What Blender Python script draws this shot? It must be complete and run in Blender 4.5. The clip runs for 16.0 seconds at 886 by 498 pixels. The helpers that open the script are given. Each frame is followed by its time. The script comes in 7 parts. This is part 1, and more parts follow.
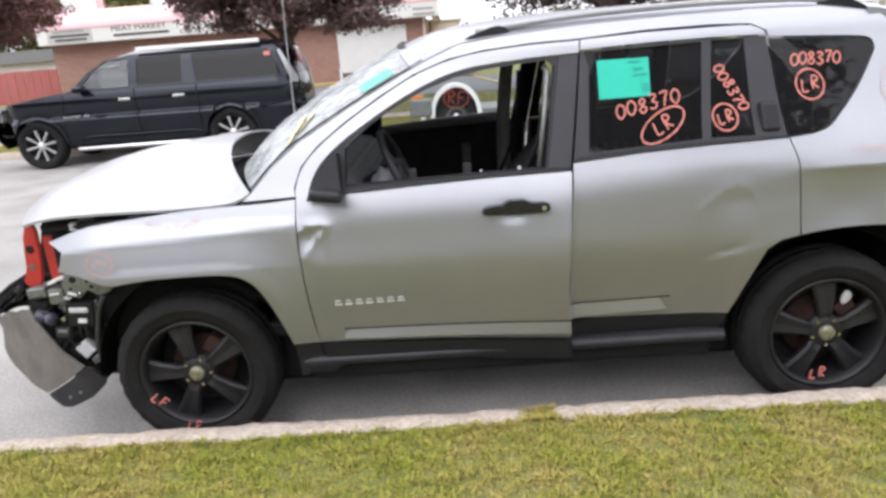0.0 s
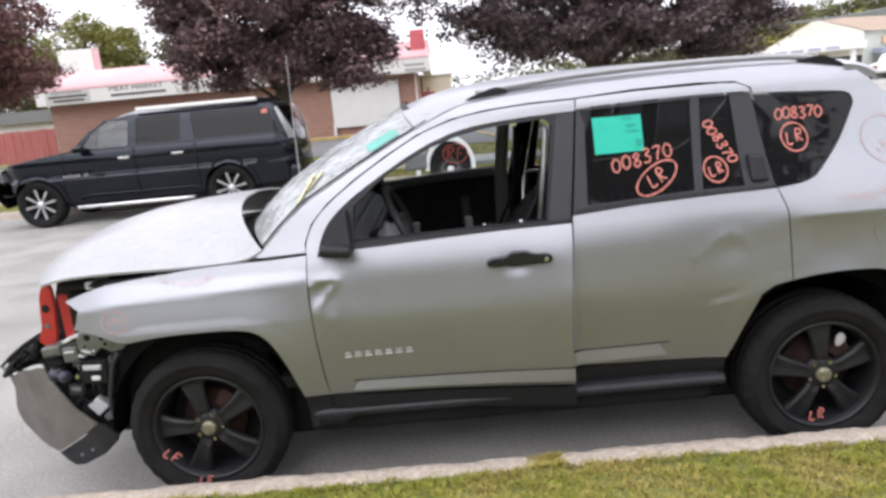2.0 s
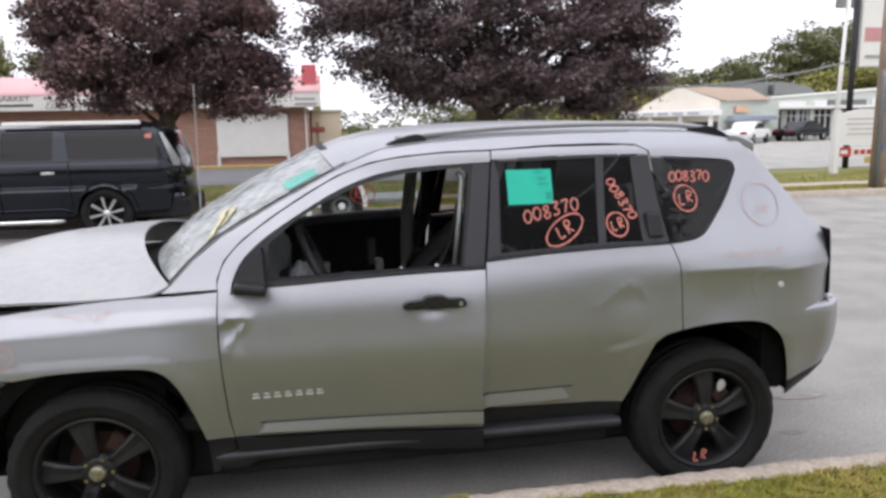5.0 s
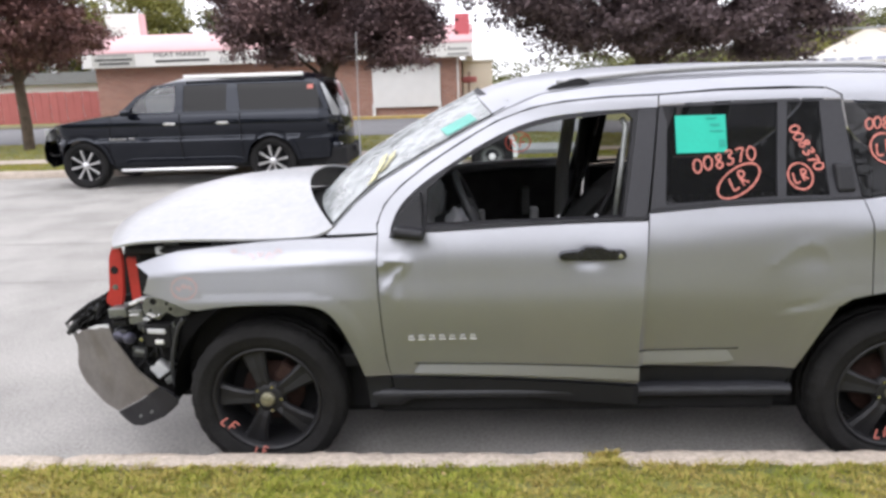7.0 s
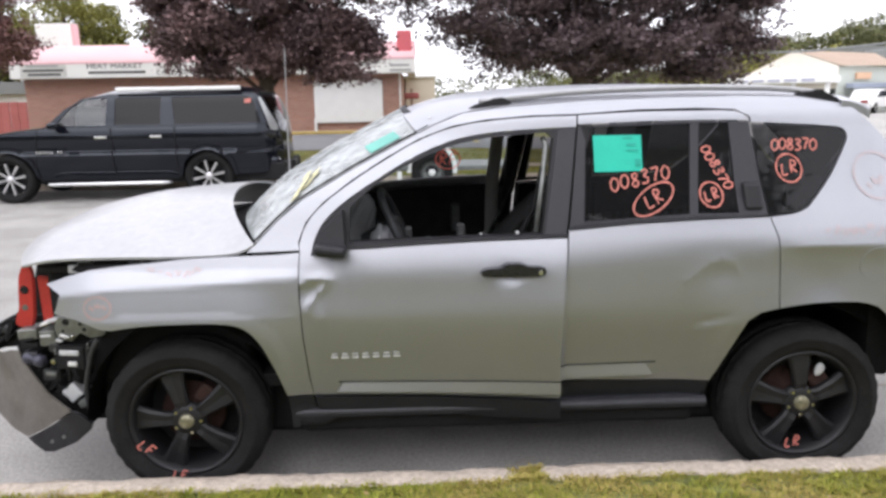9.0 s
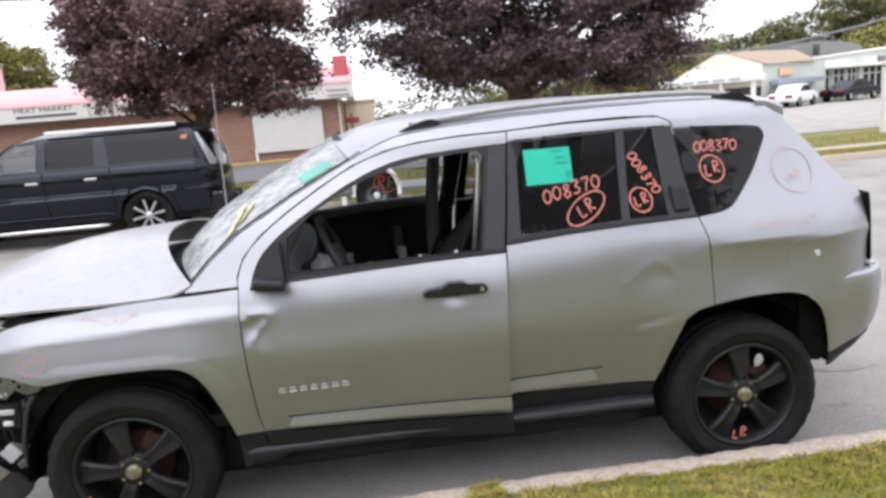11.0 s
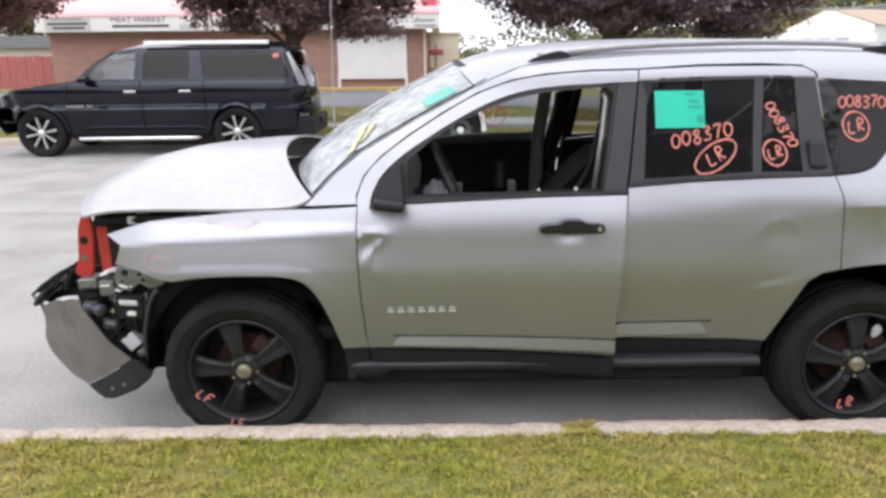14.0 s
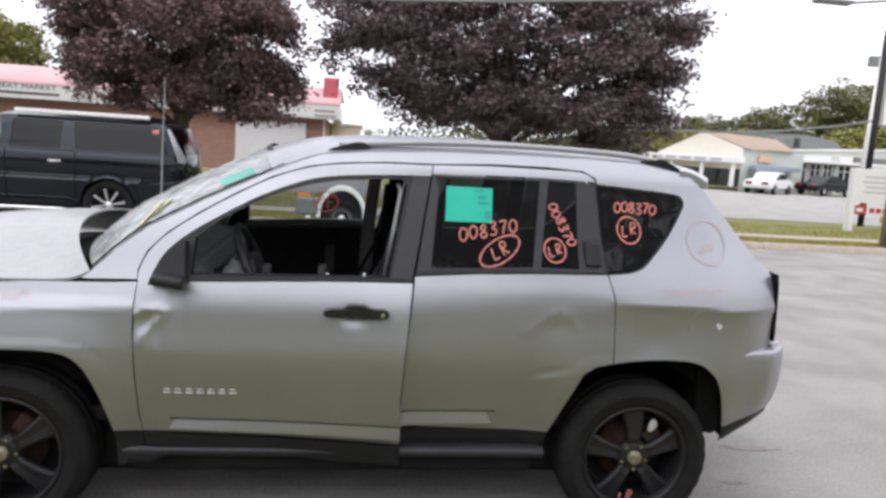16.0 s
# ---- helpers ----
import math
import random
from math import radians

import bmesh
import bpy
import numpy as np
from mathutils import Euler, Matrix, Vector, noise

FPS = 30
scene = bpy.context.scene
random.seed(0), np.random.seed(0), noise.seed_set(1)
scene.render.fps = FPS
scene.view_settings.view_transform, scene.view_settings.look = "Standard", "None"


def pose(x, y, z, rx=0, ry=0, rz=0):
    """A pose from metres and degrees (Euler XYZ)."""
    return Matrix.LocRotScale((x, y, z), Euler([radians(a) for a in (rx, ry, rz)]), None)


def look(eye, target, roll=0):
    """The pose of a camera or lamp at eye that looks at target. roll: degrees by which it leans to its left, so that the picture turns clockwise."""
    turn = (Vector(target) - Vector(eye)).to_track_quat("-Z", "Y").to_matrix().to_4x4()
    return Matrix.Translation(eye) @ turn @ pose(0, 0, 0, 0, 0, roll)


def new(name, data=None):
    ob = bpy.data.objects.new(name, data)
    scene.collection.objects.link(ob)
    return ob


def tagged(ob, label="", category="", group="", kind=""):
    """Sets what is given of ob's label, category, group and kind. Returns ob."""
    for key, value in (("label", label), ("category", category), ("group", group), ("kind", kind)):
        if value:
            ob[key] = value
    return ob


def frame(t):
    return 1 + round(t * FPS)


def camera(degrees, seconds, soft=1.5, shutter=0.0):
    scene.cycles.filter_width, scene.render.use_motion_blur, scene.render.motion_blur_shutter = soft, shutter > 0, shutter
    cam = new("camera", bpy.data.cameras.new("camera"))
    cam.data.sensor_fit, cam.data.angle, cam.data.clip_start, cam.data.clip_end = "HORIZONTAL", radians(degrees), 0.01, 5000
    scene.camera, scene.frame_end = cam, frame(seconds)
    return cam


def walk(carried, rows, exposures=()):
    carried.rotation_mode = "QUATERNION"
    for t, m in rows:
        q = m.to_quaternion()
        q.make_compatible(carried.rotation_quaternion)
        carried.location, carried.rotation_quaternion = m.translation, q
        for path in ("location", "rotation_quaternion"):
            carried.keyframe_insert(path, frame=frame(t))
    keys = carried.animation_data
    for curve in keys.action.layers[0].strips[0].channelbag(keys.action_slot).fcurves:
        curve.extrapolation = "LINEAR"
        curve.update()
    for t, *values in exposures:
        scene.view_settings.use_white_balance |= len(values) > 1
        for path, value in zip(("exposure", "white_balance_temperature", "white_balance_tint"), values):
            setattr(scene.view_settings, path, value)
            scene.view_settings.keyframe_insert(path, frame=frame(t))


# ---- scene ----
from mathutils import geometry

cam = camera(63.9, 16.0, soft=3.0)
PATH = [
    (0, (1.16, -2.685, 1.618), (1.103, -0.767, 1.056), -4.4),
    (0.5, (0.962, -2.77, 1.651), (1.003, -0.831, 1.165), -3.5),
    (1, (0.954, -2.776, 1.654), (0.914, -0.836, 1.172), -3.9),
    (1.5, (1.045, -2.786, 1.653), (0.947, -0.842, 1.196), -5.3),
    (2, (1.113, -2.78, 1.656), (1.085, -0.826, 1.228), -5.3),
    (2.5, (1.087, -2.797, 1.669), (1.246, -0.828, 1.353), -3.2),
    (3, (0.999, -2.801, 1.682), (1.291, -0.849, 1.36), -3.6),
    (5.5, (0.94, -2.806, 1.693), (1.226, -0.86, 1.331), -0.3),
    (6, (0.91, -2.798, 1.673), (0.895, -0.854, 1.203), -1.0),
    (6.5, (0.925, -2.763, 1.669), (0.824, -0.832, 1.157), -1.7),
    (7, (0.922, -2.762, 1.668), (0.824, -0.819, 1.205), -1.8),
    (7.5, (0.911, -2.749, 1.665), (0.83, -0.81, 1.183), -1.6),
    (8, (0.924, -2.748, 1.665), (0.883, -0.807, 1.185), -1.5),
    (8.5, (0.949, -2.761, 1.674), (0.964, -0.809, 1.235), -0.0),
    (9, (1.014, -2.765, 1.675), (1.07, -0.811, 1.25), -1.0),
    (9.5, (1.076, -2.767, 1.677), (1.197, -0.815, 1.259), -3.5),
    (12, (1.063, -2.78, 1.692), (1.316, -0.83, 1.325), -3.9),
    (12.5, (1.052, -2.778, 1.671), (1.419, -0.869, 1.201), -0.9),
    (13, (1.007, -2.789, 1.678), (1.211, -0.85, 1.236), -2.5),
    (13.5, (0.951, -2.776, 1.672), (0.991, -0.826, 1.227), -2.2),
    (14, (0.854, -2.758, 1.659), (0.858, -0.83, 1.124), -0.6),
    (14.5, (0.842, -2.732, 1.651), (0.856, -0.8, 1.133), 1.3),
    (15, (0.884, -2.766, 1.658), (1.026, -0.82, 1.218), 2.4),
    (15.5, (1.036, -2.782, 1.654), (1.23, -0.814, 1.36), 1.1),
    (16, (1.325, -2.819, 1.65), (1.592, -0.857, 1.373), 3.7),
]
STOPS = [(0, .54), (0.5, .51), (1.0, .47), (2.0, .36), (2.5, .34), (3, .32), (5.5, -.02), (6.0, .23), (7.0, .42), (8.0, .42), (8.5, .38), (9.0, .35), (9.5, .34), (12, .30), (12.5, .33), (14.0, .43), (14.5, .44), (15.0, .38), (15.5, .27), (16, .05)]
walk(cam, [(t, look(eye, target, roll)) for t, eye, target, roll in PATH], [(t, e, 6300, 14) for t, e in STOPS])

# ---- light ----
world = bpy.data.worlds.new("overcast_sky")
scene.world = world
world.use_nodes = True
wt = world.node_tree
for n in list(wt.nodes):
    wt.nodes.remove(n)
w_sky = wt.nodes.new("ShaderNodeTexSky")
w_sky.sky_type = "NISHITA"
w_sky.sun_disc = False
w_sky.sun_elevation = radians(52)
w_sky.sun_rotation = radians(200)
w_sky.air_density, w_sky.dust_density, w_sky.ozone_density = 1.0, 4.0, 1.0
w_soft = wt.nodes.new("ShaderNodeHueSaturation")
w_soft.inputs["Saturation"].default_value = 0.12
w_bg = wt.nodes.new("ShaderNodeBackground")
w_bg.inputs["Strength"].default_value = 0.15
w_out = wt.nodes.new("ShaderNodeOutputWorld")
wt.links.new(w_sky.outputs[0], w_soft.inputs["Color"])
w_cloud = wt.nodes.new("ShaderNodeMix")
w_cloud.data_type = "RGBA"
w_cloud.inputs[0].default_value = 0.85
w_cloud.inputs[7].default_value = (12.3, 12.3, 12.7, 1)
wt.links.new(w_soft.outputs[0], w_cloud.inputs[6])
# an overcast sky: brighter overhead than at the horizon
w_tc, w_xyz, w_up, w_mul = wt.nodes.new("ShaderNodeTexCoord"), wt.nodes.new("ShaderNodeSeparateXYZ"), wt.nodes.new("ShaderNodeMapRange"), wt.nodes.new("ShaderNodeVectorMath")
w_mul.operation = "MULTIPLY"
w_up.inputs["From Min"].default_value, w_up.inputs["From Max"].default_value = 0.0, 1.0
w_up.inputs["To Min"].default_value, w_up.inputs["To Max"].default_value = 0.80, 1.10
wt.links.new(w_tc.outputs["Generated"], w_xyz.inputs[0])
wt.links.new(w_xyz.outputs["Z"], w_up.inputs["Value"])
wt.links.new(w_cloud.outputs[2], w_mul.inputs[0])
wt.links.new(w_up.outputs[0], w_mul.inputs[1])
wt.links.new(w_mul.outputs[0], w_bg.inputs["Color"])
wt.links.new(w_bg.outputs[0], w_out.inputs["Surface"])
sun = new("sun", bpy.data.lights.new("sun", "SUN"))
sun.data.energy, sun.data.angle, sun.data.color = 0.55, radians(60), (1.0, 0.97, 0.93)
sun.matrix_world = look((-6, -18, 30), (0, 0, 0))
scene.view_settings.exposure = 0.0


# ---- materials ----
def material(name, color, rough=0.6, metal=0.0, vary=0.12, scale=6.0, bump=0.0, bump_scale=60.0, coat=0.0, color2=None, spec=0.5, coat_rough=0.05,
             per=None, speck=None, span=0.18):
    """A surface with grain at two scales: its colour drifts towards color2, its roughness with it, and it has a fine relief."""
    m = bpy.data.materials.new(name)
    m.use_nodes = True
    nt = m.node_tree
    b = nt.nodes["Principled BSDF"]
    tc = nt.nodes.new("ShaderNodeTexCoord")
    big = nt.nodes.new("ShaderNodeTexNoise")
    big.inputs["Scale"].default_value, big.inputs["Detail"].default_value = scale, 6
    fine = nt.nodes.new("ShaderNodeTexNoise")
    fine.inputs["Scale"].default_value, fine.inputs["Detail"].default_value = bump_scale, 4
    nt.links.new(tc.outputs["Object"], big.inputs["Vector"])
    nt.links.new(tc.outputs["Object"], fine.inputs["Vector"])
    blend = nt.nodes.new("ShaderNodeMath")
    blend.operation = "MULTIPLY_ADD"
    blend.inputs[1].default_value, blend.inputs[2].default_value = 0.5, 0.0
    add = nt.nodes.new("ShaderNodeMath")
    nt.links.new(big.outputs["Fac"], add.inputs[0])
    nt.links.new(fine.outputs["Fac"], add.inputs[1])
    nt.links.new(add.outputs[0], blend.inputs[0])
    ramp = nt.nodes.new("ShaderNodeValToRGB")
    c2 = color2 or tuple(c * (1 - 2 * vary) for c in color)
    ramp.color_ramp.elements[0].position, ramp.color_ramp.elements[1].position = 0.5 - span, 0.5 + span
    ramp.color_ramp.elements[0].color, ramp.color_ramp.elements[1].color = (*c2, 1), (*color, 1)
    nt.links.new(blend.outputs[0], ramp.inputs[0])
    last = ramp.outputs[0]
    if per:
        src = nt.nodes.new("ShaderNodeNewGeometry") if per == "island" else nt.nodes.new("ShaderNodeObjectInfo")
        hsv = nt.nodes.new("ShaderNodeHueSaturation")
        mr = nt.nodes.new("ShaderNodeMapRange")
        mr.inputs["To Min"].default_value, mr.inputs["To Max"].default_value = 0.70, 1.28
        nt.links.new(src.outputs["Random Per Island" if per == "island" else "Random"], mr.inputs["Value"])
        nt.links.new(mr.outputs[0], hsv.inputs["Value"])
        nt.links.new(last, hsv.inputs["Color"])
        last = hsv.outputs[0]
    if speck:
        sp = nt.nodes.new("ShaderNodeTexNoise")
        sp.inputs["Scale"].default_value, sp.inputs["Detail"].default_value, sp.inputs["Roughness"].default_value = speck[0], 5, 0.75
        nt.links.new(tc.outputs["Object"], sp.inputs["Vector"])
        sr, sh = nt.nodes.new("ShaderNodeMapRange"), nt.nodes.new("ShaderNodeHueSaturation")
        sr.inputs["From Min"].default_value, sr.inputs["From Max"].default_value = 0.3, 0.7
        sr.inputs["To Min"].default_value, sr.inputs["To Max"].default_value = 1 - speck[1], 1 + speck[1]
        nt.links.new(sp.outputs["Fac"], sr.inputs["Value"])
        nt.links.new(sr.outputs[0], sh.inputs["Value"])
        nt.links.new(last, sh.inputs["Color"])
        last = sh.outputs[0]
    nt.links.new(last, b.inputs["Base Color"])
    rr = nt.nodes.new("ShaderNodeMapRange")
    rr.inputs["To Min"].default_value, rr.inputs["To Max"].default_value = min(1, rough * 1.2), rough * 0.85
    nt.links.new(blend.outputs[0], rr.inputs["Value"])
    nt.links.new(rr.outputs[0], b.inputs["Roughness"])
    b.inputs["Metallic"].default_value = metal
    b.inputs["Specular IOR Level"].default_value = spec
    b.inputs["Coat Weight"].default_value, b.inputs["Coat Roughness"].default_value = coat, coat_rough
    if bump:
        bn = nt.nodes.new("ShaderNodeBump")
        bn.inputs["Strength"].default_value, bn.inputs["Distance"].default_value = bump, 0.02
        nt.links.new(fine.outputs["Fac"], bn.inputs["Height"])
        nt.links.new(bn.outputs[0], b.inputs["Normal"])
    return m


def glass(name, tint, rough=0.02, blend=1.45):
    """A thin pane: what is behind shows through its tint, and it mirrors by Fresnel."""
    m = bpy.data.materials.new(name)
    m.use_nodes = True
    nt = m.node_tree
    nt.nodes.remove(nt.nodes["Principled BSDF"])
    tr, gl = nt.nodes.new("ShaderNodeBsdfTransparent"), nt.nodes.new("ShaderNodeBsdfGlossy")
    fr, mx = nt.nodes.new("ShaderNodeFresnel"), nt.nodes.new("ShaderNodeMixShader")
    tr.inputs["Color"].default_value = (*tint, 1)
    gl.inputs["Roughness"].default_value = rough
    fr.inputs["IOR"].default_value = blend
    nt.links.new(fr.outputs[0], mx.inputs[0])
    nt.links.new(tr.outputs[0], mx.inputs[1])
    nt.links.new(gl.outputs[0], mx.inputs[2])
    nt.links.new(mx.outputs[0], nt.nodes["Material Output"].inputs["Surface"])
    return m


def brick_material(name):
    m = material(name, (0.36, 0.185, 0.14), 0.85, vary=0.2, scale=0.8, bump=0.3)
    nt = m.node_tree
    b = nt.nodes["Principled BSDF"]
    tc = nt.nodes.new("ShaderNodeTexCoord")
    mp = nt.nodes.new("ShaderNodeMapping")
    mp.inputs["Rotation"].default_value = (radians(90), 0, 0)
    br = nt.nodes.new("ShaderNodeTexBrick")
    br.inputs["Scale"].default_value = 1.0
    br.inputs["Brick Width"].default_value, br.inputs["Row Height"].default_value = 0.21, 0.075
    br.inputs["Mortar Size"].default_value = 0.008
    br.inputs["Color1"].default_value, br.inputs["Color2"].default_value = (0.40, 0.195, 0.13, 1), (0.28, 0.13, 0.085, 1)
    br.inputs["Mortar"].default_value = (0.46, 0.40, 0.36, 1)
    nt.links.new(tc.outputs["Object"], mp.inputs["Vector"])
    nt.links.new(mp.outputs[0], br.inputs["Vector"])
    mx = nt.nodes.new("ShaderNodeMix")
    mx.data_type = "RGBA"
    mx.inputs[0].default_value = 0.7
    old = b.inputs["Base Color"].links[0].from_socket
    nt.links.new(old, mx.inputs[6])
    nt.links.new(br.outputs[0], mx.inputs[7])
    nt.links.new(mx.outputs[2], b.inputs["Base Color"])
    return m


PAINT = material("silver_paint", (0.396, 0.404, 0.432), 0.42, 0.82, vary=0.06, scale=2.5, bump_scale=400, coat=0.30, coat_rough=0.08)
PAINT_TOP = material("dusty_silver_paint", (0.43, 0.43, 0.435), 0.46, 0.65, vary=0.06, scale=3.5, bump_scale=30, coat=0.2, coat_rough=0.15, color2=(0.385, 0.39, 0.40), span=0.12, speck=(14, 0.03))
PAINT_DUST = material("dirty_bumper_paint", (0.175, 0.160, 0.145), 0.5, 0.3, vary=0.12, scale=5, bump=0.1, bump_scale=40, coat=0.2, coat_rough=0.3)
TRIM = material("black_trim", (0.017, 0.017, 0.020), 0.5, vary=0.2, scale=8, spec=0.35)
ROCKER = material("scuffed_rocker_plastic", (0.030, 0.031, 0.036), 0.45, vary=0.25, scale=9, spec=0.4)
PIANO = material("glossy_black_plastic", (0.015, 0.015, 0.018), 0.25, vary=0.15, scale=8)
CLAD = material("grey_cladding", (0.018, 0.019, 0.022), 0.5, vary=0.2, spec=0.3, scale=7, bump=0.1, bump_scale=300)
PILLAR = material("satin_pillar_film", (0.028, 0.028, 0.033), 0.45, vary=0.1, scale=6, spec=0.4)
RUBBER = material("tyre_rubber", (0.019, 0.0185, 0.0185), 0.8, vary=0.3, scale=9, bump=0.2, bump_scale=120, spec=0.2)
RIM = material("dark_grey_alloy", (0.016, 0.016, 0.018), 0.5, 0.2, vary=0.15, scale=9)
RUST = material("rusty_brake", (0.062, 0.028, 0.021), 0.8, 0.2, vary=0.3, scale=15, bump=0.3, bump_scale=90)
LINER = material("black_arch_felt", (0.008, 0.008, 0.008), 0.95, vary=0.3, scale=14, bump=0.4, bump_scale=90, spec=0.1)
CAP = material("tarnished_wheel_cap", (0.42, 0.40, 0.28), 0.4, 0.7, vary=0.3, scale=40)
CHROME = material("chrome", (0.75, 0.75, 0.75), 0.12, 1.0, vary=0.05)
BRIGHT = material("bright_alloy", (0.62, 0.62, 0.63), 0.25, 1.0, vary=0.08)
INNER = material("black_interior", (0.020, 0.020, 0.021), 0.75, vary=0.2, spec=0.2, scale=8, bump=0.1, bump_scale=200)
INNER_GREY = material("grey_interior", (0.22, 0.22, 0.225), 0.65, vary=0.15, scale=8, bump=0.1, bump_scale=200)
LIGHTTRIM = material("light_grey_cabin_trim", (0.58, 0.575, 0.56), 0.6, vary=0.08, scale=8)
BADGE = material("dull_chrome_badge", (0.50, 0.50, 0.48), 0.4, 0.3, vary=0.1)
CLOTH = material("dark_seat_cloth", (0.055, 0.053, 0.055), 0.9, vary=0.25, scale=14, bump=0.3, bump_scale=300)
BAG = material("deflated_airbag", (0.34, 0.34, 0.36), 0.85, vary=0.15, scale=10, bump=0.3, bump_scale=60)
TINT = glass("tinted_glass", (0.12, 0.122, 0.13), 0.02, 1.36)
_t = TINT.node_tree
_df, _mx = _t.nodes.new("ShaderNodeBsdfDiffuse"), _t.nodes.new("ShaderNodeMixShader")
_df.inputs["Color"].default_value = (0.5, 0.51, 0.55, 1)
_mx.inputs[0].default_value = 0.016
_t.links.new(_t.nodes["Material Output"].inputs["Surface"].links[0].from_socket, _mx.inputs[1])
_t.links.new(_df.outputs[0], _mx.inputs[2])
_t.links.new(_mx.outputs[0], _t.nodes["Material Output"].inputs["Surface"])
CLEAR = glass("clear_glass", (0.80, 0.84, 0.83))
CRACKED = glass("cracked_windscreen", (0.55, 0.60, 0.58), 0.12, 2.6)
# pale mottling: crazed glass, with pale reflections put into its diffuse colour
_t = CRACKED.node_tree
_df, _mx, _nz = _t.nodes.new("ShaderNodeBsdfDiffuse"), _t.nodes.new("ShaderNodeMixShader"), _t.nodes.new("ShaderNodeTexNoise")
_tc, _rp = _t.nodes.new("ShaderNodeTexCoord"), _t.nodes.new("ShaderNodeMapRange")
_nz.inputs["Scale"].default_value, _nz.inputs["Detail"].default_value = 14.0, 8.0
_rp.inputs["From Min"].default_value, _rp.inputs["From Max"].default_value = 0.35, 0.7
_rp.inputs["To Min"].default_value, _rp.inputs["To Max"].default_value = 0.20, 0.52
_df.inputs["Color"].default_value = (0.72, 0.76, 0.76, 1)
_t.links.new(_tc.outputs["Object"], _nz.inputs["Vector"])
_t.links.new(_nz.outputs["Fac"], _rp.inputs["Value"])
_t.links.new(_rp.outputs[0], _mx.inputs[0])
_t.links.new(_t.nodes["Material Output"].inputs["Surface"].links[0].from_socket, _mx.inputs[1])
_t.links.new(_df.outputs[0], _mx.inputs[2])
_t.links.new(_mx.outputs[0], _t.nodes["Material Output"].inputs["Surface"])
RED = material("red_primed_panel", (0.50, 0.035, 0.03), 0.45, vary=0.15, scale=12, coat=0.3, coat_rough=0.2)
MARK = material("orange_paint_marker", (0.58, 0.19, 0.15), 0.6, vary=0.12, scale=30, color2=(0.46, 0.15, 0.12))
MARK_FAINT = material("thin_orange_marker", (0.435, 0.355, 0.358), 0.45, 0.7, vary=0.1, scale=45, color2=(0.39, 0.375, 0.39))
MARK_MID = material("worn_orange_marker", (0.52, 0.335, 0.315), 0.45, 0.5, vary=0.1, scale=45, color2=(0.43, 0.40, 0.40))
MARK_GLASS = material("orange_marker_on_clear_glass", (0.60, 0.20, 0.15), 0.6, vary=0.1)
MARK_GLASS.node_tree.nodes["Principled BSDF"].inputs["Transmission Weight"].default_value = 0.0
_t = MARK_GLASS.node_tree
_tl, _mx = _t.nodes.new("ShaderNodeBsdfTranslucent"), _t.nodes.new("ShaderNodeMixShader")
_tl.inputs["Color"].default_value = (0.85, 0.16, 0.11, 1)
_mx.inputs[0].default_value = 0.6
_t.links.new(_t.nodes["Principled BSDF"].outputs[0], _mx.inputs[1])
_t.links.new(_tl.outputs[0], _mx.inputs[2])
_t.links.new(_mx.outputs[0], _t.nodes["Material Output"].inputs["Surface"])
TEAL = material("teal_sticker", (0.0, 0.46, 0.33), 0.55, vary=0.06, scale=5)
TEAL_DARK = material("teal_ink", (0.0, 0.32, 0.24), 0.6, vary=0.05)
YELLOW = material("yellow_marker", (0.66, 0.62, 0.36), 0.6, vary=0.1)
GREYMETAL = material("grey_metal", (0.26, 0.27, 0.26), 0.45, 0.6, vary=0.2, scale=18)
RAIL = material("silver_rail", (0.42, 0.42, 0.43), 0.4, 0.7, vary=0.08, scale=9)
PLASTIC = material("dark_grey_plastic", (0.045, 0.047, 0.05), 0.5, vary=0.2, scale=12)
PALE = material("pale_plastic_label", (0.62, 0.63, 0.64), 0.5, vary=0.1)
BLACKPAINT = material("black_gloss_paint", (0.005, 0.006, 0.010), 0.06, vary=0.1, spec=0.48)
# bluish specular tint puts the sky's blue into the paint's reflections
BLACKPAINT.node_tree.nodes["Principled BSDF"].inputs["Specular Tint"].default_value = (0.86, 0.91, 1.0, 1)
LAMPGLASS = material("clear_lamp_lens", (0.40, 0.41, 0.41), 0.2, 0.3, vary=0.1, coat=0.6)
REDLAMP = material("red_lamp_lens", (0.25, 0.02, 0.02), 0.15, vary=0.1, coat=0.6)
AMBER = material("amber_lamp_lens", (0.75, 0.22, 0.03), 0.3, vary=0.1)
SPOKE = material("bright_polished_spoke", (0.72, 0.72, 0.73), 0.28, 0.8, vary=0.06)
WHITE = material("white_paint", (0.78, 0.78, 0.76), 0.5, vary=0.05, scale=3)
GABLE = material("cream_gable_boards", (0.78, 0.73, 0.64), 0.6, vary=0.05, scale=1.5)
CREAM = material("cream_fabric", (0.72, 0.64, 0.52), 0.7, vary=0.06, scale=1.5)
PINK = material("faded_red_roof", (0.72, 0.45, 0.46), 0.6, vary=0.08, scale=1.2)
REDTOWER = material("red_roof_block", (0.62, 0.13, 0.15), 0.6, vary=0.08, scale=1.2)
SIGNWHITE = material("white_sign_board", (0.78, 0.77, 0.73), 0.55, vary=0.06, scale=1.0)
SIGNINK = material("dark_sign_ink", (0.09, 0.09, 0.085), 0.6, vary=0.1)
SIGNGREY = material("faded_sign_ink", (0.36, 0.36, 0.34), 0.6, vary=0.1)
FENCE = material("dull_red_boards", (0.42, 0.125, 0.115), 0.7, vary=0.12, scale=2)
BRICK = brick_material("brown_brick")
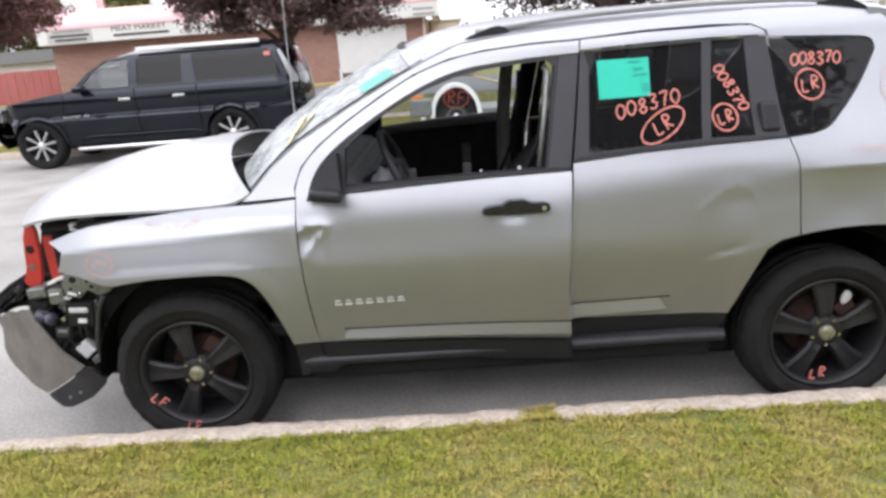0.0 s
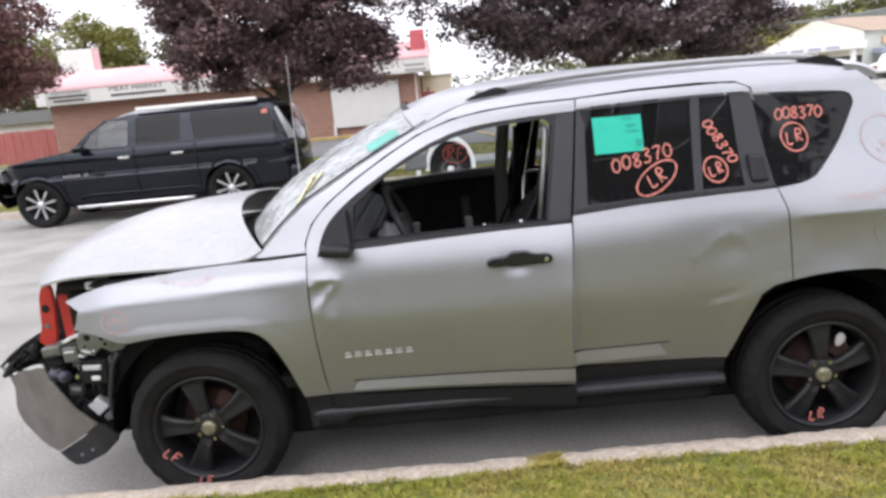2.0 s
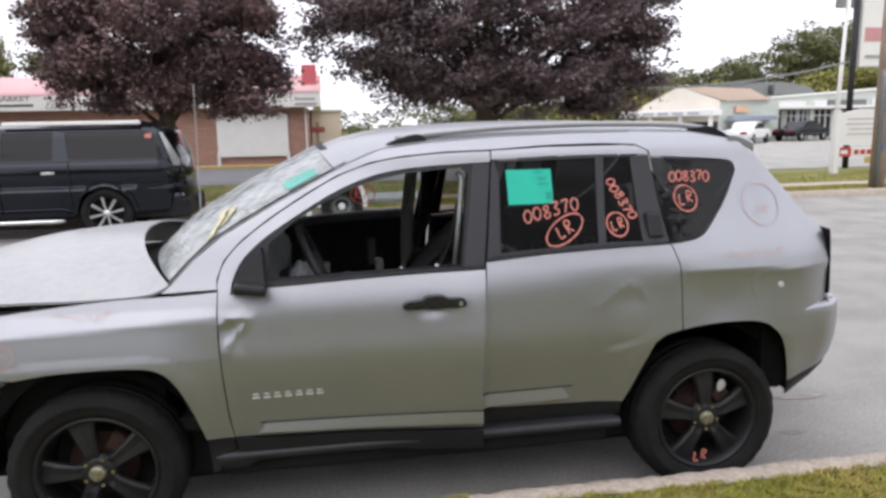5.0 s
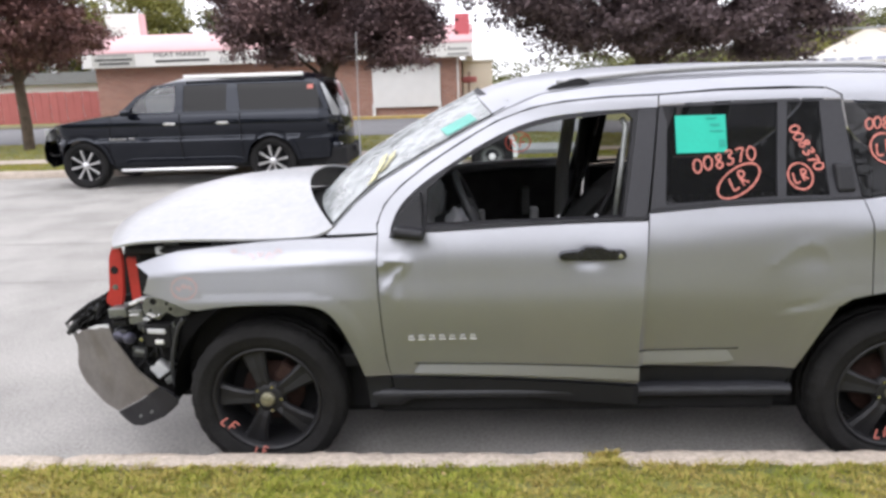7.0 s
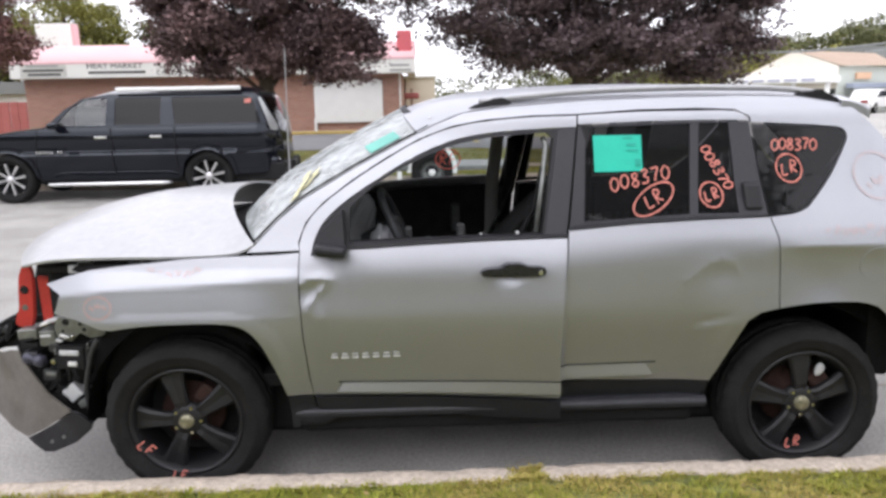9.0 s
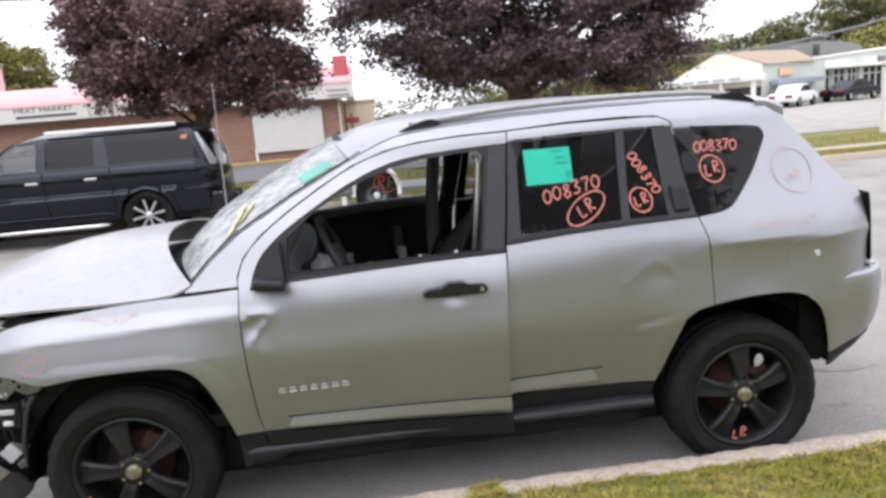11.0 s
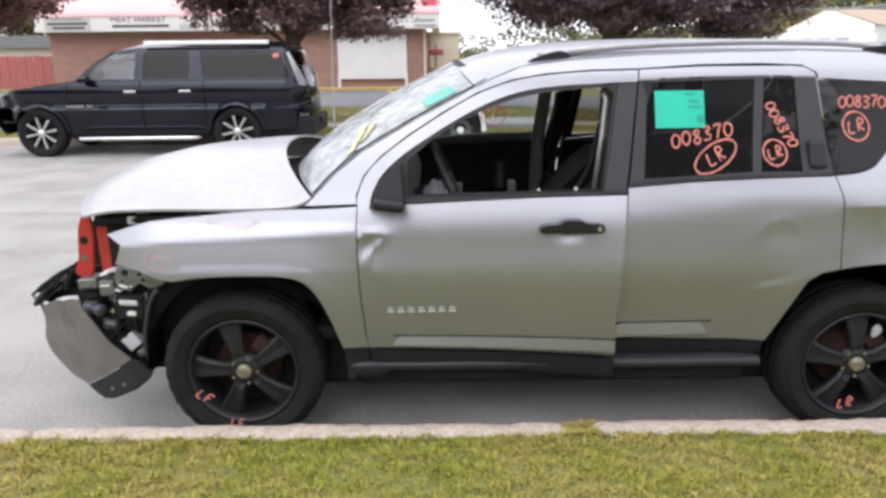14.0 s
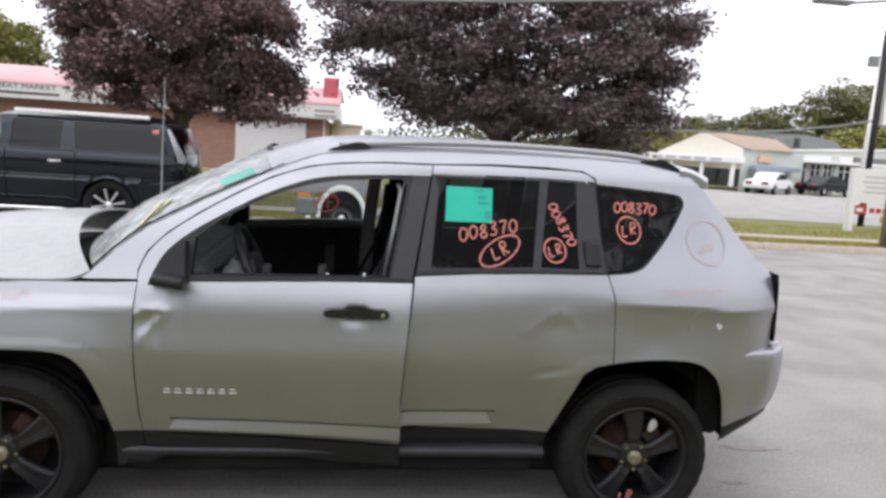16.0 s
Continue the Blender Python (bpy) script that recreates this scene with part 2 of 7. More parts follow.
ASPHALT = material("worn_asphalt", (0.42, 0.405, 0.38), 0.9, vary=0.25, scale=1.3, bump=0.8, bump_scale=150, speck=(60, 0.34), color2=(0.305, 0.295, 0.275), span=0.075)
LOT = material("car_park_asphalt", (0.17, 0.17, 0.175), 0.9, vary=0.1, scale=0.7, bump=0.4, bump_scale=120)
CONCRETE = material("kerb_concrete", (0.55, 0.47, 0.39), 0.9, vary=0.17, scale=7, bump=0.6, bump_scale=70, speck=(45, 0.25))
GRASS = material("mown_grass", (0.155, 0.178, 0.048), 0.9, vary=0.25, scale=1.6, bump=0.6, bump_scale=140, color2=(0.215, 0.195, 0.080), speck=(30, 0.30), span=0.09)
BLADE = material("grass_blades", (0.235, 0.265, 0.036), 0.85, vary=0.2, scale=3.2, color2=(0.40, 0.315, 0.10), span=0.09, per="island", spec=0.2)
BARK = material("grey_brown_bark", (0.14, 0.105, 0.075), 0.95, vary=0.3, scale=6, bump=0.8, bump_scale=30)
PURPLE = material("purple_maple_leaves", (0.215, 0.156, 0.160), 0.6, vary=0.25, scale=0.8, color2=(0.112, 0.086, 0.093), per="island", spec=0.3)
PLUM = material("brown_purple_maple_leaves", (0.265, 0.168, 0.160), 0.6, vary=0.25, scale=0.7, color2=(0.120, 0.086, 0.094), per="island", spec=0.3, span=0.12)
RUSSET = material("red_brown_maple_leaves", (0.29, 0.155, 0.135), 0.6, spec=0.25, vary=0.25, scale=1.6, color2=(0.105, 0.056, 0.056), per="island")
LIME = material("yellow_green_leaves", (0.30, 0.28, 0.06), 0.7, vary=0.3, scale=0.35, color2=(0.11, 0.12, 0.035), per="island")
GREEN = material("green_leaves", (0.19, 0.185, 0.06), 0.7, vary=0.3, scale=0.3, color2=(0.06, 0.075, 0.03), per="island")
WOOD = material("weathered_pole_wood", (0.46, 0.35, 0.26), 0.9, vary=0.25, scale=3, bump=0.4, bump_scale=60)
TAN = material("tan_shingles", (0.40, 0.30, 0.225), 0.85, vary=0.12, scale=2)
SHOPWALL = material("pale_green_shopfront", (0.60, 0.64, 0.58), 0.7, vary=0.08, scale=0.8)
DARKGLASS = material("shop_window_glass", (0.03, 0.035, 0.04), 0.08, vary=0.1, spec=0.6)
YELLOWLINE = material("worn_yellow_line", (0.58, 0.42, 0.13), 0.85, vary=0.2, scale=4)
GRIT = material("dry_verge_soil", (0.20, 0.155, 0.10), 0.95, vary=0.25, scale=3, bump=0.5, bump_scale=40)


# ---- mesh helpers ----
def finish(name, bm, mat, parent=None, label="", smooth=False):
    me = bpy.data.meshes.new(name)
    bm.normal_update()
    bm.to_mesh(me)
    bm.free()
    me.materials.append(mat)
    if smooth:
        for p in me.polygons:
            p.use_smooth = True
    ob = new(name, me)
    if parent:
        ob.parent = parent
    if label:
        tagged(ob, label)
    return ob


def part(name, bm, mat, parent, label="", smooth=False):
    return finish(name, bm, mat, parent, label, smooth)


def thing(name, label, category, group="", at=(0, 0, 0)):
    e = tagged(new(name), label, category, group)
    e.location = at
    return e


def data_mesh(name, verts, faces, mat, parent=None, label="", smooth=False):
    me = bpy.data.meshes.new(name)
    me.from_pydata([tuple(v) for v in verts], [], faces)
    me.materials.append(mat)
    if smooth:
        for p in me.polygons:
            p.use_smooth = True
    ob = new(name, me)
    if parent:
        ob.parent = parent
    if label:
        tagged(ob, label)
    return ob


def box(x0, x1, y0, y1, z0, z1, bevel=0.0, bm=None, m=None):
    own = bm is None
    bm = bm or bmesh.new()
    made = bmesh.ops.create_cube(bm, size=1.0)["verts"]
    bmesh.ops.scale(bm, vec=(x1 - x0, y1 - y0, z1 - z0), verts=made)
    bmesh.ops.translate(bm, vec=((x0 + x1) / 2, (y0 + y1) / 2, (z0 + z1) / 2), verts=made)
    if bevel and own:
        bmesh.ops.bevel(bm, geom=bm.edges[:], offset=bevel, segments=2, affect="EDGES", profile=0.5)
    if m is not None:
        bmesh.ops.transform(bm, matrix=m, verts=bm.verts[:] if own else made)
    return bm


def tube(points, radii, sides=10, bm=None, cap=True):
    """A round bar along points; radii: one number or one each."""
    bm = bm or bmesh.new()
    pts = [Vector(p) for p in points]
    rr = radii if isinstance(radii, (list, tuple)) else [radii] * len(pts)
    rings = []
    side = None
    for i, p in enumerate(pts):
        d = (pts[min(i + 1, len(pts) - 1)] - pts[max(i - 1, 0)]).normalized()
        if side is None:
            side = d.orthogonal().normalized()
        side = (side - d * side.dot(d)).normalized()
        up = d.cross(side)
        rings.append([bm.verts.new(p + (side * math.cos(a) + up * math.sin(a)) * rr[i])
                      for a in (2 * math.pi * k / sides for k in range(sides))])
    for a, b in zip(rings, rings[1:]):
        for k in range(sides):
            bm.faces.new((a[k], a[(k + 1) % sides], b[(k + 1) % sides], b[k]))
    if cap:
        bm.faces.new(rings[0][::-1])
        bm.faces.new(rings[-1])
    return bm


def lathe(profile, sides=48, bm=None):
    """Turns (radius, y) pairs round the y axis."""
    bm = bm or bmesh.new()
    rings = [[bm.verts.new((r * math.cos(a), y, r * math.sin(a))) for a in (2 * math.pi * k / sides for k in range(sides))] for r, y in profile]
    for a, b in zip(rings, rings[1:]):
        for k in range(sides):
            bm.faces.new((a[k], b[k], b[(k + 1) % sides], a[(k + 1) % sides]))
    return bm


def prism(outline, y0, y1, bm=None):
    """A plate with the outline (x, z), from y0 to y1."""
    bm = bm or bmesh.new()
    a = [bm.verts.new((x, y0, z)) for x, z in outline]
    b = [bm.verts.new((x, y1, z)) for x, z in outline]
    bm.faces.new(a)
    bm.faces.new(b[::-1])
    n = len(a)
    for i in range(n):
        bm.faces.new((a[i], b[i], b[(i + 1) % n], a[(i + 1) % n]))
    bmesh.ops.recalc_face_normals(bm, faces=bm.faces[:])
    return bm


def curve(pts, n=6, closed=False):
    """A smooth line through the points."""
    p = [Vector(q) for q in pts]
    out = []
    last = len(p) if closed else len(p) - 1
    for i in range(last):
        if closed:
            a, b, c, d = p[i - 1], p[i], p[(i + 1) % len(p)], p[(i + 2) % len(p)]
        else:
            a, b, c, d = p[max(i - 1, 0)], p[i], p[i + 1], p[min(i + 2, len(p) - 1)]
        for k in range(n):
            t = k / n
            out.append(0.5 * ((2 * b) + (c - a) * t + (2 * a - 5 * b + 4 * c - d) * t * t + (3 * b - a - 3 * c + d) * t ** 3))
    if not closed:
        out.append(p[-1])
    return [tuple(v) for v in out]


def inside(x, z, poly):
    hit = False
    j = len(poly) - 1
    for i in range(len(poly)):
        (xi, zi), (xj, zj) = poly[i], poly[j]
        if (zi > z) != (zj > z) and x < (xj - xi) * (z - zi) / (zj - zi) + xi:
            hit = not hit
        j = i
    return hit


def resample(poly, step):
    out = []
    for (a, b), (c, d) in zip(poly, poly[1:] + poly[:1]):
        n = max(1, math.ceil(math.hypot(c - a, d - b) / step - 0.001))
        out += [(a + (c - a) * k / n, b + (d - b) * k / n) for k in range(n)]
    return out


def shrink(poly, d):
    """The outline drawn in by d."""
    area = sum(a * q - c * b for (a, b), (c, q) in zip(poly, poly[1:] + poly[:1]))
    s = 1 if area > 0 else -1
    out = []
    for i, (x, z) in enumerate(poly):
        (ax, az), (bx, bz) = poly[i - 1], poly[(i + 1) % len(poly)]
        n = Vector((-(bz - az), bx - ax))
        if n.length > 1e-9:
            n.normalize()
        out.append((x + s * d * n.x, z + s * d * n.y))
    return out


def panel(name, outline, surf, mat, parent, label="", holes=(), step=0.04, flange=0.02, gap=0.0025, lift=0.0, mirror=None):
    """Sheet metal: the outline (x, z) laid on the surface y = surf(x, z), with turned-in edges. mirror: the y of the mid-plane, for the other flank."""
    loops = [resample(shrink(list(outline), gap), step)] + [resample(list(h), step) for h in holes]
    pts, edges, rim = [], [], []
    for lp in loops:
        s = len(pts)
        pts += lp
        ids = list(range(s, s + len(lp)))
        edges += list(zip(ids, ids[1:] + ids[:1]))
    xs, zs = [p[0] for p in loops[0]], [p[1] for p in loops[0]]
    rimv = np.array(pts)

    def ok(x, z):
        return inside(x, z, loops[0]) and not any(inside(x, z, h) for h in loops[1:])
    nx, nz = int((max(xs) - min(xs)) / step) + 1, int((max(zs) - min(zs)) / step) + 1
    for i in range(nx + 1):
        for k in range(nz + 1):
            x, z = min(xs) + step * (i + 0.5 * (k % 2)), min(zs) + step * k
            if ok(x, z) and np.min((rimv[:, 0] - x) ** 2 + (rimv[:, 1] - z) ** 2) > (0.45 * step) ** 2:
                pts.append((x, z))
    v2, _, tris, _, _, _ = geometry.delaunay_2d_cdt([Vector(p) for p in pts], edges, [], 0, 1e-6)
    tris = [t for t in tris if ok(sum(v2[i].x for i in t) / 3, sum(v2[i].y for i in t) / 3)]
    verts = [[v.x, surf(v.x, v.y) + lift, v.y] for v in v2]
    count = {}
    for t in tris:
        for a, b in zip(t, t[1:] + t[:1]):
            count.setdefault((min(a, b), max(a, b)), []).append((a, b))
    faces = [tuple(t) for t in tris]
    norms = []
    for v in v2:
        gx = (surf(v.x + .003, v.y) - surf(v.x - .003, v.y)) / .006
        gz = (surf(v.x, v.y + .003) - surf(v.x, v.y - .003)) / .006
        norms.append(Vector((gx, -1, gz)).normalized())
    for both in count.values():
        if len(both) == 1 and flange:
            a, b = both[0]
            n = len(verts)
            verts += [list(verts[a]), list(verts[b]), [verts[b][0], verts[b][1] + flange, verts[b][2]], [verts[a][0], verts[a][1] + flange, verts[a][2]]]
            faces.append((n, n + 3, n + 2, n + 1))
            e = Vector(verts[b]) - Vector(verts[a])
            q = Vector((0, flange, 0)).cross(e).normalized()
            norms += [q] * 4
    if mirror is not None:
        verts = [[x, 2 * mirror - y, z] for x, y, z in verts]
        faces = [f[::-1] for f in faces]
        norms = [Vector((n.x, -n.y, n.z)) for n in norms]
    ob = data_mesh(name, verts, faces, mat, parent, label, smooth=True)
    ob.data.normals_split_custom_set_from_vertices([tuple(n) for n in norms])
    return ob


def ribbon(points, width, surf, lift, bm):
    """A painted stroke of that width along (x, z) points, on a surface."""
    p = [Vector(q) for q in points]
    prev = None
    for i, q in enumerate(p):
        d = (p[min(i + 1, len(p) - 1)] - p[max(i - 1, 0)])
        n = Vector((-d.y, d.x)).normalized() * width * (0.5 + 0.12 * math.sin(i * 1.7 + q.x * 90))
        pair = [bm.verts.new((c.x, surf(c.x, c.y) - lift, c.y)) for c in (q + n, q - n)]
        if prev:
            bm.faces.new((prev[0], prev[1], pair[1], pair[0]))
        prev = pair


GLYPH = {
    "0": [[(.5, 1), (.12, .75), (.1, .3), (.45, 0), (.85, .25), (.88, .72), (.5, 1)]],
    "8": [[(.8, .85), (.5, 1), (.2, .8), (.5, .52), (.85, .25), (.5, 0), (.15, .25), (.5, .52), (.8, .85)]],
    "3": [[(.15, .95), (.6, 1), (.8, .8), (.4, .55), (.85, .3), (.6, 0), (.1, .08)]],
    "7": [[(.1, .95), (.85, .95), (.6, .5), (.4, 0)]],
    "L": [[(.2, 1), (.15, .1), (.8, .05)]],
    "R": [[(.2, 0), (.2, 1), (.7, .95), (.75, .65), (.25, .5), (.85, 0)]],
    "F": [[(.2, 0), (.2, 1), (.85, .95)], [(.2, .5), (.7, .52)]],
}


def write_on(name, text, x, z, h, turn, surf, mat, parent, lift=0.003, width=0.011, ring=None, advance=0.85, label=""):
    """Marker writing laid on a surface from (x, z), with letters of height h. ring: the half-axes of a circle drawn round the middle."""
    bm = bmesh.new()
    c, s = math.cos(radians(turn)), math.sin(radians(turn))

    def put(u, v):
        return (x + u * c - v * s, z + u * s + v * c)
    u0 = 0.0
    for k, ch in enumerate(text):
        for line in GLYPH.get(ch, []):
            wob = 0.06 * h * math.sin(k * 2.3 + x * 7)
            ribbon(curve([put(u0 + (a * 0.75 + 0.15 * b) * h, b * h + wob) for a, b in line], 5), width, surf, lift, bm)
        u0 += advance * h
    if ring:
        mid, half = u0 / 2, h / 2
        pts = [put(mid + ring[0] * math.cos(a), half + ring[1] * math.sin(a)) for a in np.linspace(0.3, 6.75, 34)]
        ribbon(pts, width, surf, lift, bm)
    return part(name, bm, mat, parent, label)


# ---- ground ----
def rise(x, y):
    """Height of the ground beyond the far kerb."""
    t = min(1, max(0, (y - 11.0) / 11.0))
    left = min(1, max(0, (7 - x) / 6))
    return 0.13 + 0.34 * t * left * left * (3 - 2 * left)


def sheet(name, xs, ys, height, mat, label="", kind="structure", category=""):
    verts = [(x, y, height(x, y)) for y in ys for x in xs]
    n = len(xs)
    faces = [(j * n + i, j * n + i + 1, (j + 1) * n + i + 1, (j + 1) * n + i) for j in range(len(ys) - 1) for i in range(n - 1)]
    ob = data_mesh(name, verts, faces, mat, smooth=True)
    return tagged(ob, label, category, "", kind)


def ground_z(x, y):
    if y < -0.165:
        return 0.15 + 0.008 * noise.noise((x * 2, y * 2, 0))
    if y < 11.15:
        return -0.03
    return rise(x, y) - 0.004


XS = [-900, -300, -120, -60, -40, -30, -24, -20, -16, -13, -10, -8, -6, -4, -2, 0, 1, 2, 3, 4, 5, 6, 7, 8, 10, 12, 15, 20, 26, 34, 45, 60, 90, 150, 400, 900]
sheet("ground", XS, [-900, -200, -60, -20, -8, -3, -2, -1.4, -1.1, -0.8, -0.6, -0.45, -0.3, -0.17, -0.16, 11.14, 11.16, 12, 13, 14, 15.5, 17, 19, 22, 26, 40, 60, 100, 300, 900],
      ground_z, GRASS, "mown grass verge and lawn beside the street", category="ground")
sheet("road", [-300, -100, -30, -10, 0, 10, 30, 100, 300], list(np.linspace(-0.075, 11.05, 12)), lambda x, y: 0.0, ASPHALT, "worn pale grey asphalt street", category="road")
sheet("pavement", [x for x in XS if abs(x) <= 300], [12.15, 12.4, 12.85], lambda x, y: rise(x, y) + 0.012, CONCRETE, "narrow concrete pavement between two grass strips", category="pavement")
sheet("car_park", [x for x in XS if -120 <= x <= 8], [16.2, 18, 20, 21.4], lambda x, y: rise(x, y) + 0.01, LOT, "grey asphalt car park before the brick shop", category="car park")
sheet("side_road", [7.2, 9, 11, 13, 16, 20, 26, 34, 45, 60, 150], [17.6, 20, 26, 34, 44], lambda x, y: rise(x, y) + 0.012, ASPHALT, "pale asphalt forecourt before the small shops", category="road")
sheet("verge_strip", [-16, -10, -8, -6, -4, -2, 0, 1, 2], [21.4, 21.6, 21.95], lambda x, y: rise(x, y) + 0.05, GRIT, "strip of dry soil along the brick wall", category="ground")


def kerb(name, x0, x1, y0, y1, z0, z1, seed, parent):
    """A stone of the kerb with a worn, rounded arris."""
    bm = bmesh.new()
    prof = [(y1, z0), (y1 + 0.004, z1 - 0.035), (y1 - 0.012, z1 - 0.008), (y1 - 0.035, z1), (y0 + 0.02, z1 - 0.002), (y0, z1 - 0.015), (y0, z0)]
    n = max(2, int((x1 - x0) / 0.035))
    rings = []
    for i in range(n + 1):
        x = x0 + (x1 - x0) * i / n
        end = 0.02 * math.exp(-min(x - x0, x1 - x) / 0.03)
        rings.append([bm.verts.new((x, y + 0.011 * noise.noise((x * 9 + seed, k * 0.7, 1)) + 0.006 * noise.noise((x * 31, k, seed)),
                                    z + (0.008 * noise.noise((x * 7, k * 1.3, seed)) + 0.006 * noise.noise((x * 29, k * .3, seed)) - .012 * max(0, noise.noise((x * 13, 3, seed)) - .25) - end if z > z0 else 0)))
                      for k, (y, z) in enumerate(prof)])
    for a, b in zip(rings, rings[1:]):
        for k in range(len(prof) - 1):
            bm.faces.new((a[k], a[k + 1], b[k + 1], b[k]))
    bm.faces.new(rings[0][::-1])
    bm.faces.new(rings[-1])
    bmesh.ops.recalc_face_normals(bm, faces=bm.faces[:])
    return part(name, bm, CONCRETE, parent, smooth=True)


near_kerb = tagged(new("kerb_near"), "pale worn concrete kerb edging the lawn", "kerb", "", "structure")
for x0, x1 in ((-12, -7.7), (-7.69, -5.4), (-5.39, -3.1), (-3.09, -0.86), (-0.852, 1.375), (1.465, 3.72), (3.73, 6.0), (6.01, 8.3), (8.31, 12)):
    kerb("kerb_stone", x0, x1, -0.19, -0.07, -0.05, 0.165, x0, near_kerb)
far_kerb = tagged(new("kerb_far"), "long concrete kerb across the street", "kerb", "", "structure")
for k in range(16):
    kerb("kerb_stone", -30 + 4 * k, -26.01 + 4 * k, 11.02, 11.17, -0.05, 0.14, k, far_kerb)

rng = np.random.default_rng(4)
# lawn blades near the kerb, with a fringe over it
N = 230000
bx, by = rng.uniform(-2.9, 5.7, N) + rng.normal(0, .5, N), -0.172 - np.abs(rng.normal(0, .62, N))
edge = rng.random(N) < 0.25
bx[edge], by[edge] = rng.normal(1.3, 3.2, edge.sum()), -0.172 - np.abs(rng.normal(0, 1.1, edge.sum()))
fr = rng.random(N) < 0.03
by[fr] = rng.uniform(-0.18, -0.155, fr.sum())
tuft = rng.random(N) < 0.005
bx[tuft], by[tuft] = rng.normal(1.42, 0.032, tuft.sum()), rng.uniform(-0.18, -0.08, tuft.sum())
clump = np.sin(bx * 23 + 3 * np.sin(by * 17)) * np.sin(by * 29 + 2 * np.sin(bx * 13))
bh = rng.uniform(0.008, 0.019, N) * (1.0 + 0.6 * clump)
ang, lean = rng.uniform(0, 6.283, N), rng.normal(0, 1.1, N)
wd = rng.uniform(0.0016, 0.0036, N)
dx, dy = np.cos(ang), np.sin(ang)
z0 = np.where(by > -0.172, 0.145, 0.148)
lx, ly = lean * bh * dy, -lean * bh * dx
lo1 = np.stack([bx - dx * wd, by - dy * wd, z0], 1)
lo2 = np.stack([bx + dx * wd, by + dy * wd, z0], 1)
mi1 = np.stack([bx - dx * wd * .8 + lx * .4, by - dy * wd * .8 + ly * .4, z0 + bh * .6], 1)
mi2 = np.stack([bx + dx * wd * .8 + lx * .4, by + dy * wd * .8 + ly * .4, z0 + bh * .6], 1)
tip = np.stack([bx + lx, by + ly, z0 + bh], 1)
verts = np.stack([lo1, lo2, mi2, mi1, tip], 1).reshape(-1, 3)
faces = [f for i in range(0, 5 * N, 5) for f in ((i, i + 1, i + 2, i + 3), (i + 3, i + 2, i + 4))]
tagged(data_mesh("lawn_grass", verts.tolist(), faces, BLADE), "short yellow-green lawn grass along the kerb", "grass", "", "stuff")
n = 170
lx, ly, la = rng.uniform(-2.5, 5.2, n), -0.19 - np.abs(rng.normal(0, .5, n)), rng.uniform(0, 6.283, n)
ls, lz = rng.uniform(.005, .011, n), .158 + rng.uniform(0, .008, n)
lit = [(np.cos(la + q) * ls * m, np.sin(la + q) * ls * m) for q, m in ((0, 1.5), (1.6, .7), (3.1, 1.3), (4.7, .8))]
verts = np.stack([np.stack([lx + a, ly + b, lz + rng.uniform(0, .006, n)], 1) for a, b in lit], 1).reshape(-1, 3)
tagged(data_mesh("dry_leaves", verts.tolist(), np.arange(4 * n).reshape(-1, 4).tolist(), material("dry_brown_leaf", (.22, .14, .06), .8, vary=.3, scale=9, per="island", color2=(.33, .25, .12))), "dry brown leaf bits strewn over the lawn", "leaves", "", "stuff")
n = 70000
gx = rng.uniform(-12, 19, n)
gy = np.where(rng.random(n) < .45, rng.uniform(11.2, 12.12, n), rng.uniform(12.9, 16.1, n))
keep = np.sin(gx * 3.1 + np.sin(gy * 5)) * np.sin(gy * 4.3 + gx) + rng.uniform(-.9, .9, n) > -.35
gx, gy = gx[keep], gy[keep]
n = len(gx)
gz = np.array([rise(a, b) - .004 for a, b in zip(gx, gy)])
gh, ga = rng.uniform(.02, .075, n), rng.uniform(0, 6.283, n)
cx, cy = np.cos(ga) * .007, np.sin(ga) * .007
tx, ty = rng.normal(0, .03, n), rng.normal(0, .03, n)
verts = np.stack([np.stack([gx - cx, gy - cy, gz], 1), np.stack([gx + cx, gy + cy, gz], 1), np.stack([gx + tx, gy + ty, gz + gh], 1)], 1).reshape(-1, 3)
tagged(data_mesh("verge_grass", verts.tolist(), np.arange(3 * n).reshape(-1, 3).tolist(), BLADE), "rough yellow-green grass on the far verge", "grass", "", "stuff")


# ---- the crashed silver SUV at the near kerb ----
YC = 0.885


def smooth_lookup(v, ks, vs):
    i = max(0, min(len(ks) - 2, sum(1 for k in ks if k <= v) - 1))
    h = ks[i + 1] - ks[i]
    t = min(1.0, max(0.0, (v - ks[i]) / h))

    def slope(j):
        a, b = max(0, j - 1), min(len(ks) - 1, j + 1)
        return (vs[b] - vs[a]) / (ks[b] - ks[a])
    m0, m1 = slope(i) * h, slope(i + 1) * h
    return (2 * t ** 3 - 3 * t * t + 1) * vs[i] + (t ** 3 - 2 * t * t + t) * m0 + (-2 * t ** 3 + 3 * t * t) * vs[i + 1] + (t ** 3 - t * t) * m1


def dent(x, z, cx, cz, rx, rz, deep, turn=0.0):
    c, s = math.cos(turn), math.sin(turn)
    u, v = ((x - cx) * c + (z - cz) * s) / rx, (-(x - cx) * s + (z - cz) * c) / rz
    return deep * math.exp(-(u * u + v * v))


def crease(x, z, line, wide, high):
    """A sharp fold along the line (x, z) in the sheet metal."""
    best = 9.0
    for (a, b), (c, d) in zip(line, line[1:]):
        ux, uz = c - a, d - b
        t = min(1.0, max(0.0, ((x - a) * ux + (z - b) * uz) / (ux * ux + uz * uz)))
        best = min(best, math.hypot(x - a - t * ux, z - b - t * uz))
    return high * math.exp(-(best / wide) ** 1.5)


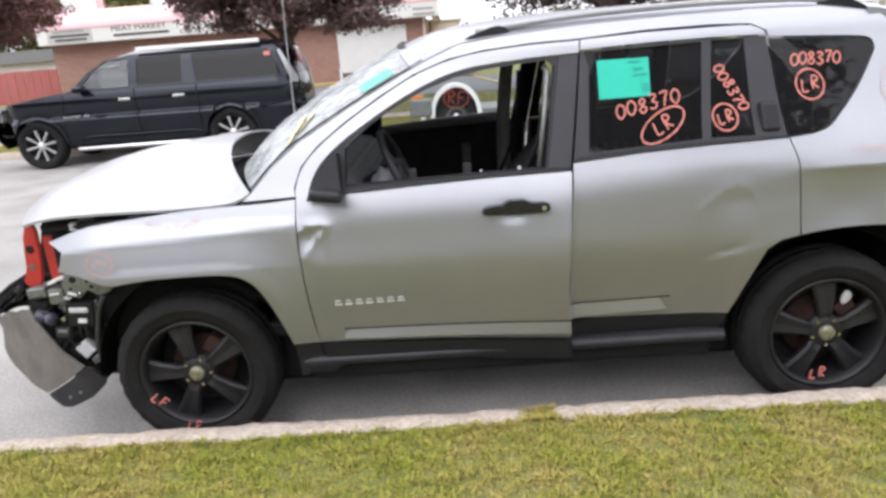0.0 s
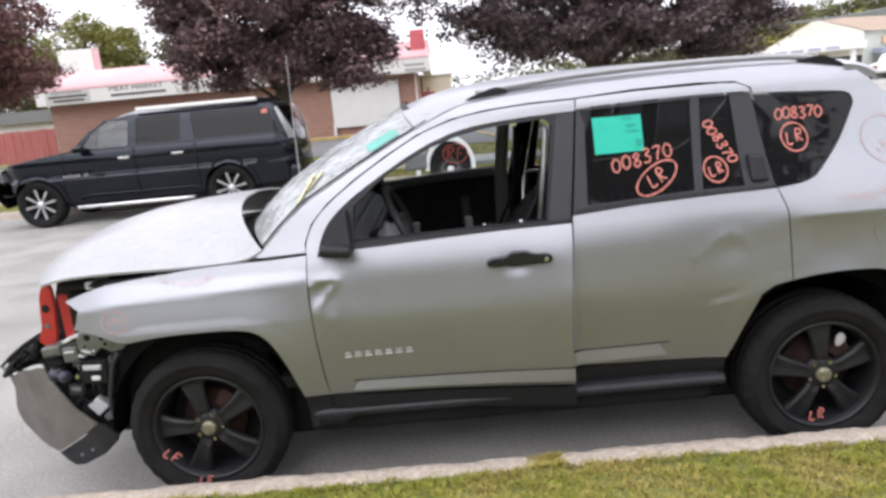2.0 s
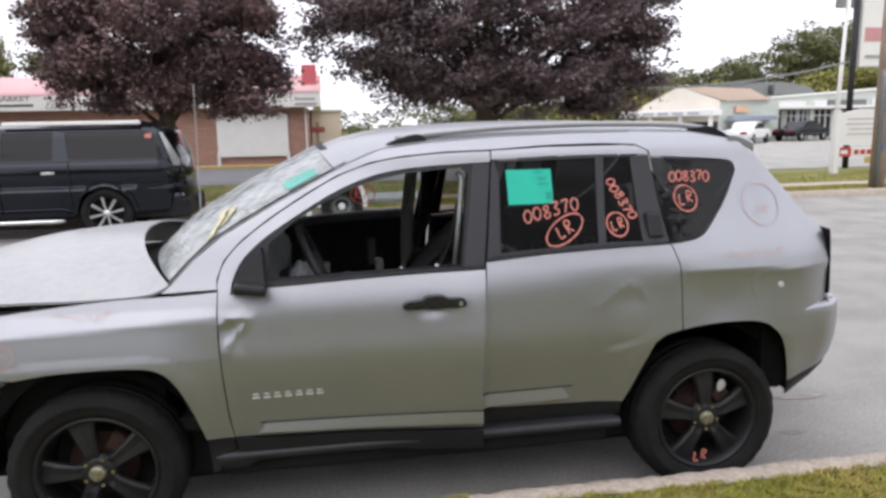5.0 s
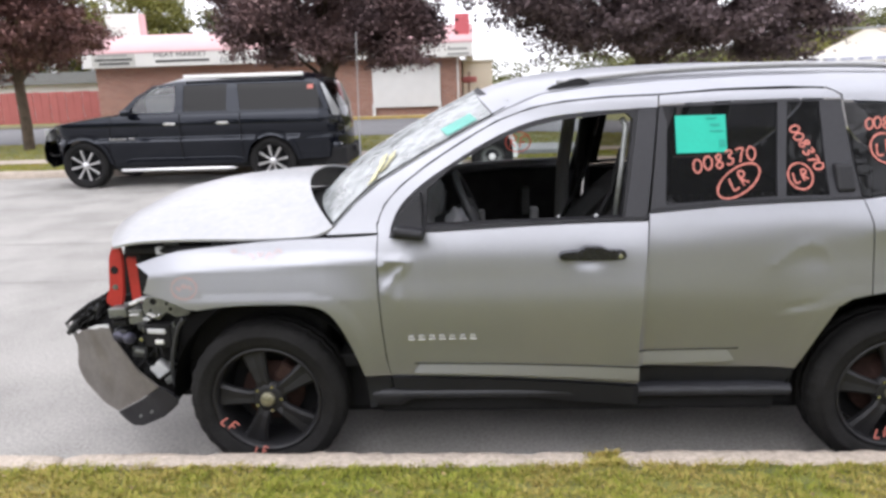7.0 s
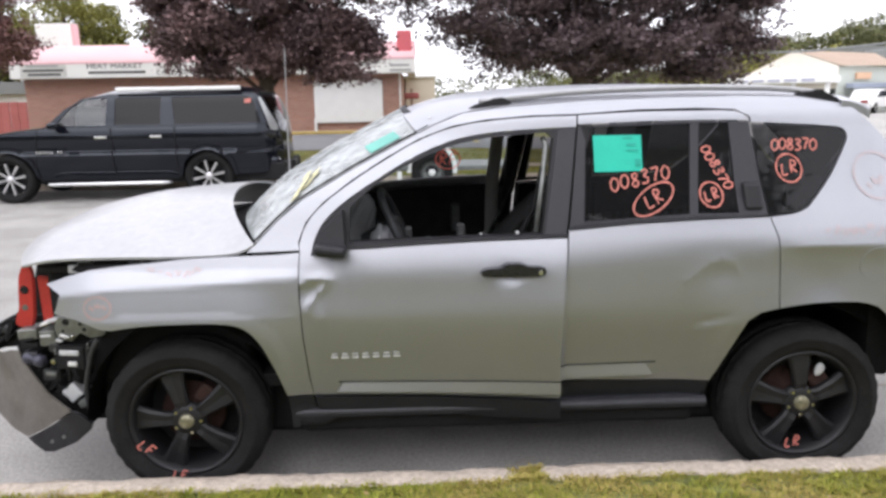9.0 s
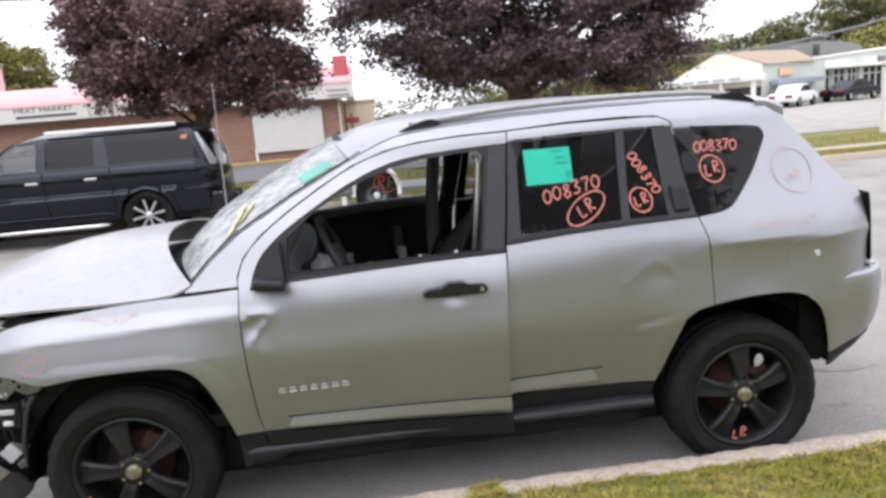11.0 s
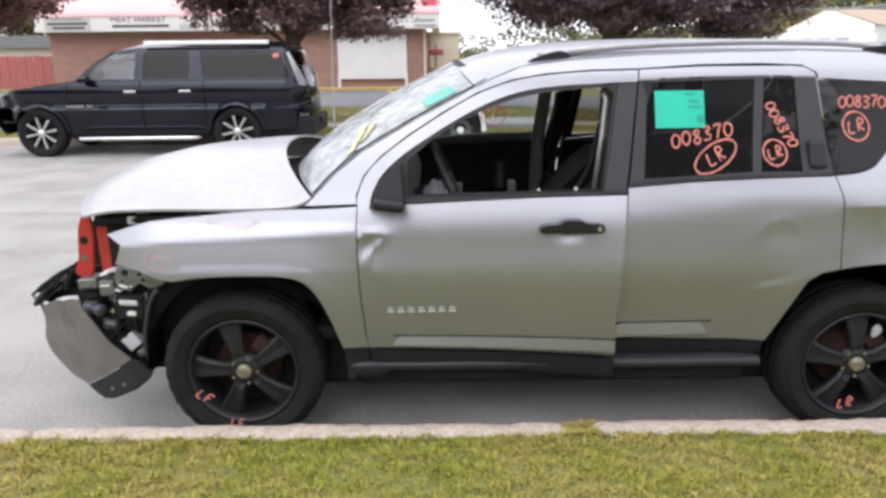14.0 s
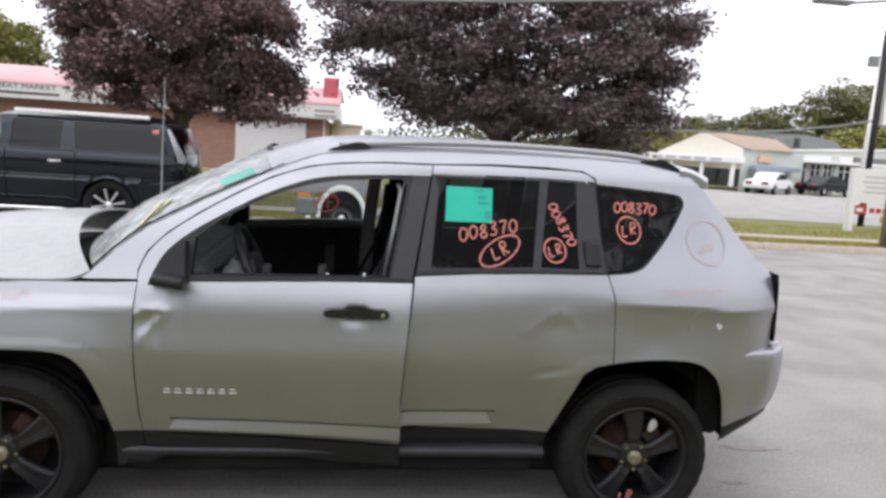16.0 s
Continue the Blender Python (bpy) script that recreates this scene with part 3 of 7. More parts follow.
FOLD_F = [(.514, .940), (.560, .957), (.608, .965), (.634, .955), (.618, .928), (.580, .893), (.550, .856), (.540, .830)]
FOLD_R = [(2.08, .915), (2.128, .950), (2.180, .992), (2.225, 1.005), (2.262, .991), (2.300, .948)]


def flank(x, z):
    """The left flank's outer skin."""
    zc = smooth_lookup(x, [-.5, -.27, 0, .5, 1.0, 1.6, 2.2, 2.47, 2.9, 3.3], [.905, .935, .945, .965, .970, .985, 1.03, 1.055, 1.04, 1.025])
    soft = .07 * max(0, min(1, (x - .45) / .25, (2.55 - x) / .35))
    y = smooth_lookup(z, [.2, .35, .46, .6, .78, zc - .014 - soft, zc + .008 + .3 * soft, 1.13, 1.3, 1.5, 1.6, 1.66, 1.72],
                      [.120, .068, .030, .008, -.008 - .07 * soft, -.011 + .10 * soft, -.006 + .22 * soft, -.006 + .41 * (1.122 - zc), .128, .231, .29, .40, .75])
    y += .04 * max(0, 1.08 - z) * max(0, min(1, (x - 1.575) / .02)) + .02 * max(0, .9 - z)
    if x > 2.4:
        d = max(0, zc - z) / .075
        y += .0105 * min(1, (x - 2.4) / .15) * d * math.exp(1 - d)
    if x < .5:
        d = max(0, zc - z) / .06
        y += .0015 * d * math.exp(1 - d)
    y += .15 * max(0, min(.2, z - .80)) * max(0, min(1, (.80 - x) / .5))
    if x < -0.3:
        y += 0.45 * ((-0.3 - x) / 0.6) ** 2
    if x > 2.9:
        y += 0.22 * ((x - 2.9) / 0.45) ** 2
    for cx in (0.02, 2.64):
        r = ((abs(x - cx) / 0.42) ** 4 + (abs(z - 0.28) / 0.51) ** 4) ** 0.25
        if r < 1.10:
            y -= 0.006 * min(1, (1.10 - r) / 0.10)
        if 0.9 < r < 1.35:
            y -= 0.012 * (0.5 + 0.5 * math.cos(math.pi * (r - 1.0) / 0.35)) if r > 1 else 0.012
    return y


def door_skin(x, z):
    """The front door: sprung, so that its rear edge stands proud, and dented at its front."""
    y = flank(x, z) - 0.035 * max(0, (x - 0.9) / 0.7) ** 2 * max(0, min(1, (1.35 - z) / 0.5))
    if 1.2 < x < 1.5:
        y += dent(x, z, 1.362, .958, .050, .032, .013)
    if x < .80 and .70 < z < 1.06:
        y += dent(x, z, 0.555, 0.905, 0.05, 0.055, 0.012, 0.5) - crease(x, z, FOLD_F, .017, .0075) - dent(x, z, .60, .80, .02, .03, .003)
    return y


def rear_skin(x, z):
    """The rear door, with its dents."""
    fold = crease(x, z, FOLD_R, .020, .0032) if 1.95 < x < 2.42 and .8 < z < 1.1 else 0.0
    return (flank(x, z) + dent(x, z, 2.24, 0.94, 0.08, 0.045, 0.005, 0.3) - fold
            + dent(x, z, 2.20, 0.748, 0.06, 0.016, 0.004, 0.25) - dent(x, z, 2.20, 0.716, 0.07, 0.018, 0.003, 0.25) + dent(x, z, 2.0, 0.85, 0.25, 0.15, 0.002))


def quarter_skin(x, z):
    return flank(x, z) + dent(x, z, 2.65, 0.89, 0.10, 0.06, 0.007)


car = thing("crashed_car", "crashed silver compact SUV with torn front bumper, parked at the kerb", "car")



def ledge(x0, x1, top, low, skin, parent, mir, slant0, slant1):
    """A raised moulding that slopes out to a lip."""
    verts, faces = [], []
    n = 30
    for i in range(n + 1):
        u = i / n
        for k, (t, out) in enumerate(((0, .0015), (.25, -.0025), (.80, -.0125), (.93, -.0140), (1.0, -.011), (1.02, .006))):
            a, b = x0 + slant0 * (1 - t), x1 - slant1 * (1 - t)
            x = a + (b - a) * u
            z = top(x) + (low(x) - top(x)) * t
            y = skin(x, z) - .003 + out
            verts.append((x, 2 * mir - y if mir else y, z))
    for i in range(n):
        for k in range(5):
            q = (i * 6 + k, i * 6 + k + 1, i * 6 + k + 7, i * 6 + k + 6)
            faces.append(q[::-1] if mir else q)
    faces += [tuple(range(6)), tuple(range(n * 6 + 5, n * 6 - 1, -1))]
    return data_mesh("moulding", verts, faces, PAINT, parent, "pale raised moulding")


def swept(name, rows, mat, parent, label="", thick=0.0):
    """A sheet through rows of points, each row running from one flank to the other."""
    n = len(rows[0])
    verts = [p for r in rows for p in r]
    faces = [(i * n + k, i * n + k + 1, (i + 1) * n + k + 1, (i + 1) * n + k) for i in range(len(rows) - 1) for k in range(n - 1)]
    ob = data_mesh(name, verts, faces, mat, parent, label, smooth=True)
    bm = bmesh.new()
    bm.from_mesh(ob.data)
    if thick:
        low = {v: bm.verts.new(v.co + Vector((0, 0, -thick))) for v in bm.verts[:]}
        rim = [e for e in bm.edges if len(e.link_faces) == 1]
        for fc in bm.faces[:]:
            bm.faces.new([low[v] for v in reversed(fc.verts)])
        for e in rim:
            a, b = e.verts
            w = [bm.verts.new(c) for c in (a.co, b.co, low[b].co, low[a].co)]
            bm.faces.new(w)
    bmesh.ops.recalc_face_normals(bm, faces=bm.faces[:])
    bm.to_mesh(ob.data)
    bm.free()
    for p in ob.data.polygons:
        p.use_smooth = True
    return ob


# outlines on the flank, as (x, z)
FENDER_TOP = [(-.530, .946), (-.435, .981), (-.335, 1.009), (-.218, 1.022), (-.1, 1.031), (.015, 1.040), (.131, 1.046), (.269, 1.050), (.407, 1.056), (.515, 1.063)]
ARCH_F = [(.434, .455), (.393, .583), (.343, .698), (.289, .761), (.209, .787), (.046, .792), (-.12, .787), (-.24, .772)]
FENDER = FENDER_TOP + [(.512, .994), (.512, .878), (.519, .708), (.532, .529), (.544, .452)] + curve(ARCH_F, 3) + [
    (-.286, .778), (-.38, .815), (-.488, .832), (-.474, .862), (-.455, .912)]
WIN_OUT = [(.567, 1.062), (.579, 1.111), (.618, 1.181), (.705, 1.258), (.821, 1.332), (.938, 1.399), (1.055, 1.454), (1.173, 1.493), (1.29, 1.512), (1.429, 1.522), (1.591, 1.529)]
DOOR_TOP = [(.515, 1.066), (.515, 1.102), (.544, 1.176), (.613, 1.25), (.729, 1.334), (.869, 1.419), (1.01, 1.493), (1.152, 1.541), (1.293, 1.564), (1.48, 1.577), (1.677, 1.58)]
BELT = [(.567, 1.062), (.704, 1.072), (1.044, 1.087), (1.268, 1.095), (1.598, 1.102)]
DOOR_F = curve(DOOR_TOP, 3) + [(1.672, 1.531)] + curve(WIN_OUT[::-1], 3)[:-1] + BELT + [(1.58, .812), (1.571, .617), (1.580, .404), (1.038, .432), (.544, .450), (.532, .529), (.519, .708), (.512, .878), (.512, .994)]
OPENING = [(.716, 1.098), (.721, 1.237), (.821, 1.317), (.938, 1.384), (1.055, 1.436), (1.172, 1.473), (1.289, 1.494), (1.428, 1.506), (1.543, 1.512), (1.569, 1.489), (1.499, 1.114)]
FRAME_F = curve(WIN_OUT, 3) + [(1.672, 1.531), (1.598, 1.102)] + BELT[-2:0:-1]
STRIP_R = [(1.682, 1.582), (1.941, 1.592), (2.201, 1.592), (2.31, 1.592), (2.352, 1.588), (2.385, 1.577), (2.405, 1.561), (2.412, 1.546), (2.2, 1.550), (1.95, 1.548), (1.678, 1.540)]
DOOR_R = [(1.606, 1.127), (1.877, 1.148), (2.129, 1.159), (2.428, 1.167), (2.453, 1.081), (2.465, .961), (2.472, .792), (2.399, .776), (2.348, .741), (2.279, .587), (2.222, .460), (1.574, .478), (1.574, .597), (1.585, .847)]
FRAME_R = [(1.676, 1.538), (1.95, 1.546), (2.2, 1.548), (2.41, 1.543), (2.426, 1.175), (2.129, 1.161), (1.877, 1.150), (1.608, 1.129)]
GLASS_A = [(1.71, 1.530), (1.672, 1.157), (2.107, 1.181), (2.155, 1.538)]
GLASS_B = [(2.193, 1.540), (2.14, 1.181), (2.307, 1.181), (2.320, 1.538)]
GLASS_C = [(2.418, 1.532), (2.432, 1.176)] + curve([(2.524, 1.182), (2.570, 1.196), (2.613, 1.225), (2.715, 1.329), (2.797, 1.448), (2.809, 1.472), (2.806, 1.494), (2.781, 1.507), (2.70, 1.516)], 4) + [(2.591, 1.523)]
ARCH_R = [(2.472, .792), (2.638, .809), (2.803, .808), (2.889, .786), (2.962, .721), (3.013, .603)]
QUARTER = [(2.412, 1.562), (2.36, 1.590), (2.36, 1.652), (2.66, 1.642), (2.86, 1.603), (2.931, 1.532), (3.056, 1.377), (3.17, 1.245), (3.265, 1.195), (3.283, 1.165), (3.292, .95), (3.296, .824), (2.902, .810)] + curve(ARCH_R[3::-1], 3) + [(2.465, .961), (2.453, 1.081), (2.43, 1.166)] + curve([(2.524, 1.176), (2.573, 1.190), (2.618, 1.220), (2.721, 1.325), (2.803, 1.446), (2.815, 1.472), (2.811, 1.497), (2.785, 1.512), (2.70, 1.521)], 4) + [(2.591, 1.528), (2.416, 1.538)]
CANT = [(.300, 1.058)] + DOOR_TOP + [(1.94, 1.594), (2.2, 1.596), (2.367, 1.588), (2.367, 1.652), (2.1, 1.652), (1.71, 1.643), (1.4, 1.624), (1.2, 1.603), (1.06, 1.550), (.969, 1.505), (.743, 1.392), (.528, 1.272), (.423, 1.19), (.325, 1.09)]

FARTINT = glass("light_tinted_glass", (0.42, 0.41, 0.40), 0.02, 1.3)
CANT = shrink(CANT, .003)
for mir in (None, YC):
    far = mir is not None
    fender = panel("front_fender", FENDER, flank, PAINT, car, "silver front fender with faint orange marks", step=0.018, mirror=mir)
    door = panel("front_door", DOOR_F, door_skin if not far else flank, PAINT, car, "dented silver front door, its rear edge sprung out", step=0.017, mirror=mir)
    panel("window_frame", FRAME_F, flank, TRIM, door, "black window frame", holes=[OPENING], lift=0.004, flange=0.05, mirror=mir)
    panel("pillar_film", [(1.588, 1.524), (1.670, 1.529), (1.598, 1.114), (1.505, 1.112)], flank, PILLAR, door, "satin dark grey pillar", lift=-0.003, mirror=mir)
    ledge(.640, 1.577, lambda x: .508 - .020 * (x - .65), lambda x: .463 - .038 * (x - .64), door_skin if not far else flank, door, mir, .03, 0.0)
    # black bead stands in for the shadow line above the moulding
    if not far:
        part("moulding_shadow_line", tube([(x, door_skin(x, .511 - .020 * (x - .65)) - .0005, .511 - .020 * (x - .65)) for x in np.linspace(.650, 1.574, 24)], .0032, 6), TRIM, door, "thin black line for the shadow above the moulding", smooth=True)
    panel("sill_cladding", [(.548, .449), (1.038, .430), (1.580, .402), (1.586, .306), (1.306, .318), (.94, .357), (.62, .382), (.555, .388)], lambda x, z: (flank if far else door_skin)(x, max(z, .44)) + .25 * max(0, .44 - z) - 0.012, CLAD, door,
          "scuffed dark grey sill cladding", mirror=mir, flange=0.06)
    panel("fender_foot", [(.436, .452), (.543, .449), (.549, .388), (.497, .382), (.476, .305), (.446, .303)], lambda x, z: flank(x, max(z, .4)) - .002, CLAD, fender, "dark grey foot of the fender", mirror=mir, flange=.05)
    rocker = []
    for i in range(31):
        x = .462 + (2.215 - .462) * i / 30
        low_end = .03 * max(0, min(1, (.63 - x) / .03))
        prof = [(.10, .392), (.066, .386), (.048, .376), (.040, .366), (.042, .352), (.058, .338 - low_end), (.12, .335 - low_end)]
        rocker.append([(x, 2 * mir - q if far else q, z) for q, z in prof])
    swept("rocker", rocker, ROCKER, car, "dark grey rocker strip with a worn lip")
    rdoor = panel("rear_door", DOOR_R, rear_skin if not far else flank, PAINT, car, "silver rear door with a large dent", step=0.018, mirror=mir)
    panel("door_top_strip", STRIP_R, flank, PAINT, rdoor, mirror=mir)
    panel("window_frame", FRAME_R, flank, PILLAR, rdoor, "satin dark grey window frame", holes=[GLASS_A, GLASS_B], lift=0.003, mirror=mir)
    panel("window_glass", GLASS_A, flank, TINT if not far else FARTINT, rdoor, "dark tinted glass", lift=0.012, flange=0, gap=-0.004, mirror=mir)
    panel("window_glass", GLASS_B, flank, TINT, rdoor, "dark tinted glass", lift=0.012, flange=0, gap=-0.004, mirror=mir)
    panel("belt_moulding", [(1.606, 1.128), (1.877, 1.149), (2.129, 1.160), (2.428, 1.168), (2.429, 1.178), (2.131, 1.176), (1.88, 1.168), (1.630, 1.148)], flank, TRIM, rdoor, "black belt moulding", lift=-0.006, mirror=mir)
    ledge(1.575, 1.980, lambda x: .548 + .012 * (x - 1.57), lambda x: .484 + .02 * (x - 1.57), rear_skin if not far else flank, rdoor, mir, 0.0, .04)
    # the same shadow line above the rear moulding, as a black bead
    if not far:
        part("moulding_shadow_line", tube([(x, rear_skin(x, .551 + .012 * (x - 1.57)) - .0005, .551 + .012 * (x - 1.57)) for x in np.linspace(1.580, 1.985, 14)], .0032, 6), TRIM, rdoor, "thin black line for the shadow above the moulding", smooth=True)
    panel("sill_cladding", [(1.574, .476), (2.220, .458), (2.214, .380), (1.592, .376)], lambda x, z: flank(x, max(z, .44)) + .3 * max(0, .44 - z) + .004, CLAD, rdoor, "scuffed dark grey sill cladding", flange=0.06, mirror=mir)
    quarter = panel("quarter_panel", QUARTER, quarter_skin, PAINT, car, "silver rear quarter panel with faint orange marks", step=0.018, mirror=mir)
    panel("quarter_glass", GLASS_C, flank, TINT, quarter, "dark tinted quarter glass", lift=0.006, flange=0, gap=-0.002, mirror=mir)
    panel("roof_side", CANT, flank, PAINT, car, step=0.024, mirror=mir)
    if not far:
        front_door, rear_door, left_fender, left_quarter = door, rdoor, fender, quarter
    else:
        panel("window_glass", OPENING, flank, CLEAR, door, "clear side glass with an orange circle", lift=0.012, flange=0, gap=-0.004, mirror=mir)

# belt rubber along the open front window
panel("belt_moulding", [(.704, 1.073), (1.044, 1.088), (1.268, 1.096), (1.598, 1.103), (1.599, 1.119), (1.268, 1.113), (1.044, 1.106), (.71, 1.094)], flank, TRIM, front_door, "black belt rubber", lift=-0.010)
bm = prism([(.567, 1.058), (.585, 1.115), (.610, 1.150), (.695, 1.228), (.706, 1.085)], -0.012, 0.09)
bmesh.ops.bevel(bm, geom=bm.edges[:], offset=0.004, segments=2, affect="EDGES")
for v in bm.verts:
    v.co.y += 0.35 * max(0, v.co.z - 1.06)
part("mirror_sail", bm, TRIM, front_door, "black mirror base, its mirror torn off")
bm = box(.590, .712, -0.075, 0.03, 1.058, 1.098, 0.014)
for v in bm.verts:
    if v.co.x < .64:
        v.co.z += 0.012
part("mirror_stump", bm, TRIM, front_door, "black stump of the door mirror", smooth=False)


def door_handle(parent, cx, cz, skin, half=0.132):
    prof = [(-half, .006), (-half + .02, .016), (-half * .35, .020), (-half * .25, .036), (half * .25, .036), (half * .45, .022), (half - .01, .020), (half, .008), (half, -.012), (half - .02, -.018), (-half + .02, -.016), (-half, -.008)]
    bm = prism([(cx + a, cz + b) for a, b in prof], skin(cx, cz) - 0.045, skin(cx, cz) + 0.004)
    bmesh.ops.bevel(bm, geom=[e for e in bm.edges], offset=0.006, segments=2, affect="EDGES")
    h = part("door_handle", bm, PIANO, parent, "glossy black door handle", smooth=False)
    bm = lathe([(0.0001, -0.003), (0.009, -0.003), (0.011, 0.002), (0.011, 0.01)], 14)
    bmesh.ops.translate(bm, vec=(cx + half - .025, skin(cx, cz) - 0.047, cz), verts=bm.verts[:])
    part("lock_cylinder", bm, BRIGHT, h, "bright lock cylinder")


door_handle(front_door, 1.372, 0.978, door_skin)
bm = box(2.335, 2.408, 0.055, 0.11, 1.195, 1.300, 0.012)
for v in bm.verts:
    v.co.y += 0.45 * (v.co.z - 1.2)
part("door_handle", bm, TRIM, rear_door, "black hidden pillar handle")

part("door_seal", tube([(a, flank(a, b) + .028, b + .002) for a, b in curve(DOOR_TOP[1:] + [(1.94, 1.594), (2.2, 1.596), (2.36, 1.589)], 3)], .007, 6), INNER, car, "black rubber door seal", smooth=True)
part("door_seal", tube([(a, flank(a, b) + .016, b) for a, b in ((.513, 1.06), (.512, .88), (.520, .70), (.533, .53), (.545, .45))], .012, 6), INNER, car, "black rubber door seal", smooth=True)
# name badge: plain bars in place of the letters
for k in range(7):
    bm = box(.626 + .0425 * k, .626 + .0425 * k + .030, flank(.75, .63) - 0.006, flank(.75, .63) + 0.004, .620 + .0002 * k, .627 + .0002 * k, 0.002)
    box(.628 + .0425 * k, .628 + .0425 * k + .024, flank(.75, .63) - 0.006, flank(.75, .63) + 0.004, .635 + .0002 * k, .642 + .0002 * k, 0.002, bm=bm)
    part("badge_bar", bm, BADGE, front_door, "pale chrome badge bar")

# fuel flap
flap = panel("fuel_flap", [(2.868 + .070 * math.cos(a), .968 + .070 * math.sin(a)) for a in np.linspace(0, 6.2832, 33)[:-1]], quarter_skin, PAINT, left_quarter, "round silver fuel flap", lift=-.003, flange=.006, gap=0)
bm = lathe([(0.0001, -0.008), (0.012, -0.008), (0.014, 0.0)], 14)
bmesh.ops.translate(bm, vec=(2.936, quarter_skin(2.936, .967) - 0.002, .967), verts=bm.verts[:])
part("flap_catch", bm, PALE, flap, "white flap catch")


# roof, bonnet, windscreen: sheets swept from flank to flank
def edge_z(x):
    return smooth_lookup(x, [1.0, 1.06, 1.2, 1.4, 1.71, 2.1, 2.36, 2.66, 2.86], [1.525, 1.552, 1.603, 1.624, 1.643, 1.652, 1.652, 1.642, 1.603])


def mid_z(x):
    return smooth_lookup(x, [.9, 1.05, 1.2, 1.4, 1.71, 2.1, 2.66, 2.86, 3.2], [1.600, 1.650, 1.680, 1.700, 1.712, 1.712, 1.690, 1.665, 1.600])


rows = []
for i in range(41):
    s = i / 40
    xe, xm = 1.0 + 1.86 * s, 0.92 + 2.05 * s
    ye = flank(xe, edge_z(xe)) + 0.004
    row = []
    for k in range(25):
        u = k / 12 - 1
        y = YC + u * (YC - ye)
        w = 1 - abs(u) ** 2.6
        x = xe + (xm - xe) * w
        row.append((x, y, edge_z(xe) + (mid_z(xm) - edge_z(xe)) * w - 0.002))
    rows.append(row)
swept("roof", rows, PAINT, car, "silver roof", 0.03)
for mir in (0, 1):
    pts = [(x, flank(x, edge_z(x)) + 0.055, edge_z(x) + 0.026 + 0.008 * math.sin((x - 1.2) / 1.6 * math.pi)) for x in np.linspace(1.27, 2.76, 24)]
    fix = (lambda p: (p[0], 2 * YC - p[1], p[2])) if mir else (lambda p: p)
    rail = part("roof_rail", tube([fix(p) for p in pts], 0.014, 10), RAIL if not mir else TRIM, car, "grey roof rail with black feet", smooth=True)
    for a, b in ((1.17, 1.42), (2.64, 2.88)):
        sec = [(a, .0), (a + .05, .035), ((a + b) / 2, .056), (b - .05, .035), (b, .0)] if a > 2 else [(a, .0), (a + .07, .028), (b - .08, .050), (b - .04, .048), (b, .012)]
        bm = prism([(x, edge_z(min(x, 2.86)) - 0.012 + h) for x, h in sec], 0, 0.05)
        for v in bm.verts:
            v.co.y += flank(v.co.x, edge_z(min(v.co.x, 2.86))) + 0.025
            if mir:
                v.co.y = 2 * YC - v.co.y
        bmesh.ops.recalc_face_normals(bm, faces=bm.faces[:])
        bmesh.ops.bevel(bm, geom=bm.edges[:], offset=0.008, segments=2, affect="EDGES")
        part("rail_foot", bm, TRIM, rail, "black rail foot")

rows = []
for i in range(5):
    s = i / 4
    rows.append([(2.82 + 0.10 * (1 - abs(u) ** 2) + s * 0.20 * (1 - 0.35 * abs(u) ** 3), YC + u * 0.60, 1.622 + 0.035 * (1 - u * u) - 0.045 * s * s) for u in np.linspace(-1, 1, 15)])
swept("rear_spoiler", rows, PAINT, car, "silver roof spoiler", 0.035)
rows = []
for s in np.linspace(0, 1, 8):
    rows.append([(2.80 + 0.44 * s + 0.17 * (1 - abs(u) ** 3), YC + u * (0.54 + 0.10 * s), 1.585 - 0.42 * s) for u in np.linspace(-1, 1, 15)])
swept("rear_window", rows, TINT, car, "dark tailgate glass")
rows = []
for s in np.linspace(0, 1, 8):
    rows.append([(3.245 + 0.05 * math.sin(s * 2.6) + 0.16 * (1 - abs(u) ** 3), YC + u * 0.68, 1.165 - 0.36 * s) for u in np.linspace(-1, 1, 15)])
swept("tailgate", rows, PAINT, car, "silver tailgate")

BUMP = [(3.03, 0.0), (3.10, 0.018), (3.20, 0.060), (3.29, 0.112), (3.36, 0.17), (3.405, 0.24), (3.43, 0.35), (3.45, 0.55), (3.455, 0.885)]
line = curve([(a, b) for a, b in BUMP], 3)
line = line + [(a, 2 * YC - b) for a, b in line[-2::-1]]


def bumper_row(z, off, x_from):
    row = []
    for a, b in line:
        near = b < YC
        t = min(1, max(0, (a - 3.03) / 0.22))
        x = (x_from + (3.25 - x_from) * t) if a < 3.25 else a
        y = b if near else 2 * YC - b
        if a < 3.25:
            y = flank(x, max(z, .5)) * (1 - t) + y * t
        y += .004 - off * .6 * (t if off > 0 else max(t, .25))
        row.append((x + off * t, y if near else 2 * YC - y, z - max(0, .66 - z) * .45 * max(0, min(1, (3.30 - a) / .27))))
    return row


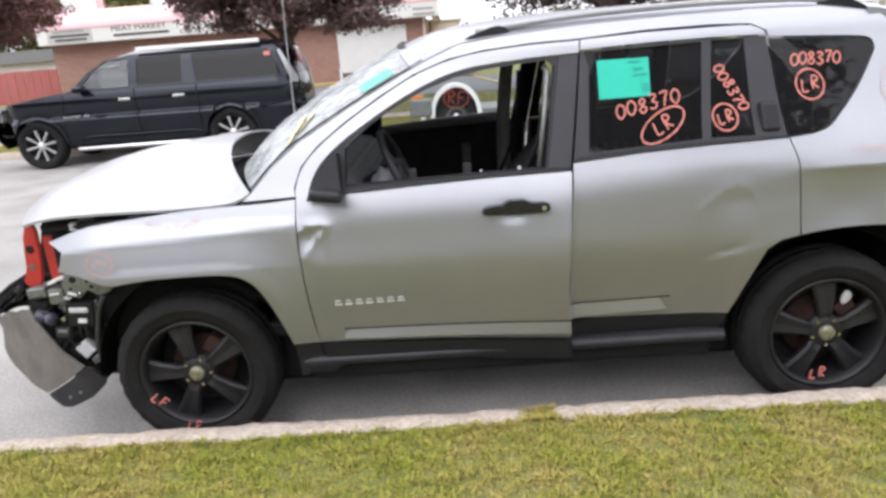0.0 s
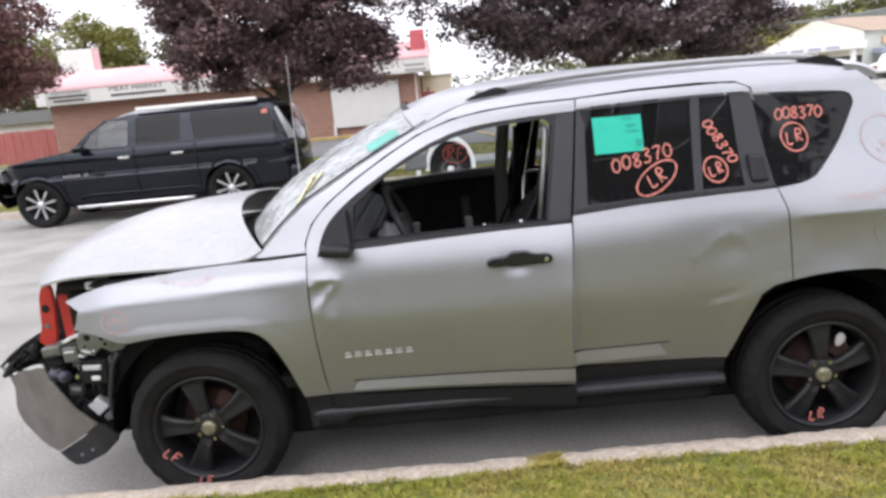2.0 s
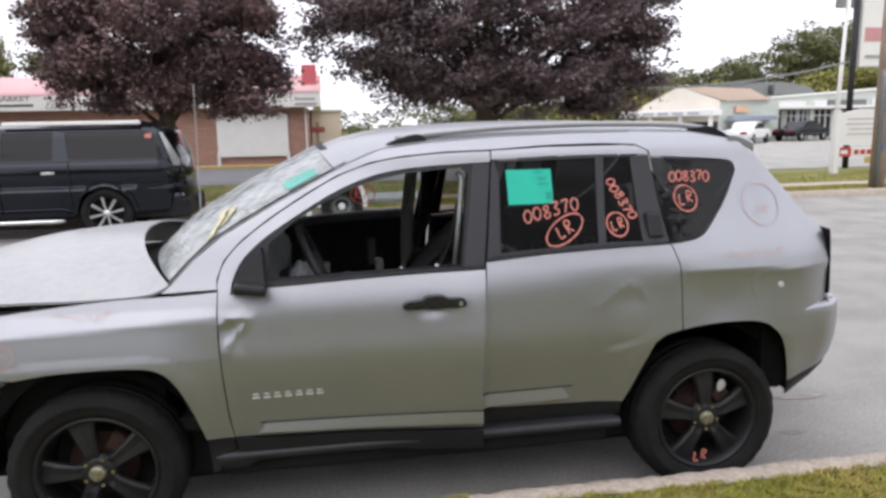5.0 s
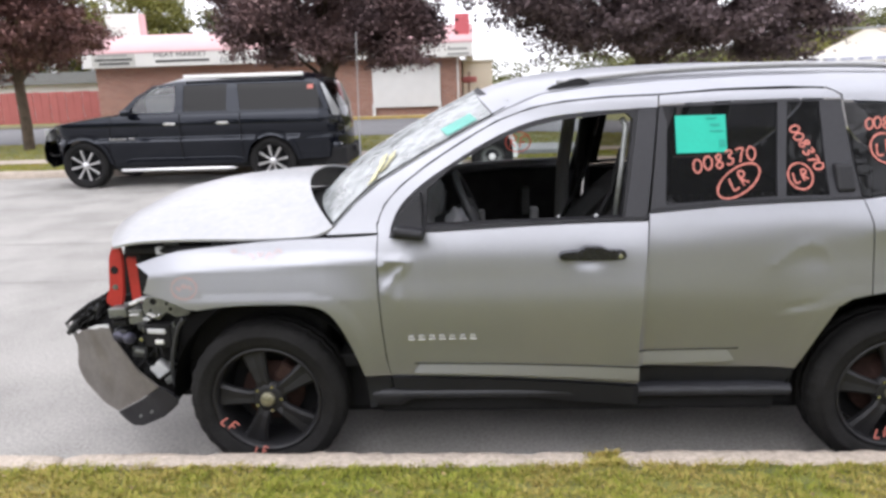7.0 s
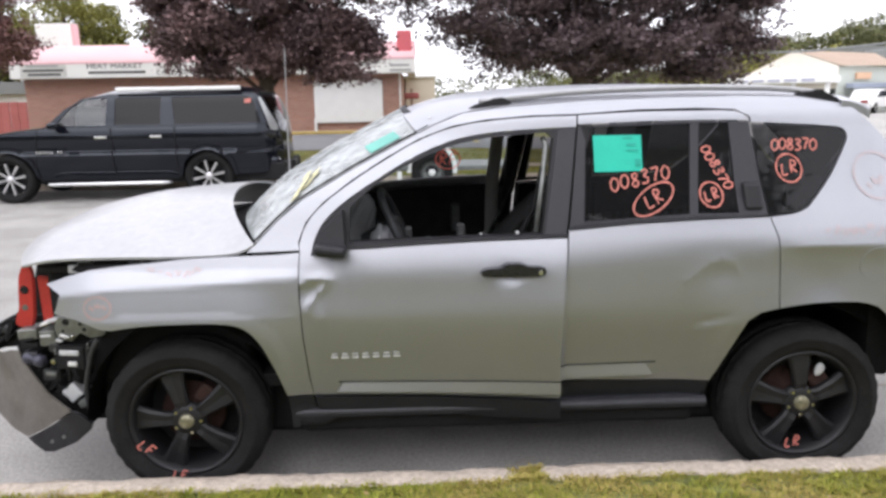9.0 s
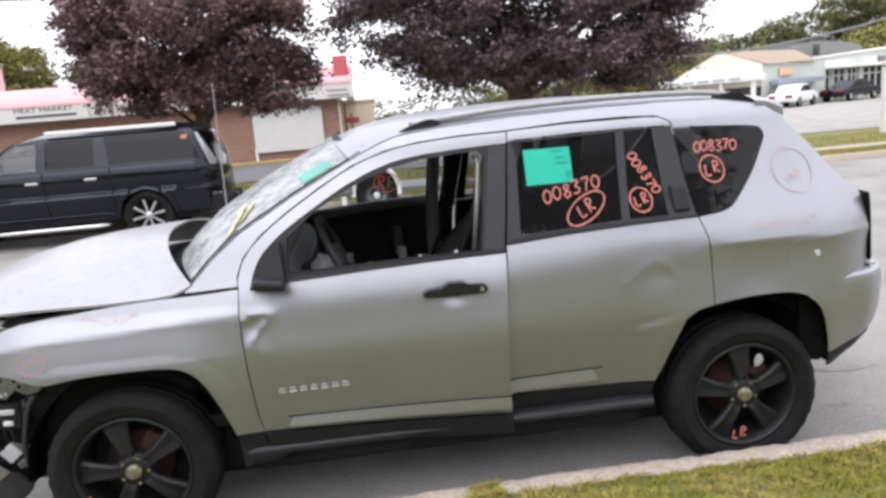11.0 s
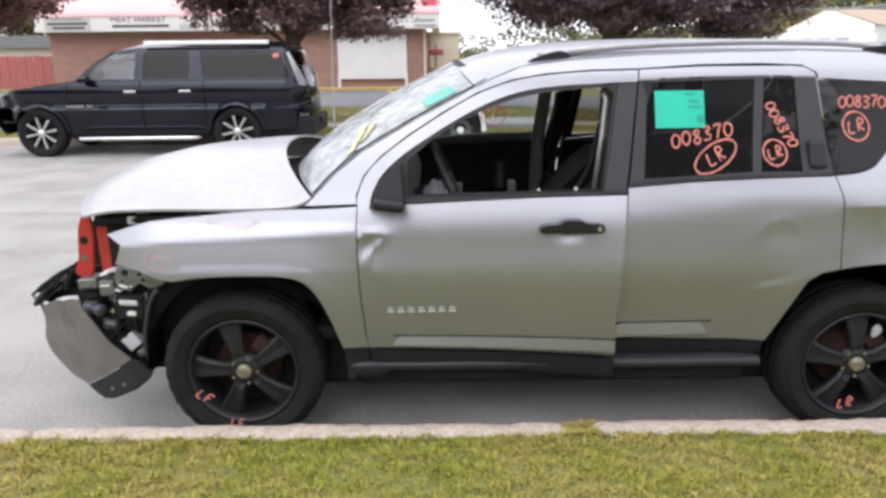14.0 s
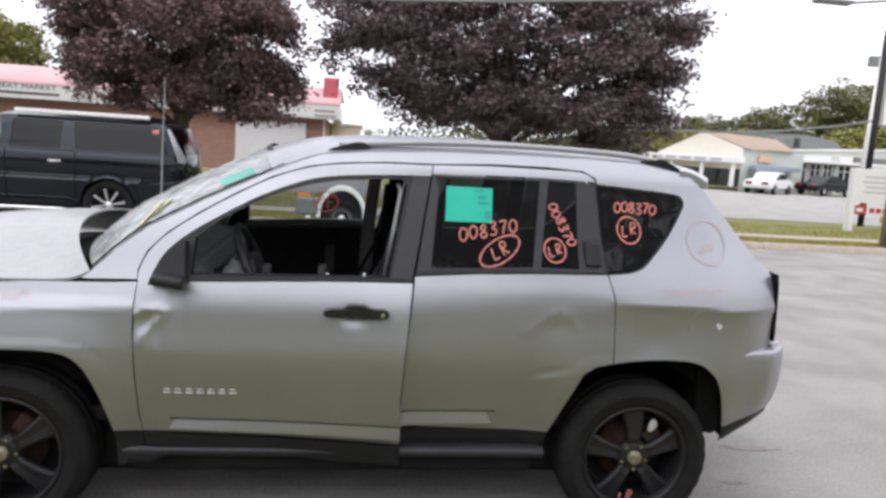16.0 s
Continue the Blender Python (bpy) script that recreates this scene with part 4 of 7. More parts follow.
bumper_r = swept("rear_bumper", [bumper_row(*r) for r in ((.846, -.06, 2.87), (.838, -.016, 2.872), (.832, -.003, 2.874), (.824, .001, 2.876), (.79, .004, 2.886), (.755, .004, 2.930), (.72, .004, 2.963), (.66, .0, 2.992), (.60, -.01, 3.016), (.570, -.018, 3.026), (.545, -.03, 3.034))], PAINT, car, "silver rear bumper", 0.0)
swept("bumper_lip", [bumper_row(*r) for r in ((.55, -.030, 3.033), (.52, -.036, 3.036), (.497, -.05, 3.030), (.50, -.2, 3.05))], CLAD, bumper_r, "dark grey bumper lip")
for mir in (0, 1):
    rows = []
    for z in np.linspace(1.175, .845, 9):
        w = 1 - abs((z - 1.0) / 0.2) ** 4
        rows.append([(3.276 + 0.016 * (1.175 - z) / .33 + a + 0.010 * w, (0.158 + b) if not mir else 2 * YC - 0.158 - b, z) for a, b in ((0, 0), (.014, .012), (.026, .04), (.034, .08), (.040, .16))])
    lamp = swept("tail_lamp", rows, INNER, car, "broken black tail lamp socket")
    bm = box(3.285, 3.315, 0.14, 0.18, .848, .866, 0.006)
    if not mir:
        part("white_piece", bm, PALE, lamp, "small white piece at the bumper top below the lamp")
    else:
        bm.free()


def bonnet_row(s):
    row = []
    for k in range(31):
        u = k / 15 - 1
        w = 1 - abs(u) ** 2.2
        y = YC + u * 0.795
        xf, xb = -0.615 - 0.235 * (1 - abs(u) ** 2), 0.325 - 0.215 * (1 - abs(u) ** 2.4)
        x = xf + (xb - xf) * s
        ze = smooth_lookup(s, [0, .06, .15, .4, .75, .93, 1], [1.030, 1.046, 1.056, 1.052, 1.048, 1.060, 1.092])
        zm = smooth_lookup(s, [0, .05, .15, .3, .5, .8, 1], [1.030, 1.070, 1.120, 1.166, 1.206, 1.236, 1.244])
        crump = 0.012 * noise.noise((x * 3, y * 3, 5)) * max(0, 1 - s * 1.6) + 0.004 * math.sin(u * 9 + s * 4) * (1 - s)
        row.append((x, y, ze + (zm - ze) * w + crump))
    return row


bonnet = swept("bonnet", [bonnet_row(s) for s in np.linspace(0, 1, 28)], PAINT_TOP, car, "dusty silver bonnet sprung open, its front edge bent up", 0.010)
bm = lathe([(0.0001, 0), (0.008, 0.002), (0.010, 0.008)], 12)
bmesh.ops.rotate(bm, matrix=Matrix.Rotation(radians(-90), 3, "X"), verts=bm.verts[:])
bmesh.ops.translate(bm, vec=(-.08, .60, 1.214), verts=bm.verts[:])
part("washer_jet", bm, TRIM, bonnet, "black washer jet")

# windscreen between the pillars
PIL = [(.335, 1.098), (.423, 1.186), (.528, 1.268), (.743, 1.388), (.969, 1.500), (1.05, 1.540)]
rows = []
for a, b in curve(PIL, 4):
    ye = flank(a, b) + 0.02
    t = (b - 1.098) / 0.442
    rows.append([(a - (0.17 - 0.06 * t) * (1 - abs(u) ** 2.2), YC + u * (YC - ye), b + (0.05 + 0.035 * t) * (1 - abs(u) ** 2.2)) for u in np.linspace(-1, 1, 21)])
screen = swept("windscreen", rows, CRACKED, car, "cracked windscreen with stickers and marker")
rows2 = [[(x - 0.012, y, z - 0.03) for x, y, z in rows[0]], [(x - 0.10, y, z - 0.055) for x, y, z in rows[0]], [(x - 0.17, y, z - 0.06) for x, y, z in rows[0]]]
swept("cowl", rows2, INNER, car, "black cowl below the windscreen")


def on_screen(t, u, out=0.004):
    """A place on the windscreen: t up, u across."""
    pts = curve(PIL, 4)
    f = t * (len(pts) - 1)
    i = min(int(f), len(pts) - 2)
    a, b = pts[i][0] + (pts[i + 1][0] - pts[i][0]) * (f - i), pts[i][1] + (pts[i + 1][1] - pts[i][1]) * (f - i)
    ye = flank(a, b) + 0.02
    q = (b - 1.098) / 0.442
    w = 1 - abs(u) ** 2.2
    return (a - (0.17 - 0.06 * q) * w - out * .7, YC + u * (YC - ye) - out * .5, b + (0.05 + 0.035 * q) * w + out * .8)


def screen_patch(name, t0, t1, u0, u1, mat, label):
    rows = [[on_screen(t, u) for u in np.linspace(u0, u1, 6)] for t in np.linspace(t0, t1, 6)]
    return swept(name, rows, mat, screen, label)


screen_patch("sun_strip", 0.905, 1.0, -0.80, 0.9, material("grey_sun_strip", (0.035, 0.035, 0.04), 0.6, spec=0.2), "grey shade strip")
screen_patch("sticker", 0.665, 0.775, -0.945, -0.80, material("teal_sticker_behind_glass", (0.13, 0.44, 0.37), 0.5), "teal sticker on the windscreen")
for line in (((.36, -.95), (.41, -.88), (.45, -.80), (.47, -.70)), ((.43, -.90), (.48, -.82), (.50, -.74))):
    bm = bmesh.new()
    prev = None
    for k, (t, u) in enumerate(curve(line, 6)):
        c, w = Vector(on_screen(t, u, .005)), .024 + .006 * math.sin(k * 1.3)
        pair = [bm.verts.new(c + Vector((.65 * q, 0, .55 * q))) for q in (-w, w)]
        if prev:
            bm.faces.new((prev[0], prev[1], pair[1], pair[0]))
        prev = pair
    part("marker_stroke", bm, YELLOW, screen, "yellow marker stroke")
rnd = random.Random(8)
for k in range(26):
    t, u = rnd.uniform(0.05, 0.75), rnd.uniform(-0.93, -0.2)
    bm = bmesh.new()
    prev = None
    for j in range(6):
        c = Vector(on_screen(min(1, t + 0.02 * j * rnd.uniform(.5, 1.4)), min(.95, u + rnd.uniform(-.05, .06) * j), 0.003))
        pair = [bm.verts.new(c + Vector((0, w, w * .4))) for w in (-0.0016, 0.0016)]
        if prev:
            bm.faces.new((prev[0], prev[1], pair[1], pair[0]))
        prev = pair
    part("crack", bm, PALE, screen, "white crack in the glass")
part("aerial", tube([(.21, 1.60, 1.05), (.215, 1.60, 1.5), (.225, 1.605, 1.96)], [.006, .004, .003], 6), RAIL, car, "thin pale aerial mast")
part("windscreen_trim", tube([(a - .004, flank(a, b) + 0.020, b + 0.008) for a, b in curve(PIL, 4)], 0.005, 6), TRIM, car, "thin black windscreen trim", smooth=True)


# wheels
def spoke_mesh():
    bm = bmesh.new()
    sec = [(.035, .030, .030), (.085, .030, .016), (.15, .040, .020), (.214, .056, .030)]
    rings = []
    for r, w, y in sec:
        rings.append([bm.verts.new(p) for p in ((r, y + .030, -w), (r, y + .010, -w * .98), (r, y, -w * .72), (r, y + .004, 0), (r, y, w * .72), (r, y + .010, w * .98), (r, y + .030, w))])
    for a, b in zip(rings, rings[1:]):
        for k in range(6):
            bm.faces.new((a[k], b[k], b[k + 1], a[k + 1]))
    bm.faces.new(rings[-1])
    bmesh.ops.recalc_face_normals(bm, faces=bm.faces[:])
    return bm


def wheel(x, y, z, spin, sign):
    hub = new("wheel")
    hub.parent = car
    hub.matrix_basis = pose(x, y, z) @ (Matrix.Rotation(math.pi, 4, "Z") if sign < 0 else Matrix.Identity(4))
    prof = [(.232, .030), (.240, .006), (.262, -.006), (.285, -.008), (.289, -.011), (.300, -.011), (.304, -.006), (.322, .000), (.336, .014), (.343, .030), (.345, .055), (.3445, .06), (.337, .061), (.337, .067), (.3445, .068),
            (.346, .105), (.337, .106), (.337, .112), (.346, .113), (.345, .165), (.336, .19), (.30, .212), (.24, .20)]
    bm = lathe(prof, 192)
    for v in bm.verts:
        r0 = math.hypot(v.co.x, v.co.z)
        if r0 > .317:
            notch = int((math.atan2(v.co.z, v.co.x) / (2 * math.pi) + 1) * 64 + (.5 if v.co.y > .085 else 0) + 1e-4) % 2
            v.co.x, v.co.z = (c * (1 - (.010 * notch) * min(1, (r0 - .317) / .012)) for c in (v.co.x, v.co.z))
    part("tyre", bm, RUBBER, hub, "worn black tyre", smooth=True)
    rim = part("rim", lathe([(.240, .012), (.236, .002), (.228, .002), (.221, .014), (.214, .04), (.205, .10), (.203, .19)], 60), RIM, hub, "dark grey five-spoke alloy rim", smooth=True)
    base = spoke_mesh()
    for k in range(5):
        bm = base.copy()
        bmesh.ops.rotate(bm, matrix=Matrix.Rotation(-radians(spin + 72 * k), 3, "Y"), verts=bm.verts[:])
        part("spoke", bm, RIM, rim, smooth=False)
        bm = lathe([(.0001, .008), (.008, .008), (.009, .014), (.009, .04)], 8)
        a = radians(spin + 36 + 72 * k)
        bmesh.ops.translate(bm, vec=(.057 * math.cos(a), .012, .057 * math.sin(a)), verts=bm.verts[:])
        part("wheel_nut", bm, BRIGHT, rim, "bright wheel nut")
    base.free()
    part("hub_plate", lathe([(.0001, .020), (.050, .020), (.070, .030), (.075, .055)], 36), RIM, rim, smooth=True)
    cap = part("centre_cap", lathe([(.0001, .000), (.024, .001), (.031, .006), (.033, .022)], 30), CAP, hub, "tarnished yellowish centre cap", smooth=True)
    bm = lathe([(.0001, .095), (.07, .095), (.075, .115), (.135, .115), (.138, .13)], 48)
    part("brake_disc", bm, RUST, hub, "rusty brake disc", smooth=True)
    bm = lathe([(.0001, .17), (.20, .17)], 32)
    part("wheel_back", bm, INNER, hub)
    a0 = radians(spin + 20)
    bm = box(.085, .165, .055, .125, -.035, .04, 0.012, m=Matrix.Rotation(-a0, 4, "Y"))
    part("brake_caliper", bm, RUST, hub, "rusty brake caliper")
    return hub


wheel(0.0, 0.03, 0.345, 33, 1)
wheel(2.635, 0.033, 0.345, 22, 1)
wheel(0.0, 2 * YC - 0.03, 0.345, 10, -1)
wheel(2.635, 2 * YC - 0.03, 0.345, 50, -1)
write_on("marker_writing", "LF", -.216, .244, .044, -40, lambda x, z: 0.031, MARK, car, lift=0.002, width=.008, label="orange handwritten wheel mark")
write_on("marker_writing", "LF", -.075, .098, .038, -8, lambda x, z: 0.032, MARK, car, lift=0.012, width=.008, label="orange handwritten tyre mark")
write_on("marker_writing", "LR", 2.575, .140, .042, 4, lambda x, z: 0.050, MARK, car, lift=0.004, width=.009, label="orange handwritten wheel mark")
bm = bmesh.new()
bmesh.ops.create_icosphere(bm, subdivisions=2, radius=1)
for v in bm.verts:
    v.co = Vector((2.722 + v.co.x * .022 + .006 * v.co.z, .085 + v.co.y * .012, .482 + v.co.z * .030 * (1 - .3 * v.co.x)))
part("weight_tag", bm, PALE, car, "white tag behind the rear wheel")

# arches, floor, underside
for cx in (0.01, 2.63):
    for mir in (0, 1):
        def yy(v):
            return 2 * YC - v if mir else v
        arc = [(cx + .43 * math.cos(a), .33 + .455 * math.sin(a)) for a in np.linspace(.24, math.pi + .02, 22)]
        rows = [([(cx + (x - cx) * 1.16, yy(.095), .33 + (z - .33) * 1.12), (cx + (x - cx) * 1.02, yy(.092), .33 + (z - .33) * 1.01)] if cx > 1 or x > cx + .1 else [(x, yy(.064), z)] * 2) + [(x, yy(y0), z) for y0 in (.064, .2, .48)] for x, z in arc]
        swept("arch_liner", rows, LINER, car, "black wheel arch liner")
        bm = prism(arc, yy(.47), yy(.49))
        part("arch_wall", bm, LINER, car)
for mir in (0, 1):
    part("liner_flap", prism([(2.90, .79), (2.97, .735), (3.015, .62), (3.035, .50), (3.00, .455), (2.95, .46), (2.91, .55)], *((.07, .40) if not mir else (2 * YC - .40, 2 * YC - .07))), LINER, car, "black felt flap behind the wheel")
part("underbody", box(-.42, 3.05, .24, 1.53, .20, .46, .02), INNER, car, "black underside")
# unseen block added to stop light from the far side under the car
part("floor_light_block", box(-.25, 2.95, .30, 1.47, .155, .24, .03), INNER, car, "black block added under the floor to keep light out")
part("sill", box(.47, 2.19, .12, 1.65, .235, .40, .03), INNER, car, "black sill beam")

# marker numbers on the panes and panels
write_on("marker_number", "008370", 1.793, 1.270, .052, 12, flank, MARK, rear_door, lift=-0.006, width=.0070, advance=.85, label="orange handwritten stock number")
write_on("marker_writing", "LR", 1.943, 1.197, .050, 32, flank, MARK, rear_door, lift=-0.006, width=.0070, ring=(.098, .046), label="orange handwritten letters in a ring")
write_on("marker_number", "008370", 2.184, 1.438, .040, -63, flank, MARK, rear_door, lift=-0.006, width=.0070, advance=.80, label="orange handwritten stock number")
write_on("marker_writing", "LR", 2.183, 1.222, .040, 22, flank, MARK, rear_door, lift=-0.006, width=.0070, ring=(.047, .049), label="orange handwritten letters in a ring")
write_on("marker_number", "008370", 2.484, 1.426, .044, -1, flank, MARK, left_quarter, lift=-0.001, width=.0070, advance=.74, label="orange handwritten stock number")
write_on("marker_writing", "LR", 2.512, 1.323, .046, 8, flank, MARK, left_quarter, lift=-0.001, width=.0070, ring=(.053, .056), label="orange handwritten letters in a ring")


def smudge(x, z, length, n, surf, mat, parent, label, h=.030, seed=1):
    """Worn marker strokes that can no longer be read: short soft bars in a row."""
    r = random.Random(seed)
    for k in range(n):
        bm = bmesh.new()
        u = x + length * (k + .5) / n
        w = length / n * r.uniform(.25, .45)
        b = z + r.uniform(-.2, .2) * h
        ribbon(curve([(u - w, b + r.uniform(-.5, .5) * h), (u, b + r.uniform(-.6, .6) * h), (u + w, b + r.uniform(-.5, .5) * h)], 4), h * r.uniform(.35, .6), surf, .002, bm)
        part("marker_bar", bm, mat, parent, label)


smudge(2.64, 1.110, .32, 9, quarter_skin, MARK_FAINT, left_quarter, "faint worn orange marker strokes", .032, 3)
write_on("marker_ring", "", 2.905, 1.282, .07, 0, quarter_skin, MARK_FAINT, left_quarter, lift=.002, width=.010, ring=(.090, .092), label="faint worn orange ring")
smudge(2.86, 1.295, .08, 3, quarter_skin, MARK_FAINT, left_quarter, "faint worn orange marker strokes", .035, 4)
smudge(-.10, .992, .22, 6, flank, MARK_FAINT, left_fender, "faint worn orange marker strokes", .026, 5)
write_on("marker_ring", "", -.29, .843, .045, 0, flank, MARK_MID, left_fender, lift=.002, width=.009, ring=(.054, .044), label="worn orange ring")
smudge(-.325, .868, .07, 3, flank, MARK_MID, left_fender, "worn orange marker strokes", .026, 6)
write_on("marker_writing", "RF", 1.12, 1.250, .07, 0, lambda x, z: 2 * YC - flank(x, z) - 0.02, MARK_GLASS, car, lift=.004, width=.007, ring=(.075, .062), label="orange ring mark on the far side window")
tk = panel("sticker", [(1.737, 1.498), (1.731, 1.348), (1.935, 1.349), (1.944, 1.497)], flank, TEAL, rear_door, "square teal sticker on the tinted glass", lift=0.007, flange=0)
for a, b, c, d in ((1.875, 1.915, 1.452, 1.462), (1.872, 1.925, 1.430, 1.437), (1.862, 1.905, 1.480, 1.488), (1.905, 1.93, 1.37, 1.40)):
    panel("sticker_bar", [(a, c), (b, c), (b, d), (a, d)], flank, TEAL_DARK, tk, "faded print bar", lift=0.004, flange=0, gap=0)

# ---- torn front end ----
def bumper_skin(x, z):
    t = max(0, -.42 - x) / .5
    return .06 + .24 * t ** 1.3 + .012 * noise.noise((x * 9, z * 9, 2)) + dent(x, z, -.80, .45, .05, .12, .02, .5) - dent(x, z, -.86, .50, .03, .12, .012, .3)


fb = panel("front_bumper", [(-1.050, .584), (-1.02, .562), (-.984, .548), (-.945, .574), (-.905, .592), (-.82, .624), (-.741, .642), (-.726, .596), (-.666, .524), (-.593, .449), (-.492, .390), (-.62, .30), (-.761, .217), (-.82, .228), (-.872, .245), (-.925, .270), (-.965, .302),
                            (-1.0, .345), (-1.010, .395), (-1.000, .44), (-.997, .49), (-1.018, .545)], bumper_skin, PAINT_DUST, car, "torn dirty grey front bumper corner hanging down", step=.03, flange=.012)
panel("bumper_skirt", [(-.761, .215), (-.62, .298), (-.492, .388), (-.459, .382), (-.401, .341), (-.411, .309), (-.478, .251), (-.609, .182), (-.668, .170), (-.72, .190)], bumper_skin, TRIM, fb, "black scuffed lower skirt", step=.03, flange=.02)
panel("folded_lip", [(-.885, .604), (-.82, .628), (-.742, .647), (-.737, .630), (-.79, .622), (-.84, .604)], bumper_skin, PALE, fb, "pale torn upper lip", lift=-.005, flange=.004, gap=0, step=.03)
panel("folded_lip", [(-1.056, .588), (-1.022, .566), (-.990, .552), (-.992, .540), (-1.024, .548), (-1.052, .572)], bumper_skin, GREYMETAL, fb, "pale torn upper lip", lift=-.005, flange=.004, gap=0, step=.03)
for a, b in ((-.63, .22), (-.56, .255)):
    panel("scuff", [(a, b), (a + .018, b + .004), (a + .022, b + .018), (a + .006, b + .016)], bumper_skin, GREYMETAL, fb, "pale scuff", lift=-.004, flange=0, gap=0)
rows = [[(-.985 - .07 * math.sin(math.pi * k / 12), .385 + .083 * k, .57 - .20 * s + .012 * math.sin(k * 2.1)) for k in range(13)] for s in np.linspace(0, 1, 5)]
swept("bumper_front", rows, PAINT_DUST, fb, "dented front of the bumper")
core = part("bumper_core", prism([(-1.035, .600), (-.94, .672), (-.83, .745), (-.815, .66), (-.80, .58), (-.95, .53), (-1.0, .548)], .40, .43), INNER, fb, "black torn bumper core")
r = random.Random(31)
for k in range(11):
    u = k / 10
    x, z = -1.0 + .19 * u, .585 + .115 * u
    bm = box(-.010, .010, 0, .06, -.045, .040 + r.uniform(-.012, .018), .003, m=Matrix.Translation((x + r.uniform(-.006, .006), .345, z + r.uniform(-.012, .012))) @ Matrix.Rotation(radians(32 + r.uniform(-16, 16)), 4, "Y"))
    part("core_fin", bm, INNER if k % 3 else PLASTIC, core)
part("core_rim", tube([(-1.045, .365, .592), (-.985, .36, .640), (-.90, .35, .698), (-.815, .34, .742)], [.006, .010, .009, .008], 6), TRIM, core, smooth=True)

RED_OUT = [(-.712, 1.017), (-.748, .935), (-.758, .86), (-.764, .795), (-.785, .745), (-.788, .727), (-.762, .708), (-.715, .714), (-.700, .755), (-.693, .82), (-.686, .90), (-.684, .962)]
bm = prism([(x + .035, z + .012) for x, z in RED_OUT], .220, .240)
bmesh.ops.bevel(bm, geom=bm.edges[:], offset=.005, segments=2, affect="EDGES")
plate = part("radiator_plate", bm, RED, car, "bright red torn front panel with bolt holes")
for a, b, r, m in ((-.728, .878, .017, INNER), (-.735, .80, .012, GREYMETAL)):
    bm = lathe([(.0001, -.002), (r, -.002), (r * 1.15, .004)], 16)
    bmesh.ops.translate(bm, vec=(a + .035, .218, b + .012), verts=bm.verts[:])
    part("bolt_hole", bm, m, plate)
bm = prism([(-.645, .945), (-.570, .935), (-.575, .80), (-.590, .730), (-.640, .735), (-.642, .85)], .235, .26)
bmesh.ops.bevel(bm, geom=bm.edges[:], offset=.006, segments=2, affect="EDGES")
part("red_bracket", bm, RED, car, "red inner bracket")
part("lamp_socket", prism([(-.56, .935), (-.46, .925), (-.475, .86), (-.50, .83), (-.56, .79)], .17, .40), INNER, car, "black empty headlamp socket")
bm = prism([(-.72, .745), (-.60, .765), (-.47, .775), (-.36, .735), (-.355, .64), (-.44, .45), (-.47, .33), (-.52, .33), (-.60, .43), (-.70, .56)], .30, .34)
part("front_wall", bm, INNER, car, "dark inner front wall")
part("front_wall", prism([(-.885, .585), (-.78, .72), (-.70, .99), (-.30, 1.0), (-.30, .22), (-.72, .22), (-.86, .34)], .37, .40), INNER, car, "dark inner front wall")
bm = prism([(-.568, .737), (-.550, .776), (-.487, .777), (-.43, .752), (-.35, .706), (-.365, .690), (-.415, .679), (-.46, .705), (-.501, .668), (-.56, .69)], .175, .19)
bmesh.ops.bevel(bm, geom=bm.edges[:], offset=.003, segments=1, affect="EDGES")
br = part("wing_bracket", bm, GREYMETAL, car, "grey steel bracket with bolt holes")
for a, b, r in ((-.515, .755, .014), (-.455, .745, .007), (-.53, .715, .006), (-.44, .72, .008)):
    bm = lathe([(.0001, -.002), (r, -.002), (r * 1.1, .003)], 12)
    bmesh.ops.translate(bm, vec=(a, .174, b), verts=bm.verts[:])
    part("bolt_hole", bm, INNER, br)
